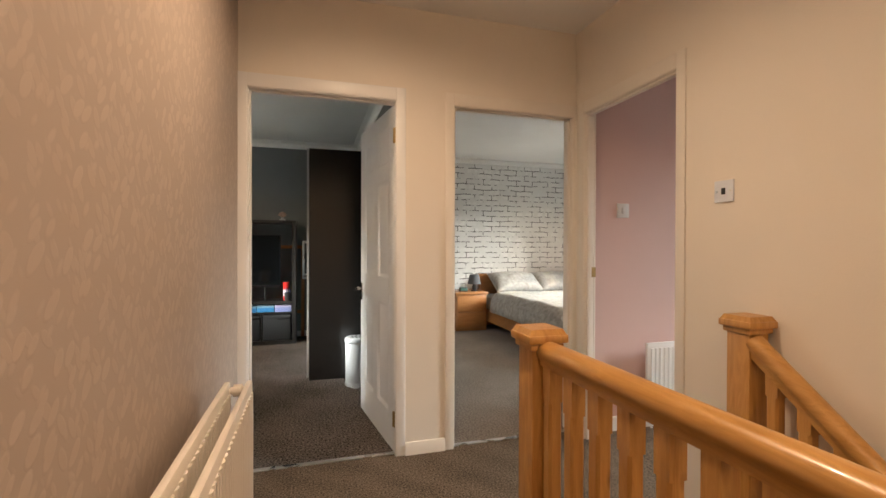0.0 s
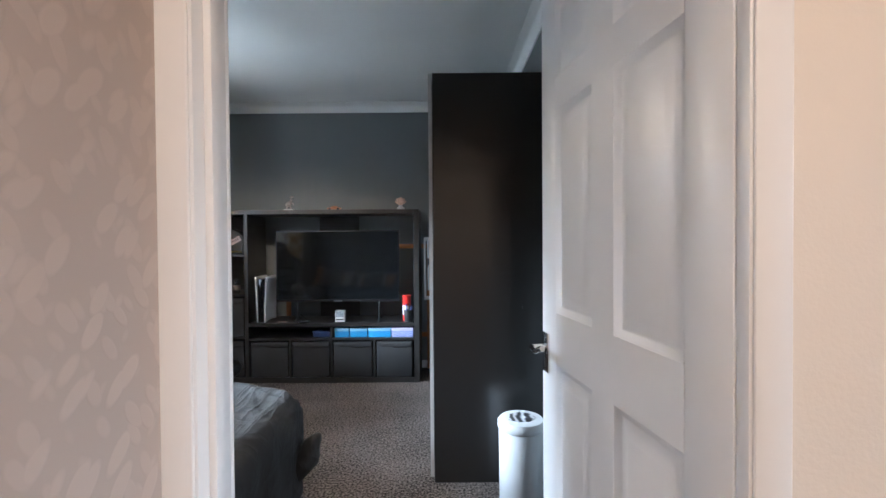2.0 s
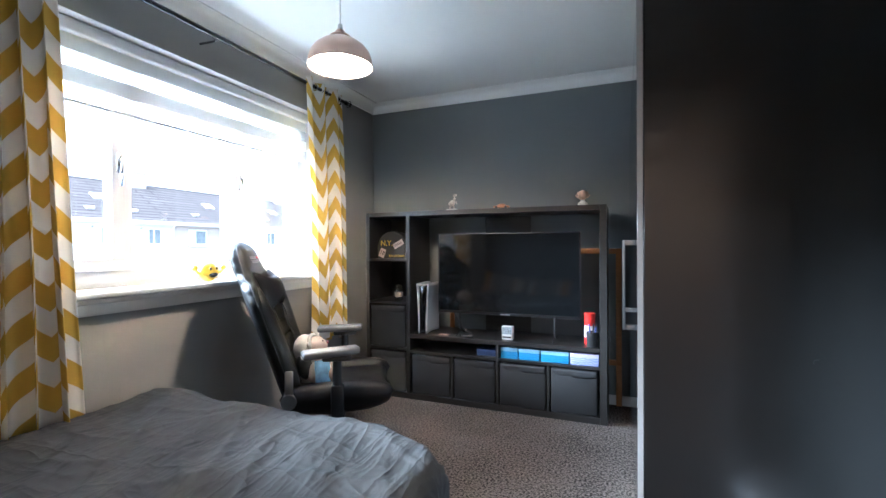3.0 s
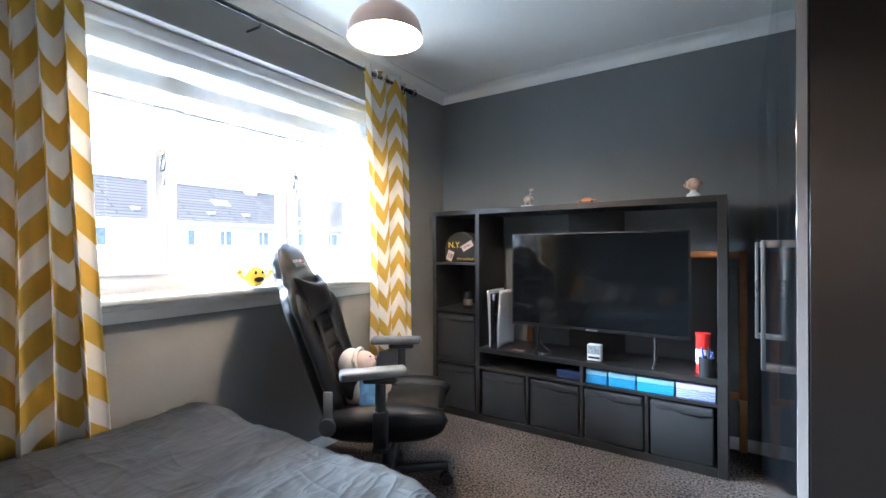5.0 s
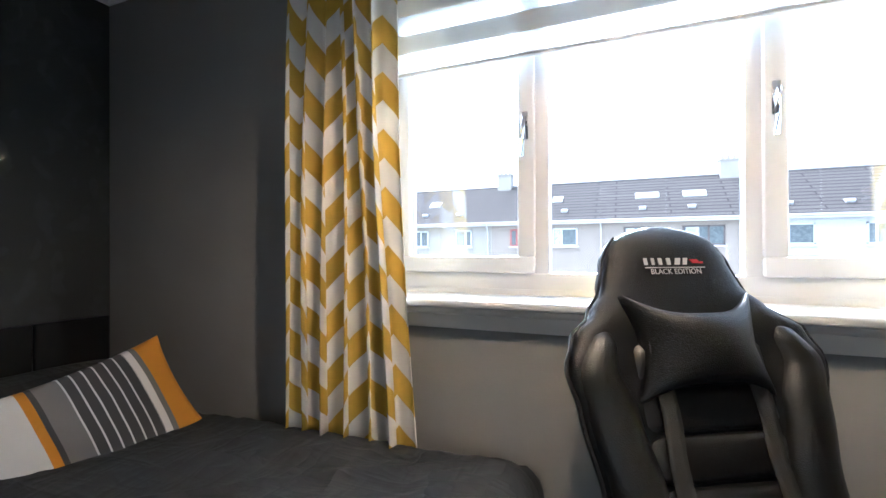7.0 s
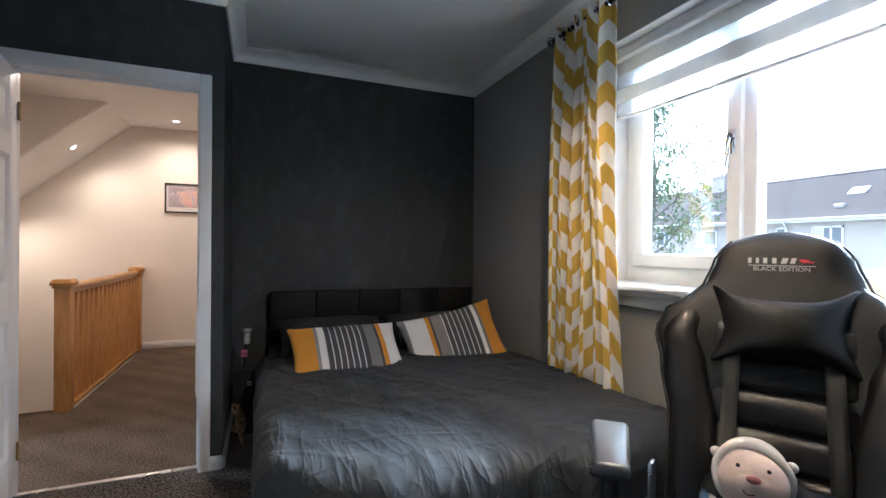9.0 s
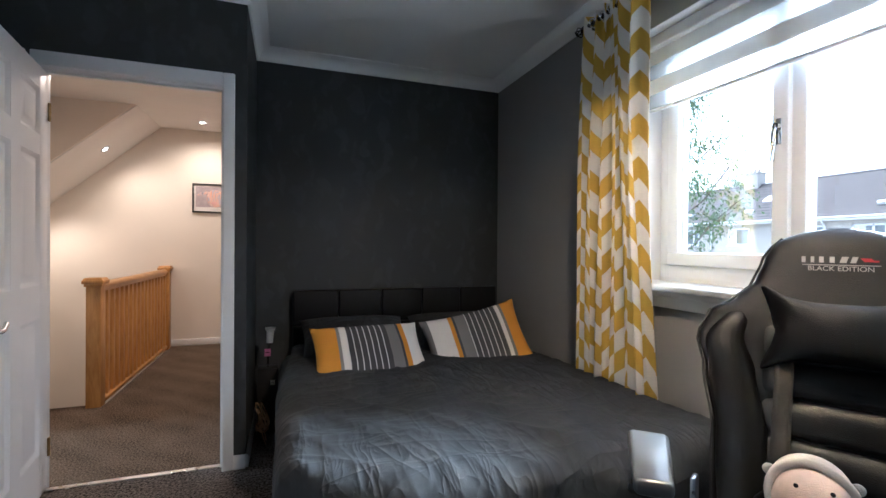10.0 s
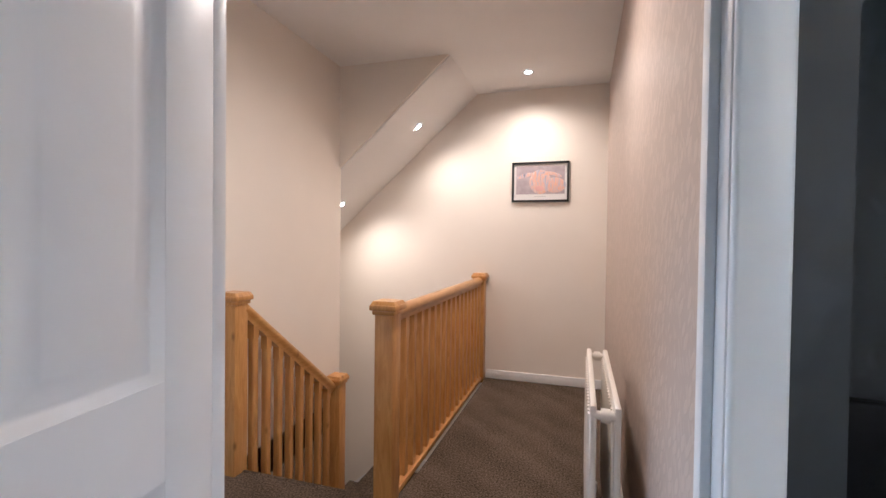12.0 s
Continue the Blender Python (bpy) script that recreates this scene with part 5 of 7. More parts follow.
# ---- bed ----
BX_E, BX_W, BY_F, BY_H = -0.66, -2.17, 3.97, 1.96
bed = thing("double_bed", ((BX_E + BX_W) / 2, (BY_F + BY_H) / 2, 0), "double bed with a black padded headboard, made up in charcoal", "bed")
bx, by = (BX_E + BX_W) / 2, (BY_F + BY_H) / 2
bm = bmx()
box(bm, BX_W - bx + 0.02, BX_E - bx - 0.03, BY_H - by, BY_F - by - 0.06, 0.06, 0.30, 0.02, seg=3)
part("divan_base", bm, M_LEATHER, bed, "black faux leather base")
bm = bmx()
box(bm, BX_W - bx + 0.02, BX_E - bx - 0.03, BY_H - by + 0.02, BY_F - by - 0.05, 0.30, 0.50, 0.05, seg=4)
part("mattress", bm, M_DUVET, bed, "mattress in a charcoal sheet")
for x in (BX_W - bx + 0.1, BX_E - bx - 0.1):
    for y in (BY_H - by + 0.1, BY_F - by - 0.2):
        bm = bmx()
        rod(bm, (x, y, 0), (x, y, 0.07), 0.022, 0.028)
        part("foot", bm, M_PLASTIC, bed)
bm = bmx()
box(bm, -2.22 - bx, -0.70 - bx, 1.905 - by, 1.945 - by, 0.10, 0.84, 0.01)
hb = part("headboard", bm, M_LEATHER, bed, "black padded headboard")
pxs = [-2.22 + i * (1.52 / 5) for i in range(6)]
for a, b in zip(pxs, pxs[1:]):
    for z0, z1 in ((0.30, 0.615), (0.62, 0.852)):
        bm = bmx()
        box(bm, a - bx + 0.001, b - bx - 0.001, 1.94 - by, 1.985 - by, z0, z1, 0.012, seg=4)
        part("padded_panel", bm, M_LEATHER, hb)


def duvet_shape(u, v):
    """Quilt over the mattress: u across from east to west, v from the pillows to the foot."""
    x = (u - 0.5) * 2
    sx = x * 0.86
    ax = abs(sx)
    flat = 0.70
    r = 0.075
    if ax <= flat:
        X, dz = ax, 0.0
    else:
        t = (ax - flat) / (0.86 - flat) * (r * math.pi / 2 + 0.33)
        if t < r * math.pi / 2:
            X, dz = flat + r * math.sin(t / r), -r * (1 - math.cos(t / r))
        else:
            X, dz = flat + r + 0.02 * (t - r * 1.57), -r - (t - r * math.pi / 2)
    X *= 1 if sx < 0 else -1
    Y = 2.32 + 1.80 * v
    if v > 0.90:
        t = (v - 0.90) / 0.10 * (0.10 * math.pi / 2 + 0.30)
        rr = 0.10
        if t < rr * math.pi / 2:
            Y, dz2 = 2.32 + 1.80 * 0.90 + rr * math.sin(t / rr), -rr * (1 - math.cos(t / rr))
        else:
            Y, dz2 = 2.32 + 1.80 * 0.90 + rr + 0.03 * (t - rr * 1.57), -rr - (t - rr * math.pi / 2)
        dz = min(dz, dz2) if dz < -0.02 else dz + dz2
    return X, Y, dz


bm = bmx()
def duvet(u, v):
    X, Y, dz = duvet_shape(u, v)
    p = Vector((X * 2.0, Y * 1.3, 0.3))
    wr = noise.noise(p * 1.6) * 0.022 + noise.noise(p * 4.0 + Vector((3, 1, 0))) * 0.008
    q = Vector((X * 5.0 + Y * 3.2, Y * 1.1 - X * 0.9, 1.0))
    ridge = (1 - abs(noise.noise(q))) ** 6 * 0.011
    q2 = Vector((X * 2.2 - Y * 5.0, Y * 0.8 + X * 1.4, 5.0))
    ridge += (1 - abs(noise.noise(q2))) ** 8 * 0.007
    q3 = Vector((X * 3.0 - Y * 1.6, Y * 4.2 + X * 5.2, 9.0))
    ridge += (1 - abs(noise.noise(q3))) ** 12 * 0.003
    Y -= 0.34 * max(0.0, (X - 0.30) / 0.5) ** 2 * v ** 4 - 0.03 * v ** 3
    z = 0.486 + 0.030 * v + dz + (wr + ridge) * (1.0 if dz > -0.05 else 0.5)
    side = 0.0 if dz > -0.05 else 1.0
    X += side * (0.018 * noise.noise(Vector((Y * 7, z * 3, 2)))) * (1 if X > 0 else -1)
    Y += (0.02 * noise.noise(Vector((X * 7, z * 3, 7)))) if v > 0.92 else 0
    z = max(z, 0.12)
    return (X, Y - by, z)
sheet(bm, duvet, 190, 200)
dv = solo("duvet", bm, M_DUVET, "rumpled charcoal cotton duvet spread over the bed", "duvet", place=(bx, by, 0), smooth=80)
so = dv.modifiers.new("thickness", "SOLIDIFY")
so.thickness, so.offset = 0.025, 0.0
bm = bmx()
ball(bm, (0, 0, 0), 0.085, (0.55, 0.8, 1.3), m=Matrix.Rotation(0.5, 4, "Y"))
for v in bm.verts:
    v.co += Vector(v.co).normalized() * 0.02 * noise.noise(v.co * 14)
solo("duvet_corner", bm, M_DUVET, "bunched corner of the charcoal duvet hanging at the foot", "duvet", place=(-0.605, 3.80, 0.275), smooth=80)


def cushion(name, place, rot, w, h, t, material, label, group, seed):
    bm = bmx()
    rnd = random.Random(seed)
    o = Vector((rnd.uniform(0, 9), rnd.uniform(0, 9), 0))
    lay = bm.loops.layers.uv.verify()
    N, K = 36, 22
    gs = []
    for s in (1, -1):
        g = []
        for i in range(N + 1):
            row = []
            for j in range(K + 1):
                a, b = 2 * i / N - 1, 2 * j / K - 1
                e = max(0.0, (1 - abs(a) ** 2.6) * (1 - abs(b) ** 2.2))
                x = a * w / 2 * (1 - 0.07 * (1 - b * b) * abs(a) ** 4)
                y = b * h / 2 * (1 - 0.11 * (1 - a * a) * abs(b) ** 4)
                z = s * t / 2 * e ** 0.5 + 0.012 * e * noise.noise(Vector((x * 9, y * 9, s)) + o)
                row.append(bm.verts.new((x, y, z)))
            g.append(row)
        gs.append(g)
        for i in range(N):
            for j in range(K):
                idx = ((i, j), (i + 1, j), (i + 1, j + 1), (i, j + 1))
                fc = bm.faces.new([g[p][q] for p, q in idx])
                for lp, (p, q) in zip(fc.loops, idx):
                    lp[lay].uv = (p / N, q / K)
    bmesh.ops.remove_doubles(bm, verts=bm.verts, dist=0.0004)
    ob = solo(name, bm, material, label, "pillow", group, smooth=80)
    ob.matrix_basis = Matrix.Translation(place) @ rot
    return ob


OR, GR, WHT, DK, MG = (0.50, 0.21, 0.012), (0.22, 0.22, 0.23), (0.62, 0.61, 0.60), (0.045, 0.045, 0.048), (0.15, 0.145, 0.145)
M_CUSH = striped("striped_cotton", [(0.0, OR), (0.21, GR), (0.235, WHT), (0.29, DK), (0.66, MG), (0.76, DK), (0.785, OR), (0.83, WHT)], (0.29, 0.66, 0.053))
M_CUSH2 = striped("striped_cotton_reversed", [(0.0, MG), (0.07, WHT), (0.27, OR), (0.31, DK), (0.335, MG), (0.44, DK), (0.76, WHT), (0.80, MG), (0.83, OR)], (0.44, 0.76, 0.053))
def lean(rz, tilt):
    return Matrix.Rotation(radians(rz), 4, "Z") @ Matrix.Rotation(radians(tilt), 4, "X")
cushion("pillow", (-1.106, 2.665, 0.563), lean(183, 38), 0.635, 0.41, 0.14, M_CUSH, "striped orange, grey and white pillow leaning on the bed", "striped pillows", 1)
cushion("pillow", (-1.76, 2.655, 0.585), Matrix.Rotation(radians(13), 4, "Y") @ lean(172, 56), 0.625, 0.42, 0.14, M_CUSH2, "striped pillow with its orange end to the wall", "striped pillows", 2)
for x, sd in ((-1.08, 3), (-1.80, 4)):
    cushion("pillow", (x, 2.30, 0.575), lean(180, 24), 0.68, 0.46, 0.17, M_DUVET, "plain charcoal pillow against the headboard", "plain pillows", sd)
# ---- gaming chair ----
def lerp_table(tab, x):
    for (a, va), (b, vb) in zip(tab, tab[1:]):
        if x <= b:
            t = (x - a) / (b - a)
            t = t * t * (3 - 2 * t)
            return va + (vb - va) * t
    return tab[-1][1]


ch = thing("gaming_chair", (-1.613, 4.646, 0), "black faux leather racing-style gaming chair with a neck cushion", "office chair", turn=31.3)
# five-star base
bm = bmx()
for i in range(5):
    a = 2 * math.pi * i / 5 + 0.3
    c, s = math.cos(a), math.sin(a)
    prism_v = box(bm, 0.02, 0.30, -0.026, 0.026, 0.075, 0.115, 0.008)
    for v in prism_v:
        k = (v.co.x - 0.02) / 0.28
        v.co.y *= 1 - 0.35 * k
        v.co.z += 0.018 * (1 - k)
    bmesh.ops.transform(bm, matrix=Matrix.Rotation(a, 4, "Z"), verts=prism_v)
rod(bm, (0, 0, 0.07), (0, 0, 0.15), 0.045, 0.035)
part("star_base", bm, M_PLASTIC, ch, "black five-star base")
for i in range(5):
    a = 2 * math.pi * i / 5 + 0.3
    bm = bmx()
    for d in (-0.016, 0.016):
        rod(bm, (0.29 * math.cos(a) - d * math.sin(a) - 0.009 * math.sin(a) * (1 if d > 0 else -1), 0.29 * math.sin(a) + d * math.cos(a) + 0.009 * math.cos(a) * (1 if d > 0 else -1), 0.03),
            (0.29 * math.cos(a) - d * math.sin(a) + 0.007 * math.sin(a) * (1 if d > 0 else -1), 0.29 * math.sin(a) + d * math.cos(a) - 0.007 * math.cos(a) * (1 if d > 0 else -1), 0.03), 0.030)
    rod(bm, (0.29 * math.cos(a), 0.29 * math.sin(a), 0.03), (0.29 * math.cos(a), 0.29 * math.sin(a), 0.085), 0.012)
    part("caster", bm, M_PLASTIC, ch)
bm = bmx()
rod(bm, (0, 0, 0.14), (0, 0, 0.34), 0.022)
rod(bm, (0, 0, 0.14), (0, 0, 0.24), 0.032)
part("gas_lift", bm, M_PLASTIC, ch)
bm = bmx()
box(bm, -0.14, 0.14, -0.09, 0.09, 0.325, 0.365, 0.01)
rod(bm, (0.02, -0.09, 0.34), (0.02, -0.24, 0.335), 0.007)
part("tilt_mechanism", bm, M_PLASTIC, ch)


def padded(f, nu, nv):
    bm = bmx()
    sheet(bm, f, nu, nv)
    bmesh.ops.remove_doubles(bm, verts=bm.verts, dist=0.0005)
    return bm


# seat: broad cushion with raised side bolsters and a rounded nose
bm = bmx()
box(bm, -0.25, 0.27, -0.20, 0.20, 0.36, 0.455, 0.035, seg=4)
for v in bm.verts:
    if v.co.z > 0.42:
        v.co.z += 0.02 * math.cos(v.co.y * 6) + 0.012 * max(0, v.co.x) / 0.27
part("seat", bm, M_LEATHER2, ch)
for s in (-1, 1):
    bm = bmx()
    N, K = 26, 16
    def f(u, v):
        x = -0.27 + 0.57 * u
        e = (max(0.0, 1 - abs(2 * u - 1) ** 5)) ** 0.5
        a = 2 * math.pi * v
        w = 0.060 + 0.012 * u
        hh = 0.070 + 0.018 * math.sin(3.0 * u)
        return (x, s * (0.235 + w * e * math.cos(a)), 0.425 + 0.02 * u + hh * e * math.sin(a) * (0.8 if math.sin(a) > 0 else 1.0))
    part("seat_bolster", padded(f, N, K), M_LEATHER, ch, "raised seat bolster", smooth=80)
    bm = bmx()
    tube(bm, [(-0.24 + 0.52 * i / 12, s * 0.205, 0.482 + 0.012 * math.sin(i / 12 * 3)) for i in range(13)], 0.003, 6)
    part("seat_piping", bm, M_STRAP, ch)

# backrest: in its own plane, h upwards from the seat, leaning back
REC = 19.5
def back_pt(h, y, d):
    """Point at height h along the back, y across, d proud of the back's middle plane."""
    c, s = math.cos(radians(REC)), math.sin(radians(REC))
    return Vector((-0.235 - h * s + d * c, y, 0.405 + h * c + d * s))


OUT = [(0.0, 0.235), (0.10, 0.245), (0.28, 0.252), (0.44, 0.280), (0.525, 0.300), (0.59, 0.278), (0.65, 0.215), (0.70, 0.178), (0.77, 0.158), (0.815, 0.135), (0.845, 0.085), (0.855, 0.03)]
HB = 0.856
def shell(u, v):
    h = HB * u
    w = lerp_table(OUT, h)
    a = 2 * math.pi * v
    t = 0.045 * (1 if u < 0.92 else max(0.35, 1 - ((u - 0.92) / 0.08) ** 2 * 0.65))
    ca, sa = math.cos(a), math.sin(a)
    y = w * math.copysign(abs(ca) ** 0.45, ca)
    d = t * math.copysign(abs(sa) ** 0.7, sa) + 0.045 * (abs(y) / 0.29) ** 2 * (1 if h < 0.64 else max(0, 1 - (h - 0.64) / 0.08))
    return back_pt(h, y, d)
part("backrest", padded(shell, 60, 40), M_LEATHER, ch, "winged backrest", smooth=80)
for s in (-1, 1):
    def wing(u, v):
        h = 0.01 + 0.60 * u
        w = lerp_table(OUT, h)
        e = max(0.0, 1 - abs(2 * u - 1) ** 4) ** 0.5
        a = 2 * math.pi * v
        return back_pt(h, s * (w - 0.062 + 0.056 * e * math.cos(a)), 0.050 + 0.044 * e * math.sin(a))
    part("side_bolster", padded(wing, 36, 16), M_LEATHER2, ch, "padded side wing", smooth=80)
    bm = bmx()
    tube(bm, [back_pt(HB * i / 30, s * (lerp_table(OUT, HB * i / 30) + 0.003), 0.012 + 0.045 * min(1, lerp_table(OUT, HB * i / 30) / 0.29) ** 2 * (1 if HB * i / 30 < 0.64 else 0.3)) for i in range(30)], 0.0035, 6)
    part("back_piping", bm, M_STRAP, ch, "raised edge piping")
for i in range(6):
    h0, h1 = 0.02 + 0.093 * i, 0.02 + 0.093 * (i + 1)
    def roll(u, v):
        a = 2 * math.pi * v
        e = max(0.0, 1 - abs(2 * u - 1) ** 6) ** 0.5
        hm, hh = (h0 + h1) / 2, (h1 - h0) / 2
        ca, sa = math.cos(a), math.sin(a)
        return back_pt(hm + hh * 0.97 * math.copysign(abs(ca) ** 0.6, ca), (2 * u - 1) * 0.165, 0.040 + 0.026 * e * math.copysign(abs(sa) ** 0.8, sa))
    part("quilted_roll", padded(roll, 20, 16), M_LEATHER2, ch, "quilted back padding", smooth=80)
for s in (-1, 1):
    bm = bmx()
    def strap(u, v):
        return back_pt(0.05 + 0.53 * u, s * (0.115 - 0.012 * u) + (v - 0.5) * 0.038, 0.072 + 0.003 * math.sin(20 * u))
    sheet(bm, strap, 24, 3)
    st = part("strap", bm, M_STRAP, ch, "flat webbing strap", smooth=60)
    so = st.modifiers.new("thickness", "SOLIDIFY")
    so.thickness = 0.003
# neck cushion, pinched at the middle and drawn out at its four corners
def neck(u, v):
    y = (2 * u - 1)
    a = 2 * math.pi * v
    ca, sa = math.cos(a), math.sin(a)
    e = max(0.0, 1 - abs(y) ** 8) ** 0.5
    hh = 0.070 + (0.070 if ca > 0 else 0.045) * abs(y) ** 3.0
    th = 0.040 * (1 - 0.45 * abs(y) ** 2)
    h = 0.556 + hh * math.copysign(abs(ca) ** 0.7, ca) * (0.85 + 0.15 * e)
    return back_pt(h, y * 0.162 * (0.80 + 0.20 * abs(ca)), 0.098 + th * e * math.copysign(abs(sa) ** 0.9, sa) - 0.045 * abs(y) ** 2)
part("neck_cushion", padded(neck, 40, 24), M_LEATHER, ch, "pinched neck cushion", smooth=80)
def lumbar(u, v):
    y = (2 * u - 1)
    a = 2 * math.pi * v
    e = max(0.0, 1 - abs(y) ** 5) ** 0.5
    return back_pt(0.115 + 0.075 * e * math.cos(a), y * 0.165, 0.115 + 0.045 * e * math.sin(a))
part("lumbar_cushion", padded(lumbar, 30, 18), M_LEATHER, ch, "lumbar cushion", smooth=80)

# embroidered marks on the head of the back, drawn as plain bars
M_THREAD = mat("pale_thread", (0.42, 0.42, 0.43), 0.7)
M_RED = mat("red_thread", (0.42, 0.01, 0.02), 0.7)
def bar(h, y, w, hgt, material, d=0.0455, tilt=0.0):
    bm = bmx()
    vs = []
    for dy, dh in ((-w / 2, -hgt / 2), (w / 2, -hgt / 2), (w / 2, hgt / 2), (-w / 2, hgt / 2)):
        vs.append(bm.verts.new(back_pt(h + dh, y + dy + tilt * dh, d + 0.0012)))
    f = bm.faces.new(vs)
    r = bmesh.ops.extrude_face_region(bm, geom=[f])
    bmesh.ops.translate(bm, vec=back_pt(0, 0, 0.0016) - back_pt(0, 0, 0), verts=[e for e in r["geom"] if isinstance(e, bmesh.types.BMVert)])
    part("stitched_mark", bm, material, ch, smooth=0)
for i, (y, w) in enumerate(((-0.060, 0.016), (-0.042, 0.014), (-0.024, 0.018), (-0.003, 0.019), (0.020, 0.018), (0.039, 0.015))):
    bar(0.757, y - 0.012, w * (0.52 if i < 4 else 0.72), 0.016, M_THREAD, tilt=0.0 if i < 4 else 0.3)
bar(0.757, 0.052, 0.020, 0.009, M_RED, tilt=-0.8)
bar(0.754, 0.067, 0.010, 0.004, M_RED)
bar(0.7425, 0.0, 0.150, 0.0018, M_THREAD)
ux, uz = Vector((0, 1, 0)), (back_pt(1, 0, 0) - back_pt(0, 0, 0)).normalized()
un, uo = ux.cross(uz), back_pt(0.7325, 0.0, 0.0475)
lettering("stitched_words", "BLACK EDITION", 0.0175, M_THREAD, ch, Matrix(((ux.x, uz.x, un.x, uo.x), (ux.y, uz.y, un.y, uo.y), (ux.z, uz.z, un.z, uo.z), (0, 0, 0, 1))), "pale stitched words")

# armrests
for s in (-1, 1):
    bm = bmx()
    rod(bm, (0.02, s * 0.327, 0.36), (0.02, s * 0.327, 0.64), 0.024, 0.022)
    box(bm, -0.01, 0.05, s * 0.327 - 0.028, s * 0.327 + 0.028, 0.36, 0.52, 0.012)
    box(bm, -0.015, 0.055, min(s * 0.20, s * 0.345), max(s * 0.20, s * 0.345), 0.345, 0.372, 0.006)
    box(bm, -0.05, 0.09, s * 0.327 - 0.032, s * 0.327 + 0.032, 0.635, 0.662, 0.01)
    arm = part("arm_post", bm, M_PLASTIC, ch, "black adjustable arm post")
    bm = bmx()
    vs = box(bm, -0.148, 0.130, s * 0.327 - 0.048, s * 0.327 + 0.048, 0.66, 0.697, 0.014, seg=3)
    for v in vs:
        if v.co.x > 0.10:
            v.co.y -= (v.co.y - s * 0.327) * 0.2
        v.co.z -= 0.03 * max(0, -v.co.x - 0.05)
    if s < 0:
        hub = Vector((0.02, s * 0.327, 0))
        bmesh.ops.transform(bm, matrix=Matrix.Translation(hub) @ Matrix.Rotation(radians(17), 4, "Z") @ Matrix.Translation(-hub), verts=bm.verts)
    part("arm_pad", bm, M_ARMPAD, arm, "worn grey arm pad")
    bm = bmx()
    rod(bm, (-0.215, s * 0.255, 0.43), (-0.215, s * 0.300, 0.43), 0.038)
    box(bm, -0.235, -0.195, min(s * 0.275, s * 0.29), max(s * 0.275, s * 0.29), 0.40, 0.58, 0.006)
    part("recline_hinge", bm, M_STEEL if s < 0 else M_PLASTIC, ch, "recline bracket")

# ---- plush bear on the chair: one plain mesh ----
M_FUR = mat("cream_plush", (0.63, 0.50, 0.43), 0.95, var=0.1, scale=30, bump=0.5, bscale=500)
M_HOOD = mat("white_towelling", (0.66, 0.63, 0.59), 0.95, var=0.06, scale=20, bump=0.5, bscale=350)
M_NOSE = mat("pink_nose_thread", (0.42, 0.16, 0.15), 0.7)
M_EYE = mat("dark_bead", (0.02, 0.02, 0.02), 0.2)
bm = bmx()
def blob(c, r, sc, k, rot=0.0):
    c = tuple(q * 0.98 for q in c)
    r *= 0.98
    before = set(bm.faces)
    ball(bm, c, r, sc, 24, 16, Matrix.Rotation(rot, 4, "Y"))
    for f in bm.faces:
        if f not in before:
            f.material_index = k
blob((0, 0, 0.09), 0.075, (0.85, 1.0, 1.1), 1)
blob((0.034, 0, 0.210), 0.069, (0.95, 1.02, 1.0), 0)
blob((0.064, 0, 0.222), 0.042, (0.85, 1.15, 0.85), 0)
blob((0.099, 0, 0.243), 0.011, (0.6, 1.3, 0.8), 2)
blob((-0.024, 0, 0.214), 0.076, (0.80, 1.0, 1.02), 1)
def loop_roll(c, ry, rz, r, k, lo=0.0, hi=2 * math.pi, n=26):
    """A soft roll of cloth bent round the face, in a plane facing forwards."""
    before = set(bm.faces)
    tube(bm, [((c[0] + 0.010 * math.sin(2 * t)) * 0.98, (c[1] + ry * math.cos(t)) * 0.98, (c[2] + rz * math.sin(t)) * 0.98) for t in [lo + (hi - lo) * i / n for i in range(n + 1)]], r, 8)
    for f in bm.faces:
        if f not in before:
            f.material_index = k
loop_roll((0.014, 0, 0.212), 0.074, 0.076, 0.010, 1)
loop_roll((0.060, 0, 0.150), 0.048, 0.020, 0.016, 1, 3.3, 6.1)
loop_roll((0.1000, 0, 0.222), 0.020, 0.012, 0.0014, 3, 3.4, 6.0, 10)
for s in (-1, 1):
    blob((0.000, s * 0.074, 0.250), 0.013, (0.6, 1.0, 1.0), 1)
    blob((0.074, s * 0.029, 0.258), 0.0045, (1, 1, 1), 3)
    blob((0.06, s * 0.075, 0.075), 0.040, (1.7, 0.85, 0.9), 0)
    blob((0.135, s * 0.085, 0.085), 0.040, (0.75, 0.9, 1.05), 0)
    blob((0.03, s * 0.085, 0.11), 0.030, (0.9, 0.8, 1.7), 1, 0.3)
    blob((0.055, s * 0.092, 0.070), 0.026, (1, 0.9, 1.0), 0)
solo("teddy_bear", bm, [M_FUR, M_HOOD, M_NOSE, M_EYE], "cream plush bear in a white hooded robe sitting on the chair", "soft toy", place=(-1.712, 4.524, 0.430), turn=34, smooth=80)
bk = thing("booklet", (-1.668, 4.470, 0.45), "small blue booklet leaning by the plush bear", "book")
bk.matrix_basis = pose(-1.585, 4.475, 0.470, 0, -14, -42)
bm = bmx()
box(bm, 0, 0.008, -0.04, 0.04, 0, 0.125, 0.001)
part("cover", bm, mat("blue_print", (0.10, 0.22, 0.42), 0.3, var=0.5, scale=25), bk)
bm = bmx()
box(bm, 0.001, 0.007, -0.0405, 0.039, 0.002, 0.123)
part("pages", bm, M_WHITEP, bk)

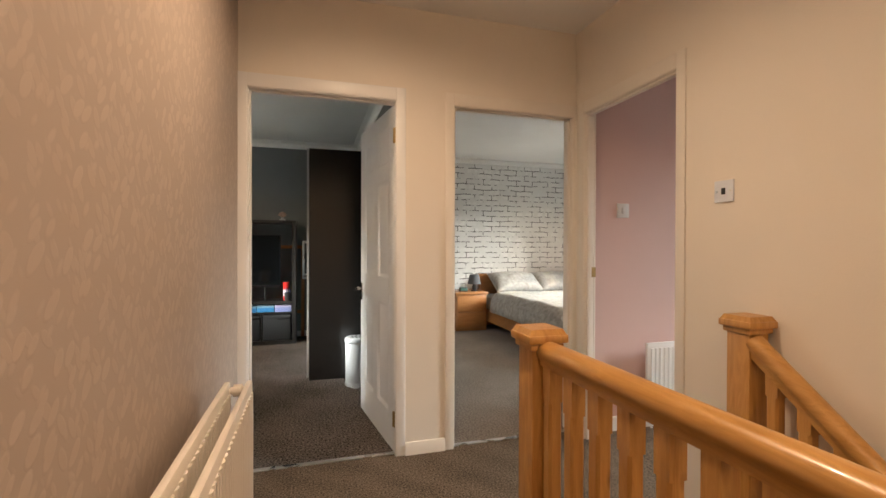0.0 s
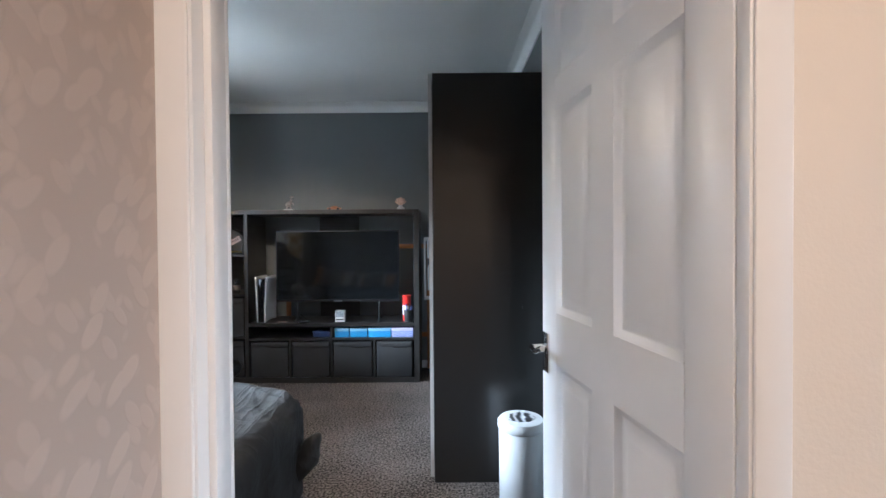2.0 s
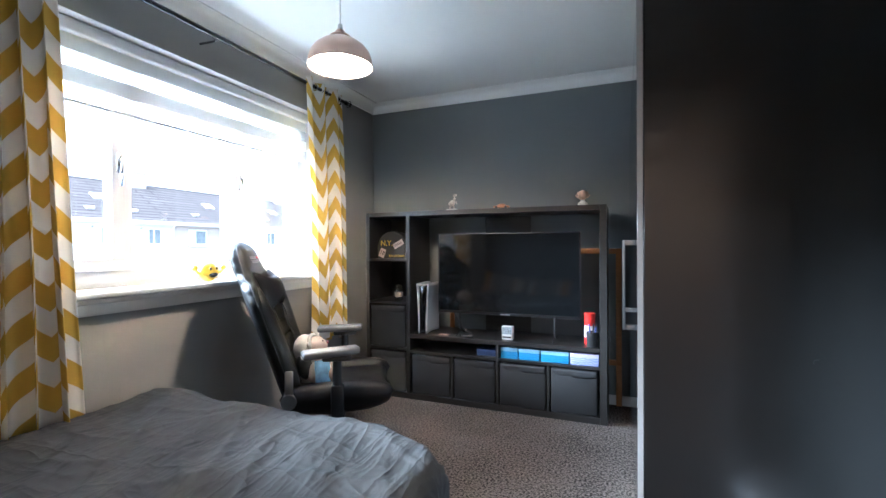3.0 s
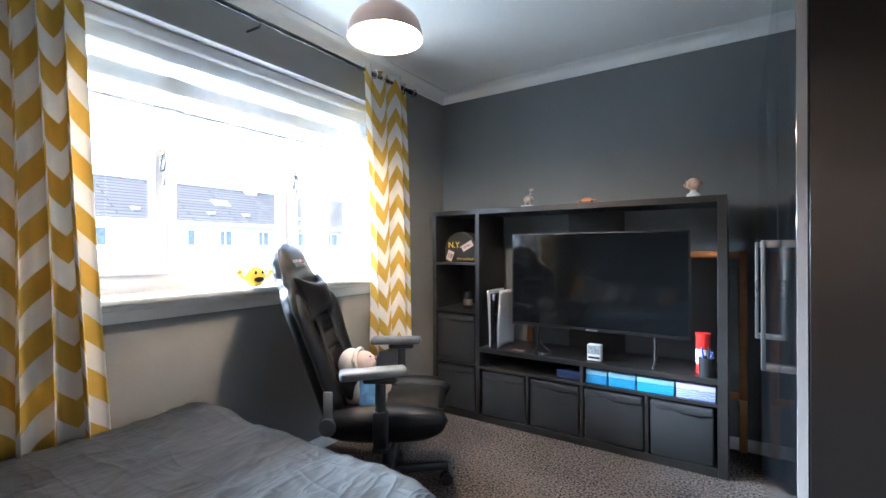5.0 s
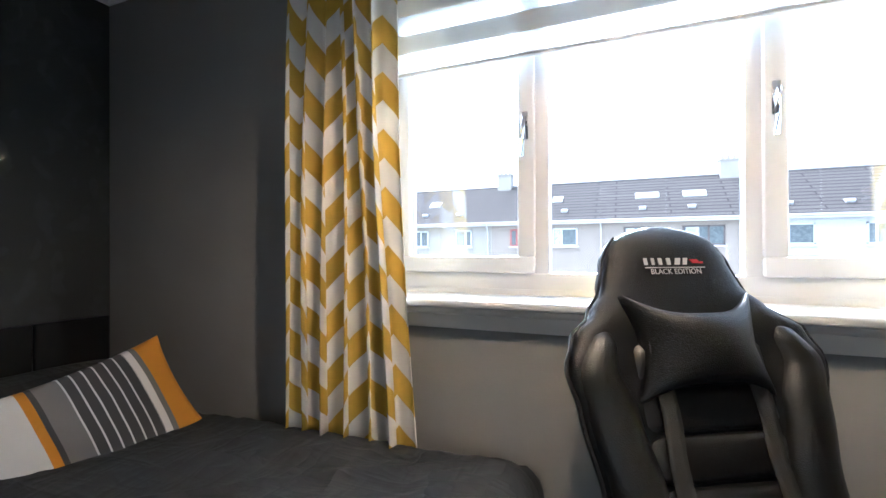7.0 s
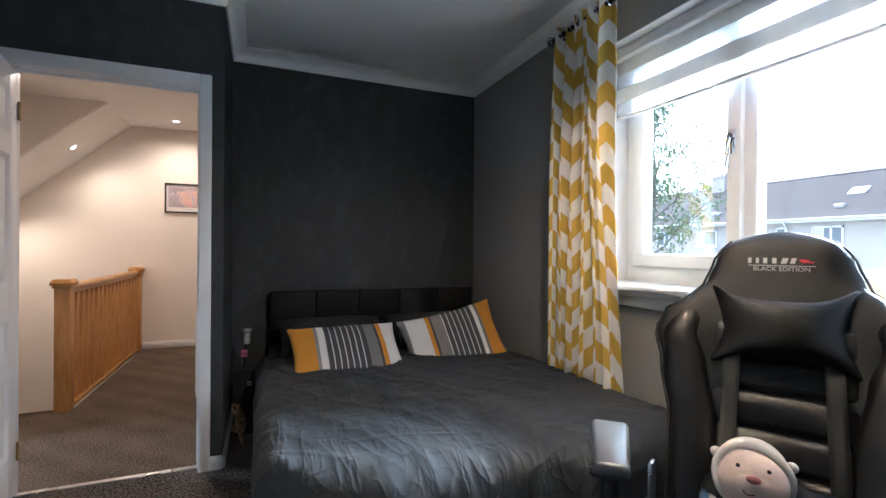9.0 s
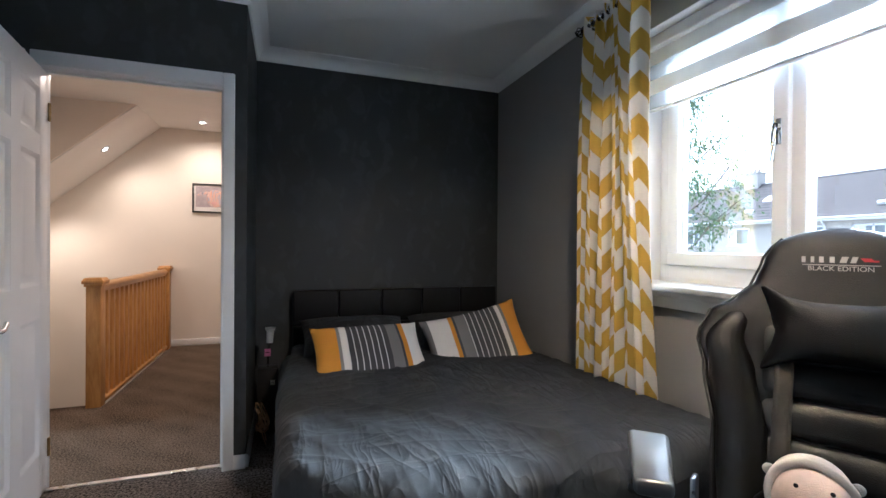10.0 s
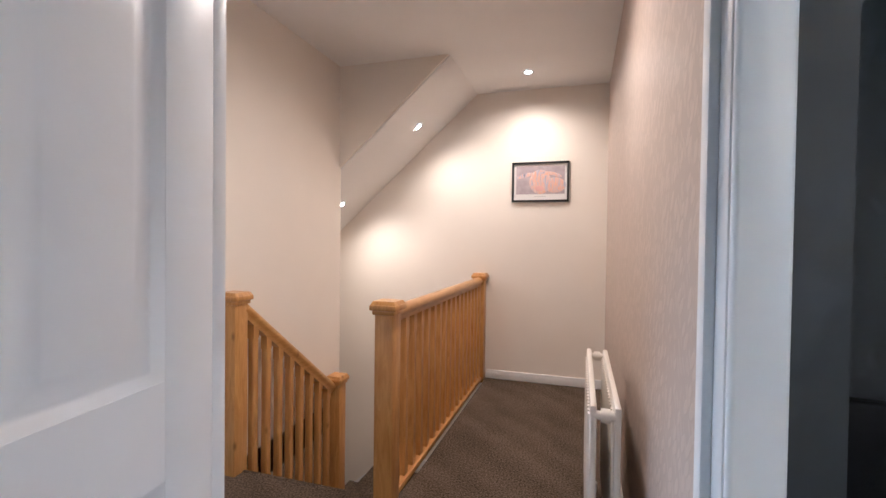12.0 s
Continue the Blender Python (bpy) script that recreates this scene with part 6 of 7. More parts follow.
# ---- things on the sill and the shelves ----
M_YEL = mat("yellow_vinyl", (0.78, 0.52, 0.03), 0.4, var=0.05)
sm = thing("smiley_toy", (-2.245, 4.34, 1.0), "round yellow toy with waving arms and an open mouth", "toy")
sm.scale = (1.2, 1.2, 1.2)
bm = bmx()
ball(bm, (0, 0, 0.045), 0.046, (0.85, 1.05, 0.95))
part("body", bm, M_YEL, sm)
for s in (-1, 1):
    bm = bmx()
    tube(bm, [(0, s * 0.04, 0.04), (0.005, s * 0.06, 0.045), (0.008, s * 0.072, 0.06)], 0.007)
    ball(bm, (0.008, s * 0.074, 0.066), 0.013)
    part("arm", bm, M_YEL, sm)
    bm = bmx()
    ball(bm, (0.034, s * 0.016, 0.062), 0.007, (0.6, 0.8, 1.2))
    part("eye", bm, M_EYE, sm)
bm = bmx()
ball(bm, (0.033, 0, 0.034), 0.022, (0.45, 1.05, 0.55))
part("mouth", bm, M_EYE, sm)

ps = thing("games_console", (-1.585, 5.765, 0.508), "white upright games console with a black spine", "console")
bm = bmx()
for s in (-1, 1):
    def fin(u, v):
        return (s * (0.030 + 0.018 * v ** 2 + 0.004 * (2 * u - 1) ** 2), -0.05 + 0.26 * u, 0.39 * v + 0.006 * math.sin(3 * u))
    bm = bmx()
    sheet(bm, fin, 10, 14)
    fo = part("side_shell", bm, M_WHITEP, ps, "curved white side shell", smooth=60)
    so = fo.modifiers.new("thickness", "SOLIDIFY")
    so.thickness = 0.006
bm = bmx()
box(bm, -0.03, 0.03, -0.042, 0.20, 0.0, 0.372, 0.006)
part("spine", bm, M_SCREEN, ps, "glossy black spine")
bm = bmx()
box(bm, 0.024, 0.030, -0.055, -0.050, 0.05, 0.17, 0.001)
part("disc_slot", bm, M_PLASTIC, ps)

bag = thing("printed_bag", (-1.868, 5.80, 1.093), "round black printed bag with luggage labels", "bag")
bm = bmx()
M_BAG = mat("black_printed_canvas", (0.022, 0.022, 0.020), 0.55, var=0.1)
ol = []
for i in range(28):
    a = math.pi * i / 27
    ol.append((0.135 * math.cos(a), 0.085 + 0.135 * math.sin(a)))
ol += [(-0.125, 0.0), (0.125, 0.0)]
prism(bm, ol, -0.06, 0.07, "y")
bmesh.ops.bevel(bm, geom=[e for e in bm.edges if abs(e.verts[0].co.y - e.verts[1].co.y) < 1e-5], offset=0.008, segments=2, affect="EDGES")
part("body", bm, M_BAG, bag)
M_YLET = mat("yellow_print", (0.72, 0.50, 0.03), 0.5)
M_LABEL = mat("pale_label", (0.52, 0.42, 0.40), 0.6)
front = Matrix.Rotation(radians(90), 4, "X")
lettering("lettering", "N.Y.", 0.062, M_YLET, bag, Matrix.Translation((-0.045, -0.0612, 0.125)) @ front, "yellow lettering")
lettering("lettering", "5TH AVENUE", 0.024, M_YLET, bag, Matrix.Translation((0.045, -0.0612, 0.022)) @ front, "yellow lettering")
for x, z, w, h, a, tx, sz in ((0.062, 0.118, 0.095, 0.044, 28, "WALL", 0.026), (-0.085, 0.048, 0.052, 0.072, -22, "18", 0.045)):
    bm = bmx()
    box(bm, -w / 2, w / 2, -0.0625, -0.0605, -h / 2, h / 2, 0.0005)
    lb = part("label_patch", bm, M_LABEL, bag, "pale luggage label")
    lb.matrix_basis = Matrix.Translation((x, 0, z)) @ Matrix.Rotation(radians(-a), 4, "Y")
    lettering("lettering", tx, sz, M_EYE, lb, Matrix.Translation((0, -0.0630, 0)) @ front)

jar = thing("jar", (-1.815, 5.76, 0.756), "small clear plastic jar with a screw lid", "jar")
bm = bmx()
lathe(bm, [(0.030, 0.0), (0.033, 0.006), (0.033, 0.085), (0.026, 0.098), (0.026, 0.105), (0.0, 0.105)], 28)
part("body", bm, M_JAR, jar)
bm = bmx()
lathe(bm, [(0.028, 0.104), (0.029, 0.125), (0.0, 0.126)], 28)
part("lid", bm, M_JAR, jar, "clear screw lid")
bm = bmx()
lathe(bm, [(0.0335, 0.03), (0.0335, 0.07)], 28, caps=False)
part("label", bm, mat("dim_jar_label", (0.16, 0.13, 0.11), 0.5, var=0.3, scale=60), jar)

M_POT = mat("worn_silver_pottery", (0.42, 0.38, 0.34), 0.4, 0.4, var=0.4, scale=60)
o1 = thing("figurine", (-1.345, 5.745, 1.465), "small silver horse-like figurine on a plinth", "ornament")
bm = bmx()
box(bm, -0.038, 0.038, -0.025, 0.025, 0, 0.012, 0.003)
part("plinth", bm, M_WHITEP, o1)
bm = bmx()
ball(bm, (0, 0, 0.055), 0.024, (1.25, 0.7, 0.9), m=Matrix.Rotation(-0.6, 4, "Y"))
tube(bm, [(0.015, 0, 0.07), (0.022, 0, 0.09), (0.018, 0, 0.112)], 0.010)
ball(bm, (0.026, 0, 0.116), 0.012, (1.4, 0.8, 0.8))
for x in (-0.02, 0.018):
    tube(bm, [(x, 0.006, 0.012), (x * 0.8, 0.004, 0.03), (x * 0.6, 0, 0.05)], 0.005)
tube(bm, [(0.01, 0, 0.06), (0.035, 0, 0.065), (0.04, 0, 0.048)], 0.005)
part("figure", bm, M_POT, o1)
o2 = thing("model_car", (-0.955, 5.745, 1.465), "small orange-brown model car", "model car")
bm = bmx()
box(bm, -0.058, 0.058, -0.022, 0.022, 0.008, 0.022, 0.006)
ball(bm, (0.0, 0, 0.022), 0.034, (1.0, 0.6, 0.45))
part("body", bm, mat("orange_model_paint", (0.45, 0.17, 0.06), 0.35, var=0.2), o2)
for x in (-0.035, 0.036):
    for y in (-0.02, 0.02):
        bm = bmx()
        rod(bm, (x, y - 0.004, 0.010), (x, y + 0.004, 0.010), 0.010)
        part("wheel", bm, M_PLASTIC, o2)
o3 = thing("trophy", (-0.385, 5.745, 1.465), "small pale round-headed trophy", "ornament")
bm = bmx()
lathe(bm, [(0.034, 0.0), (0.032, 0.018), (0.016, 0.028), (0.014, 0.04), (0.0, 0.042)], 24)
part("base", bm, M_WHITEP, o3)
bm = bmx()
ball(bm, (0, 0, 0.072), 0.034, (1.0, 0.9, 1.0))
for s in (-1, 1):
    tube(bm, [(s * 0.028, 0, 0.055), (s * 0.045, 0, 0.07), (s * 0.030, 0, 0.095)], 0.006)
part("head", bm, mat("tan_leather_ball", (0.45, 0.30, 0.22), 0.6, var=0.3, scale=50), o3)

def zig(name, c1, c2):
    m = mat(name, c1, 0.45)
    tc = node(m, "ShaderNodeTexCoord")
    n = node(m, "ShaderNodeTexWave", Scale=28.0, Distortion=9.0, Detail=1.0)
    n.bands_direction = "Z"
    link(m, tc.outputs["Object"], n.inputs["Vector"])
    r = m.node_tree.nodes.new("ShaderNodeValToRGB")
    r.color_ramp.elements[0].color, r.color_ramp.elements[1].color = (*c1, 1), (*c2, 1)
    r.color_ramp.elements[0].position, r.color_ramp.elements[1].position = 0.55, 0.8
    link(m, n.outputs["Fac"], r.inputs["Fac"])
    link(m, r.outputs["Color"], bsdf(m).inputs["Base Color"])
    return m
M_ZB, M_ZL = zig("blue_squiggle_card", (0.03, 0.22, 0.52), (0.07, 0.34, 0.66)), zig("lilac_stripe_card", (0.16, 0.20, 0.46), (0.36, 0.39, 0.60))
M_LID_B, M_LID_L = mat("pale_blue_card", (0.26, 0.47, 0.62), 0.45, var=0.06), mat("pale_lilac_card", (0.44, 0.42, 0.60), 0.45, var=0.06)
for x0, x1, lil in ((-0.955, -0.830, False), (-0.823, -0.674, False), (-0.667, -0.476, False), (-0.468, -0.282, True)):
    b = thing("gift_box", ((x0 + x1) / 2, 5.70, 0.38), "lilac striped card box with a lid" if lil else "blue patterned card box with a pale lid", "box", "card boxes on the shelf")
    w = (x1 - x0) / 2
    bm = bmx()
    box(bm, -w + 0.002, w - 0.002, 0.002, 0.25, 0, 0.062, 0.001)
    part("body", bm, M_ZL if lil else M_ZB, b)
    bm = bmx()
    box(bm, -w, w, 0.0, 0.252, 0.052, 0.080, 0.002)
    part("lid", bm, M_LID_L if lil else M_LID_B, b)
b = thing("storage_tin", (-1.07, 5.72, 0.38), "flat dark blue box", "box")
bm = bmx()
box(bm, -0.072, 0.072, 0, 0.16, 0, 0.045, 0.004)
part("body", bm, mat("navy_card", (0.02, 0.035, 0.09), 0.4), b)
bm = bmx()
box(bm, -0.073, 0.073, -0.001, 0.161, 0.030, 0.047, 0.003)
part("lid", bm, mat("navy_lid", (0.03, 0.05, 0.12), 0.4), b)
tin = thing("red_tin", (-0.345, 5.80, 0.508), "red and white cylindrical crisp tube", "tube")
bm = bmx()
lathe(bm, [(0.034, 0.0), (0.035, 0.004), (0.035, 0.205), (0.0, 0.206)], 32)
part("tube", bm, mat("red_print", (0.55, 0.02, 0.015), 0.3, var=0.08), tin)
bm = bmx()
lathe(bm, [(0.037, 0.205), (0.037, 0.216), (0.0, 0.217)], 32)
part("cap", bm, mat("red_plastic", (0.6, 0.03, 0.02), 0.3), tin)
bm = bmx()
lathe(bm, [(0.0356, 0.05), (0.0356, 0.13)], 32, caps=False)
part("label", bm, mat("pale_blue_print", (0.55, 0.52, 0.58), 0.4, var=0.5, scale=60), tin)
pen = thing("pen_pot", (-0.325, 5.725, 0.508), "black mesh pen pot with pens", "pen pot")
bm = bmx()
lathe(bm, [(0.036, 0.0), (0.037, 0.002), (0.038, 0.10), (0.036, 0.10), (0.035, 0.004), (0.0, 0.004)], 28)
part("pot", bm, M_PLASTIC, pen)
for i, c in enumerate(((0.05, 0.08, 0.3), (0.02, 0.02, 0.02), (0.45, 0.45, 0.5), (0.03, 0.06, 0.25), (0.02, 0.02, 0.03))):
    a = i * 1.3
    bm = bmx()
    rod(bm, (0.008 * math.cos(a), 0.008 * math.sin(a), 0.006), (0.026 * math.cos(a), 0.026 * math.sin(a), 0.135 + 0.006 * i), 0.0045, n=8)
    part("pen", bm, mat("pen_barrel", c, 0.35), pen)
mini = thing("photo_cube", (-0.915, 5.735, 0.508), "small white collectable box with a picture window", "box")
bm = bmx()
box(bm, -0.040, 0.040, 0, 0.05, 0, 0.095, 0.002)
part("box", bm, M_WHITEP, mini)
bm = bmx()
box(bm, -0.036, 0.036, -0.0015, 0.001, 0.040, 0.091)
part("picture_panel", bm, mat("multicolour_print", (0.22, 0.25, 0.28), 0.35, var=0.8, scale=70), mini)
bm = bmx()
box(bm, -0.034, 0.034, -0.0015, 0.001, 0.012, 0.024)
part("text_bar", bm, M_EYE, mini)
cr2 = thing("controller", (-1.22, 5.73, 0.508), "small black charging puck on the shelf", "charger")
bm = bmx()
lathe(bm, [(0.045, 0.0), (0.047, 0.006), (0.042, 0.018), (0.0, 0.02)], 28)
part("puck", bm, M_PLASTIC, cr2)
bm = bmx()
tube(bm, [(0.03, 0.03, 0.01), (-0.02, 0.06, 0.03), (-0.09, 0.07, 0.09), (-0.14, 0.10, 0.16)], 0.003, 6)
part("cable", bm, M_PLASTIC, cr2)
card = thing("card", (-1.41, 5.74, 0.508), "small red and white card lying on the shelf", "card")
bm = bmx()
box(bm, -0.04, 0.04, -0.025, 0.025, 0.0005, 0.003)
part("sheet", bm, mat("card_print", (0.5, 0.35, 0.3), 0.4, var=0.6, scale=50), card)

# ---- wall sockets, bedside clutter ----
def socket(place, turn, label):
    s = thing("wall_socket", place, label, "socket", turn=turn)
    bm = bmx()
    box(bm, -0.073, 0.073, -0.010, 0, -0.043, 0.043, 0.004)
    part("plate", bm, M_WHITEP, s)
    for x in (-0.036, 0.036):
        bm = bmx()
        box(bm, x - 0.006, x + 0.006, -0.015, -0.008, 0.018, 0.032, 0.001)
        part("switch", bm, M_WHITEP, s)
    return s
s1 = socket((-2.268, 5.20, 0.315), 90, "white double socket below the window with a plug")
bm = bmx()
box(bm, 0.012, 0.06, -0.045, -0.008, -0.025, 0.02, 0.006)
pl = part("plug", bm, M_WHITEP, s1, "white plug")
bm = bmx()
tube(bm, [(0.036, -0.04, -0.02), (0.04, -0.06, -0.08), (0.05, -0.05, -0.2), (0.1, -0.03, -0.29)], 0.0035, 6)
part("flex", bm, M_PLASTIC, pl)
bl2 = thing("bedside_lamp", (-0.552, 2.17, 0.0), "small chrome spotlight lamp on a slim stand beside the bed", "lamp")
bm = bmx()
box(bm, -0.06, 0.06, -0.05, 0.05, 0.0, 0.40, 0.004)
part("stand", bm, M_BLACKWOOD, bl2, "dark bedside stand")
bm = bmx()
tube(bm, [(0.0, 0.0, 0.40), (0.0, 0.005, 0.48), (-0.01, 0.01, 0.56)], 0.005)
part("stem", bm, M_CHROME, bl2)
bm = bmx()
rod(bm, (-0.01, 0.01, 0.555), (-0.014, 0.014, 0.625), 0.019, 0.022)
lathe(bm, [(0.026, 0.0), (0.032, 0.018), (0.0, 0.02)], 24, Matrix.Translation((-0.014, 0.014, 0.63)))
part("lamp_head", bm, mat("satin_chrome", (0.8, 0.8, 0.8), 0.38, 0.6, var=0.05), bl2, "chrome lamp head")
for x, z, w, h, c in ((0.0, 0.48, 0.035, 0.045, (0.45, 0.12, 0.25)), (-0.03, 0.30, 0.026, 0.030, (0.7, 0.65, 0.55))):
    tg = thing("paper_tag", (-0.552 + x, 2.223, z), "small paper tag on the bedside stand", "tag", "paper tags")
    bm = bmx()
    box(bm, -w / 2, w / 2, -0.001, 0.002, 0.0, h)
    part("paper", bm, mat("tag_paper", c, 0.6, var=0.3, scale=60), tg)
    bm = bmx()
    box(bm, -w * 0.35, w * 0.35, 0.002, 0.003, h * 0.45, h * 0.55)
    part("print_bar", bm, M_EYE, tg)
M_CABLE = mat("tan_cable", (0.50, 0.31, 0.17), 0.5)
for place, seed, loops, label in (((-0.540, 2.33, 0.0), 4, 3, "tangle of pale brown cable on the floor by the bed"), ((-2.165, 5.60, 0.0), 9, 2, "loose pale brown cable on the floor beside the shelving unit")):
    wr = thing("coiled_cable", place, label, "cable")
    rnd = random.Random(seed)
    for k in range(loops):
        bm = bmx()
        pts = []
        r0 = rnd.uniform(0.05, 0.075)
        for i in range(46):
            a = i * 0.42 + k
            r = r0 + 0.012 * math.sin(i * 0.7 + k)
            pts.append((0.4 * r * math.cos(a) + 0.01 * k, r * math.sin(a), 0.02 + 0.16 * abs(math.sin(i * 0.11 + k)) + 0.05 * math.cos(a)))
        tube(bm, pts, 0.0035, 6)
        part("loop", bm, M_CABLE, wr)

# ---- second bedroom ----
b2 = thing("double_bed", (3.12, 5.05, 0), "oak-veneer double bed with grey patterned bedding", "bed")
bm = bmx()
box(bm, -0.80, 0.80, 1.18, 1.24, 0.0, 0.76, 0.006)
part("headboard", bm, M_OAK, b2)
for x0, x1 in ((-0.80, -0.765), (0.765, 0.80)):
    bm = bmx()
    box(bm, x0, x1, -1.10, 1.18, 0.11, 0.28, 0.004)
    part("side_rail", bm, M_OAK, b2)
bm = bmx()
box(bm, -0.80, 0.80, -1.14, -1.10, 0.10, 0.28, 0.005)
part("footboard", bm, M_OAK, b2)
for x in (-0.77, 0.77):
    bm = bmx()
    box(bm, x - 0.05, x + 0.05, -1.145, -1.05, 0.0, 0.285, 0.005)
    part("leg", bm, M_OAK, b2)
bm = bmx()
box(bm, -0.76, 0.76, -1.09, 1.17, 0.24, 0.47, 0.05, seg=4)
part("mattress", bm, M_PALE, b2)
M_BED2 = mat("grey_patterned_cotton", (0.36, 0.34, 0.315), 0.9, var=0.24, scale=22, bump=0.2, bscale=400)
bm = bmx()
def quilt2(u, v):
    x, y = (2 * u - 1), 2 * v - 1
    X, Y = x * 0.84, -1.12 + 1.80 * v
    z = 0.535
    if abs(x) > 0.88:
        t = (abs(x) - 0.88) / 0.12
        X, z = math.copysign(0.74 + 0.10 * min(1, t * 2), x), z - 0.27 * t
    if v < 0.06:
        z -= 0.14 * (1 - v / 0.06) ** 1.5
        Y -= 0.02
    p = Vector((X * 3, Y * 3, 2))
    z += 0.018 * noise.noise(p) + 0.010 * (1 - abs(noise.noise(p * 2))) ** 4
    if x < -0.8 and v < 0.15:
        z -= 0.14 * (1 - v / 0.15)
    return (X, Y, z)
sheet(bm, quilt2, 60, 60)
q2 = solo("duvet", bm, M_BED2, "rumpled grey patterned duvet", "duvet", place=(3.12, 5.05, 0), smooth=80)
so = q2.modifiers.new("thickness", "SOLIDIFY")
so.thickness = 0.03
for x, sd in ((2.78, 11), (3.46, 12)):
    cushion("pillow", (x, 5.99, 0.645), lean(180, -30), 0.74, 0.48, 0.22, M_BED2, "grey patterned pillow leaning on the headboard", "grey pillows", sd)


def bedside(x, y):
    t = thing("bedside_table", (x, y, 0), "oak-veneer two-drawer bedside table", "bedside table", "bedside tables")
    bm = bmx()
    box(bm, -0.22, 0.22, 0.0, 0.40, 0.0, 0.50, 0.004)
    part("carcass", bm, M_OAK, t)
    bm = bmx()
    box(bm, -0.24, 0.24, -0.02, 0.41, 0.50, 0.53, 0.004)
    part("top", bm, M_OAK, t)
    for z in (0.04, 0.27):
        bm = bmx()
        box(bm, -0.212, 0.212, -0.018, 0.0, z, z + 0.215, 0.004)
        part("drawer_front", bm, M_OAK, t)
    return t
bedside(2.07, 5.88)
bedside(4.20, 5.88)
def table_lamp(x, y, z, col, label):
    t = thing("table_lamp", (x, y, z), label, "table lamp")
    bm = bmx()
    lathe(bm, [(0.05, 0), (0.05, 0.01), (0.028, 0.02), (0.034, 0.06), (0.018, 0.10), (0.0, 0.10)], 24)
    part("base", bm, M_PLASTIC, t)
    bm = bmx()
    lathe(bm, [(0.095, 0.10), (0.065, 0.235), (0.062, 0.235), (0.092, 0.10)], 28, caps=False)
    part("shade", bm, mat("lamp_shade_cloth", col, 0.8), t)
table_lamp(2.17, 6.05, 0.53, (0.10, 0.10, 0.105), "small table lamp with a dark grey shade")
clk = thing("alarm_clock", (2.00, 6.00, 0.53), "small dark alarm clock", "clock")
bm = bmx()
box(bm, -0.06, 0.06, 0, 0.05, 0, 0.06, 0.012)
part("body", bm, M_PLASTIC, clk)
bm = bmx()
box(bm, -0.045, 0.045, -0.002, 0.001, 0.012, 0.048, 0.001)
part("face", bm, mat("clock_face", (0.08, 0.16, 0.14), 0.2), clk)
mug = thing("mug", (4.10, 5.98, 0.53), "white mug on the bedside table", "mug")
bm = bmx()
lathe(bm, [(0.036, 0), (0.04, 0.004), (0.04, 0.095), (0.037, 0.095), (0.036, 0.01), (0.0, 0.01)], 28)
part("cup", bm, M_WHITEP, mug)
bm = bmx()
tube(bm, [(-0.038, 0, 0.075), (-0.062, 0, 0.07), (-0.066, 0, 0.045), (-0.05, 0, 0.025), (-0.038, 0, 0.022)], 0.005)
part("handle", bm, M_WHITEP, mug)
wb = thing("wardrobe", (2.65, 2.68, 0), "dark brown wardrobe beside the bedroom door", "wardrobe")
M_BROWN = wood("dark_walnut_veneer", (0.028, 0.016, 0.010), (0.05, 0.03, 0.02), 0.4, axis=(1, 1, 0.1), knots=False)
bm = bmx()
box(bm, -0.44, 0.44, -0.05, 0.38, 0, 2.05, 0.003)
part("carcass", bm, M_BROWN, wb)
for x0, x1 in ((-0.438, -0.002), (0.002, 0.438)):
    bm = bmx()
    box(bm, x0, x1, 0.382, 0.40, 0.06, 2.03, 0.002)
    part("door", bm, M_BROWN, wb)
lm = thing("leaning_mirror", (1.735, 3.115, 0), "tall black-framed mirror leaning sideways on the wardrobe", "mirror")
lm.matrix_basis = pose(1.735, 3.115, 0.0, 0, 13.2, 0)
bm = bmx()
box(bm, 0.0, 0.46, -0.012, 0.012, 0.0, 1.72, 0.004)
part("back_board", bm, M_PLASTIC, lm, "black back board")
for b in ((0.0, 0.03, 0.012, 0.02, 0.0, 1.72), (0.43, 0.46, 0.012, 0.02, 0.0, 1.72), (0.03, 0.43, 0.012, 0.02, 1.69, 1.72), (0.03, 0.43, 0.012, 0.02, 0.0, 0.03)):
    bm = bmx()
    box(bm, *b, 0.002)
    part("frame_bar", bm, M_PLASTIC, lm)
bm = bmx()
box(bm, 0.03, 0.43, 0.0125, 0.014, 0.03, 1.69)
part("mirror_glass", bm, M_CHROME, lm)
M_DRAPE = mat("grey_drape", (0.20, 0.20, 0.20), 0.9, var=0.1)
for y0, y1 in ((5.05, 5.45), (3.35, 3.7)):
    cu = thing("curtain", (4.40, (y0 + y1) / 2, 0), "plain grey curtain beside the second window", "curtain", "grey curtains")
    bm = bmx()
    sheet(bm, lambda u, v: (0.035 * math.sin(u * 31) + 0.01 * math.sin(9 * u + 3 * v), (u - 0.5) * (y1 - y0), 0.12 + 2.06 * v), 70, 20)
    c = part("cloth", bm, M_DRAPE, cu, smooth=80)
    so = c.modifiers.new("thickness", "SOLIDIFY")
    so.thickness = 0.003
r2 = thing("curtain_rod", (4.40, 4.4, 2.19), "dark curtain pole of the second bedroom", "curtain pole")
bm = bmx()
rod(bm, (0, -1.1, 0), (0, 1.1, 0), 0.012)
part("pole", bm, M_ROD, r2)
for y in (-1.12, 1.12):
    bm = bmx()
    ball(bm, (0, y, 0), 0.022)
    part("finial", bm, M_ROD, r2)
    bm = bmx()
    tube(bm, [(0, y * 0.9, 0), (0.04, y * 0.9, -0.02), (0.08, y * 0.9, -0.02)], 0.006)
    part("bracket", bm, M_ROD, r2)
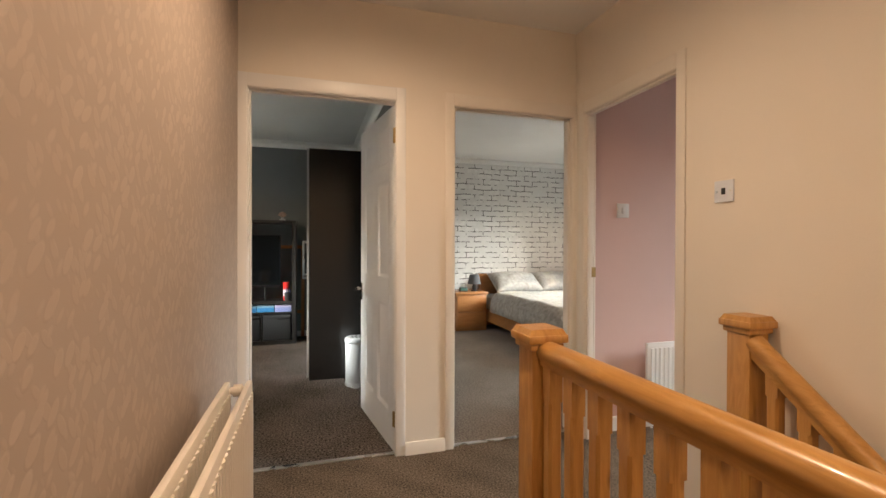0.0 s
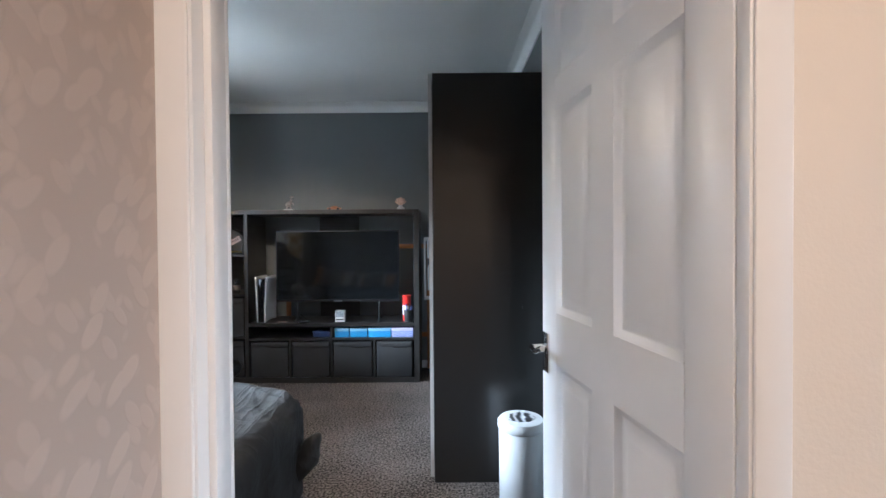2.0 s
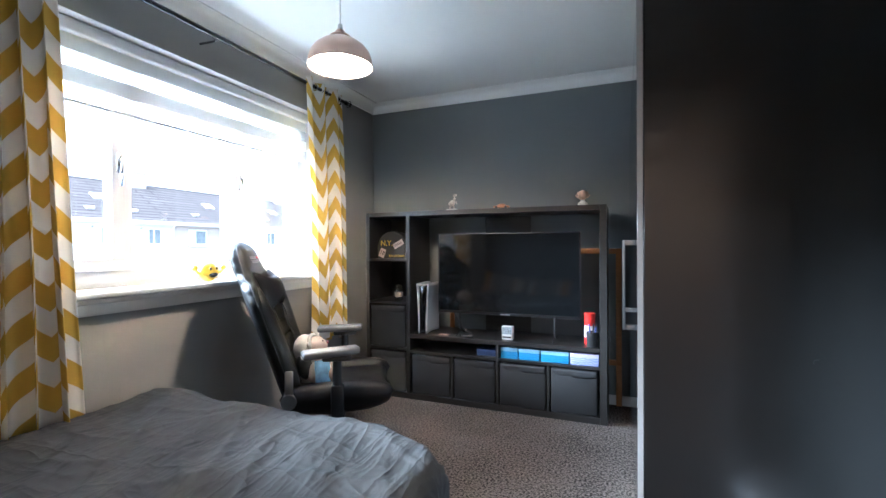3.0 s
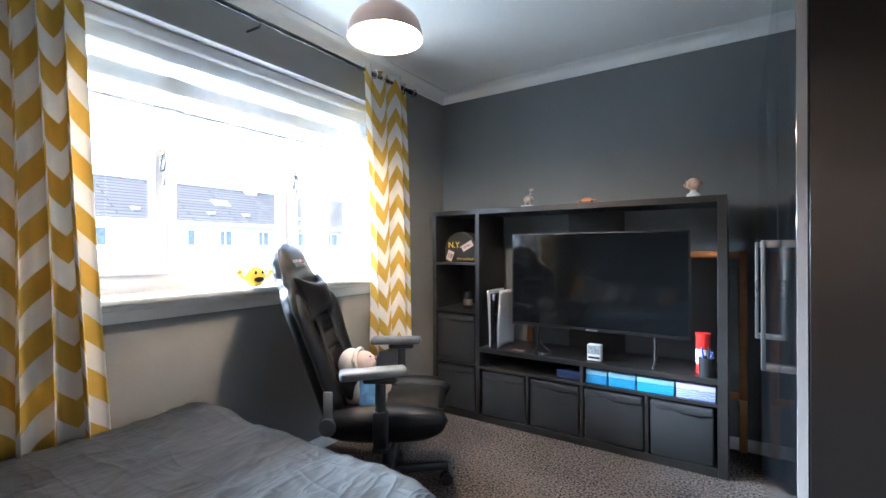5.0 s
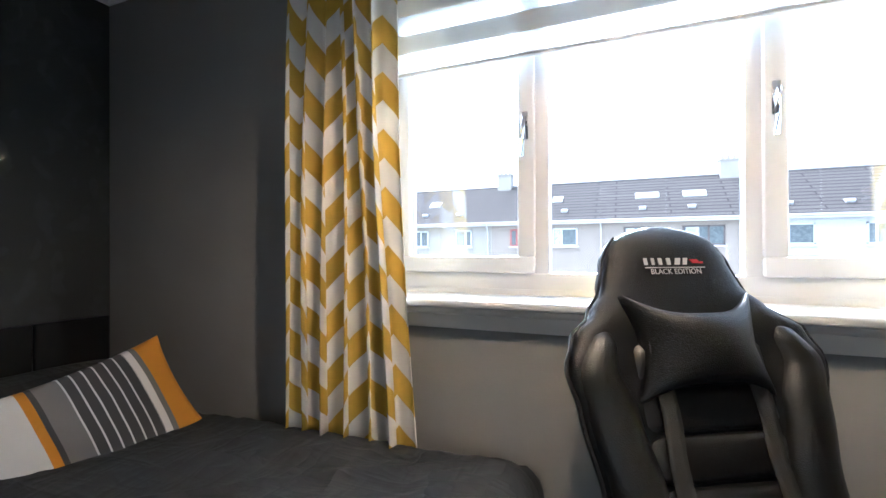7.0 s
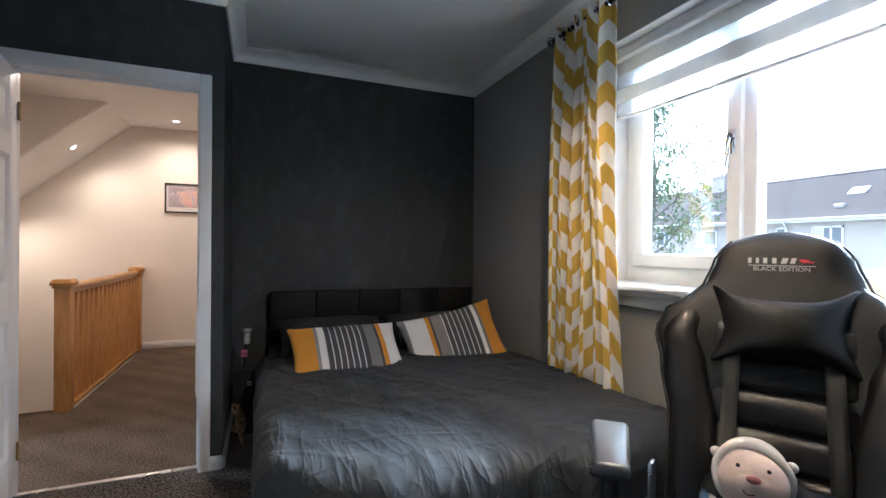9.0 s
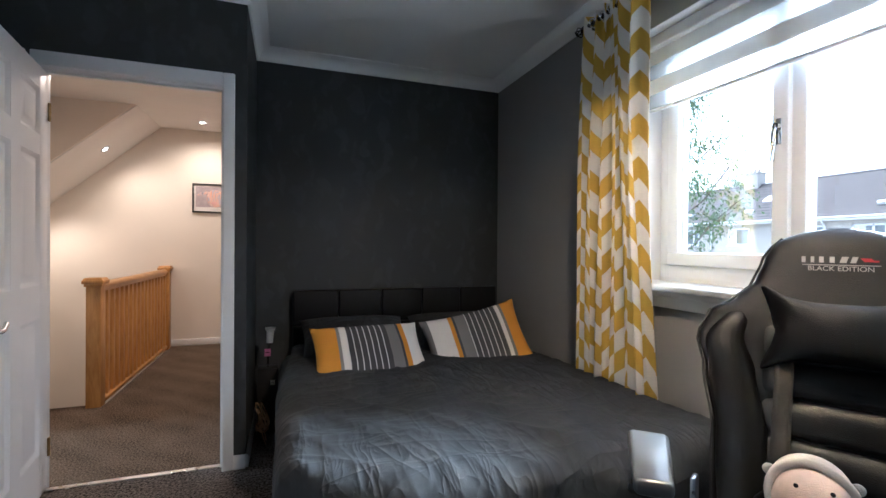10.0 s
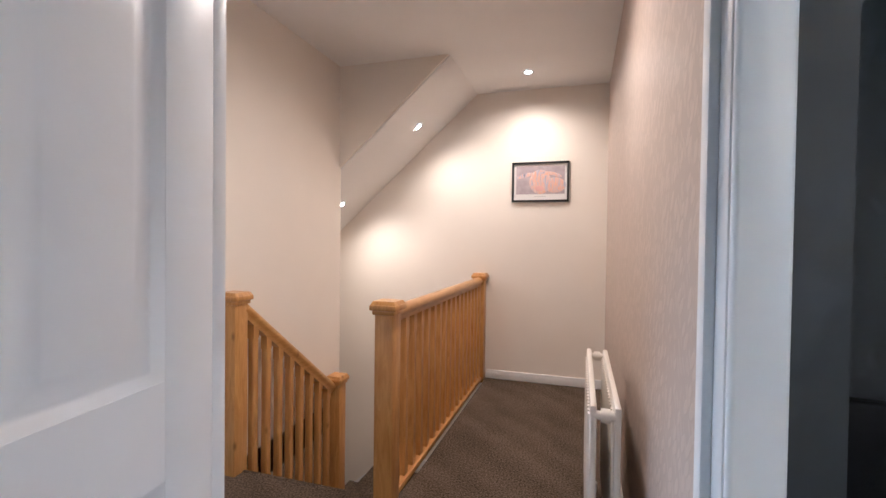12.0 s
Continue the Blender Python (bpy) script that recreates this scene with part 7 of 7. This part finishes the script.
for nm, y0, y1, z0, z1, x in (("window_2", 3.5, 5.3, 0.9, 2.1, 4.54), ("window_3", 1.0, 2.0, 0.95, 2.1, 4.54)):
    w = thing(nm, (x, 0, 0), "plain white upvc window", "window")
    w["kind"] = "structure"
    part("window_frame", ring_frame(y0, y1, z0, z1, 0.06, -0.03, 0.03), M_UPVC, w)
    bm = bmx()
    box(bm, -0.004, 0.004, y0 + 0.05, y1 - 0.05, z0 + 0.05, z1 - 0.05)
    g = part("pane", bm, M_GLASS, w)
    g.visible_shadow = False
# ---- outside ----
GZ = -2.75
bm = bmx()
sheet(bm, lambda u, v: (-800 + 1600 * u, -800 + 1600 * v, GZ - 0.12), 8, 8)
# ground colour made pale so that it bounces daylight onto the bedroom ceiling
structure("ground", bm, mat("pale_bounce_ground", (0.28, 0.28, 0.26), 0.9, var=0.3, scale=0.2), "grey-green ground beyond the houses", "ground")
bm = bmx()
box(bm, -21.5, -15.5, -120, 120, GZ - 0.11, GZ - 0.10)
structure("road", bm, mat("asphalt", (0.09, 0.09, 0.092), 0.9, var=0.2, scale=1.5, bump=0.3, bscale=60), "grey asphalt street", "road")
M_HARL = [mat("beige_harling", (0.30, 0.252, 0.215), 0.95, var=0.06, scale=2, bump=0.5, bscale=40), mat("white_render", (0.47, 0.465, 0.46), 0.95, var=0.05, scale=2), mat("grey_harling", (0.33, 0.30, 0.265), 0.95, var=0.06, scale=2)]


def roof_material():
    m = mat("brown_concrete_tiles", (0.13, 0.115, 0.11), 0.9, var=0.12, scale=1.5, spec=0.15)
    tc = node(m, "ShaderNodeTexCoord")
    mp = node(m, "ShaderNodeMapping")
    mp.inputs["Rotation"].default_value = (0, 0, radians(90))
    link(m, tc.outputs["Object"], mp.inputs["Vector"])
    b = node(m, "ShaderNodeTexBrick", Scale=1.0, **{"Mortar Size": 0.045, "Mortar Smooth": 0.6, "Brick Width": 6.0, "Row Height": 0.33})
    b.inputs["Color1"].default_value, b.inputs["Color2"].default_value, b.inputs["Mortar"].default_value = (0.096, 0.083, 0.076, 1), (0.082, 0.071, 0.065, 1), (0.030, 0.026, 0.025, 1)
    link(m, mp.outputs["Vector"], b.inputs["Vector"])
    link(m, b.outputs["Color"], bsdf(m).inputs["Base Color"])
    return m


M_ROOF = roof_material()
M_DARKPANE = mat("dark_window_pane", (0.13, 0.145, 0.15), 0.1, var=0.2)
M_REDFRAME = mat("red_window_frame", (0.35, 0.08, 0.07), 0.5)
FX, EZ, RZ, HW = -29.5, 3.02, 5.85, 7.15
M_DARKFRAME = mat("dark_brown_window_frame", (0.10, 0.08, 0.075), 0.5)
M_CURTAIN_FAR = mat("pale_net_curtain", (0.42, 0.42, 0.41), 0.8, var=0.3, scale=5)


def house(y, k, coat, windows, lights, stack):
    """A two-storey terraced house: upper windows as (offset, width, frame), rooflights as (offset, width)."""
    h = thing("terraced_house", (FX, y, GZ - 0.1), ("beige harled", "white rendered", "grey harled")[coat] + " terraced house with a brown tiled roof", "house", "terraced houses")
    H = EZ - GZ + 0.1
    R = RZ - GZ + 0.1
    D = 8.0
    slope = math.atan2(R - H, D / 2 + 0.38)
    bm = bmx()
    box(bm, -D, 0, -HW / 2 + 0.005, HW / 2 - 0.005, 0, H)
    part("wall", bm, M_HARL[coat], h)
    bm = bmx()
    prism(bm, [(0.35, H - 0.14), (0.38, H - 0.02), (-D / 2, R), (-D - 0.38, H - 0.02), (-D - 0.35, H - 0.14), (-D / 2, R - 0.14)], -HW / 2, HW / 2, "y")
    roof = part("roof", bm, M_ROOF, h)
    bm = bmx()
    rod(bm, (-D / 2, -HW / 2, R + 0.01), (-D / 2, HW / 2, R + 0.01), 0.09, n=8)
    part("ridge_tiles", bm, M_RIDGE, roof, "half-round ridge tiles")
    bm = bmx()
    box(bm, 0.30, 0.345, -HW / 2, HW / 2, H - 0.26, H - 0.06)
    part("fascia", bm, M_EDGE, h, "grey eaves board")
    bm = bmx()
    rod(bm, (0.42, -HW / 2, H - 0.08), (0.42, HW / 2, H - 0.08), 0.055, n=8)
    part("gutter", bm, M_EDGE, h)
    bm = bmx()
    tube(bm, [(0.42, HW / 2 - 0.25, H - 0.10), (0.40, HW / 2 - 0.25, H - 0.25), (0.08, HW / 2 - 0.25, H - 0.55), (0.07, HW / 2 - 0.25, 0.0)], 0.045, 8)
    part("downpipe", bm, M_EDGE, h)
    for wy, ww, fr, zz, hh in [(o, w, f, H - 1.62, 1.12) for o, w, f in windows] + [(-1.75, 1.9, M_UPVC, 0.9, 1.25)]:
        bm = bmx()
        bars = [(-0.02, 0.05, wy - ww / 2, wy + ww / 2, zz, zz + 0.09), (-0.02, 0.05, wy - ww / 2, wy + ww / 2, zz + hh - 0.09, zz + hh), (-0.02, 0.05, wy - ww / 2, wy - ww / 2 + 0.09, zz, zz + hh), (-0.02, 0.05, wy + ww / 2 - 0.09, wy + ww / 2, zz, zz + hh)]
        if ww > 0.9:
            mid = wy + (0.12 * ww if k % 2 else -0.14 * ww)
            bars.append((-0.02, 0.05, mid - 0.05, mid + 0.05, zz, zz + hh))
        for b in bars:
            box(bm, *b)
        w = part("window", bm, fr, h)
        bm = bmx()
        box(bm, 0.0, 0.02, wy - ww / 2 + 0.05, wy + ww / 2 - 0.05, zz + 0.05, zz + hh - 0.05)
        part("pane", bm, M_DARKPANE, w)
        if ww > 1.3:
            bm = bmx()
            box(bm, 0.021, 0.026, wy - ww * 0.42, wy - ww * 0.10, zz + 0.09, zz + hh - 0.09)
            part("net_curtain", bm, M_CURTAIN_FAR, w, "pale net curtain")
        bm = bmx()
        box(bm, 0.0, 0.12, wy - ww / 2 - 0.08, wy + ww / 2 + 0.08, zz - 0.09, zz)
        part("sill", bm, M_UPVC, w)
    bm = bmx()
    box(bm, 0.0, 0.06, 1.3, 2.25, 0.1, 2.15, 0.01)
    part("door", bm, M_REDFRAME if k % 2 else M_UPVC, h)

    def on_roof(dx, dy):
        return Matrix.Translation((dx, dy, H - 0.02 + (0.38 - dx) * math.tan(slope))) @ Matrix.Rotation(slope, 4, "Y")
    for o, w in lights:
        bm = bmx()
        box(bm, -0.36, 0.36, -w / 2, w / 2, -0.02, 0.09, 0.01, m=on_roof(-1.95, o))
        rl = part("rooflight", bm, M_EDGE, roof, "grey-framed rooflight")
        bm = bmx()
        box(bm, -0.28, 0.28, -w / 2 + 0.08, w / 2 - 0.08, 0.088, 0.098, m=on_roof(-1.95, o))
        part("pane", bm, M_SKYPANE, rl, "pane painted pale like reflected sky")
    for o in (-1.5, 1.1):
        bm = bmx()
        prism(bm, [(-0.22, 0.0), (0.20, 0.0), (0.22, 0.16), (0.10, 0.20)], -0.19, 0.19, "y")
        bmesh.ops.transform(bm, matrix=on_roof(-0.62, o), verts=bm.verts)
        part("roof_vent", bm, M_UPVC, roof, "white hooded tile vent")
    if stack:
        bm = bmx()
        box(bm, -D / 2 - 0.42, -D / 2 + 0.42, -HW / 2 - 0.55, -HW / 2 + 0.45, R - 0.6, R + 0.85)
        box(bm, -D / 2 - 0.47, -D / 2 + 0.47, -HW / 2 - 0.60, -HW / 2 + 0.50, R + 0.85, R + 0.95)
        st = part("chimney", bm, M_HARL[2], roof, "square chimney stack")
        for dy in (-0.35, -0.05, 0.25):
            bm = bmx()
            rod(bm, (-D / 2, -HW / 2 + dy, R + 0.95), (-D / 2, -HW / 2 + dy, R + 1.22), 0.10, 0.08, n=10)
            part("chimney_pot", bm, M_HARL[0], st)


M_RIDGE = mat("grey_ridge_tile", (0.14, 0.125, 0.12), 0.85, var=0.15, scale=4)
# the sky's reflection is put into the rooflights' pale base colour
M_SKYPANE = mat("painted_sky_pane", (0.45, 0.47, 0.48), 0.08, var=0.1)
W_, D_, R_ = M_UPVC, M_DARKFRAME, M_REDFRAME
ROW = {
    -2: (2, [(3.0, 0.6, W_), (1.5, 1.1, W_), (-1.8, 1.5, W_)], [(-1.0, 0.8)]),
    -1: (2, [(-1.8, 1.5, W_), (1.6, 1.2, W_)], [(-1.3, 0.8)]),
    0: (0, [(-1.7, 1.2, R_), (1.2, 1.5, W_)], [(0.5, 0.65)]),
    1: (0, [(-1.8, 1.5, D_), (1.6, 2.1, D_)], [(-1.2, 1.35), (1.4, 1.25)]),
    2: (1, [(-1.4, 1.8, W_), (2.1, 1.1, W_)], []),
    3: (1, [(-3.1, 0.6, W_), (-1.0, 1.4, W_), (1.9, 1.4, W_)], [(0.0, 1.2)]),
}
for i in range(-7, 9):
    coat, wins, lights = ROW.get(i, (2 if i < 0 else i % 2, [(-1.75, 1.55, W_), (1.7, 1.2, W_)], [(0.8, 0.8)] if i % 3 else []))
    house(-0.525 + HW * i, i, coat, wins, lights, i % 2 == 0)

# tree seen past the end of the row
def tree(place, height, seed, label):
    rnd = random.Random(seed)
    t = thing("tree", place, label, "tree")
    bm = bmx()
    top = height * 0.85
    pts = [(0.12 * math.sin(i * 0.9), 0.12 * math.cos(i * 1.1) - 0.12, top * i / 9) for i in range(10)]
    rings = []
    for i, p in enumerate(pts):
        r = 0.22 * (1 - i / 9) + 0.03
        rings.append([bm.verts.new((p[0] + r * math.cos(a * math.pi / 4), p[1] + r * math.sin(a * math.pi / 4), p[2])) for a in range(8)])
    for a, b in zip(rings, rings[1:]):
        for k in range(8):
            bm.faces.new((a[k], a[(k + 1) % 8], b[(k + 1) % 8], b[k]))
    tips = []
    for i in range(38):
        z = height * rnd.uniform(0.25, 0.9)
        a = rnd.uniform(0, 6.28)
        L = height * 0.19 * math.sin(math.pi * min(1, (z / height) * 0.95 + 0.12)) * rnd.uniform(0.6, 1.15)
        e = (L * math.cos(a), L * math.sin(a), z + L * rnd.uniform(0.2, 0.7))
        tube(bm, [(0, 0, z), (e[0] * 0.5, e[1] * 0.5, z + (e[2] - z) * 0.35), e], 0.035, 5)
        tips += [Vector(e), Vector(e) * 0.75 + Vector((0, 0, z)) * 0.25, Vector(e) * 0.5 + Vector((0, 0, z)) * 0.5]
    part("trunk", bm, mat("bark", (0.09, 0.07, 0.055), 0.95, var=0.3, scale=6, bump=0.6, bscale=40), t)
    bm = bmx()
    for c in tips:
        for _ in range(70):
            p = c + Vector((rnd.gauss(0, 0.42), rnd.gauss(0, 0.42), rnd.gauss(0, 0.36)))
            s = rnd.uniform(0.06, 0.12)
            q = Euler((rnd.uniform(0, 6.28), rnd.uniform(0, 6.28), 0)).to_matrix()
            vs = [bm.verts.new(p + q @ Vector(o) * s) for o in ((-1, 0, 0), (0, -0.55, 0.1), (1.2, 0, 0), (0, 0.55, 0.1))]
            bm.faces.new(vs)
    lf = mat("birch_leaves", (0.07, 0.11, 0.045), 0.7, var=0.4, scale=3)
    cr_ = part("crown", bm, lf, t, smooth=0)
    cr_["kind"] = "stuff"


tree((-19.6, -12.2, GZ - 0.12), 14.5, 5, "young birch with a loose leafy crown by the street")
tree((-36.0, -22.0, GZ - 0.12), 10.5, 6, "leafy tree behind the terraced houses")
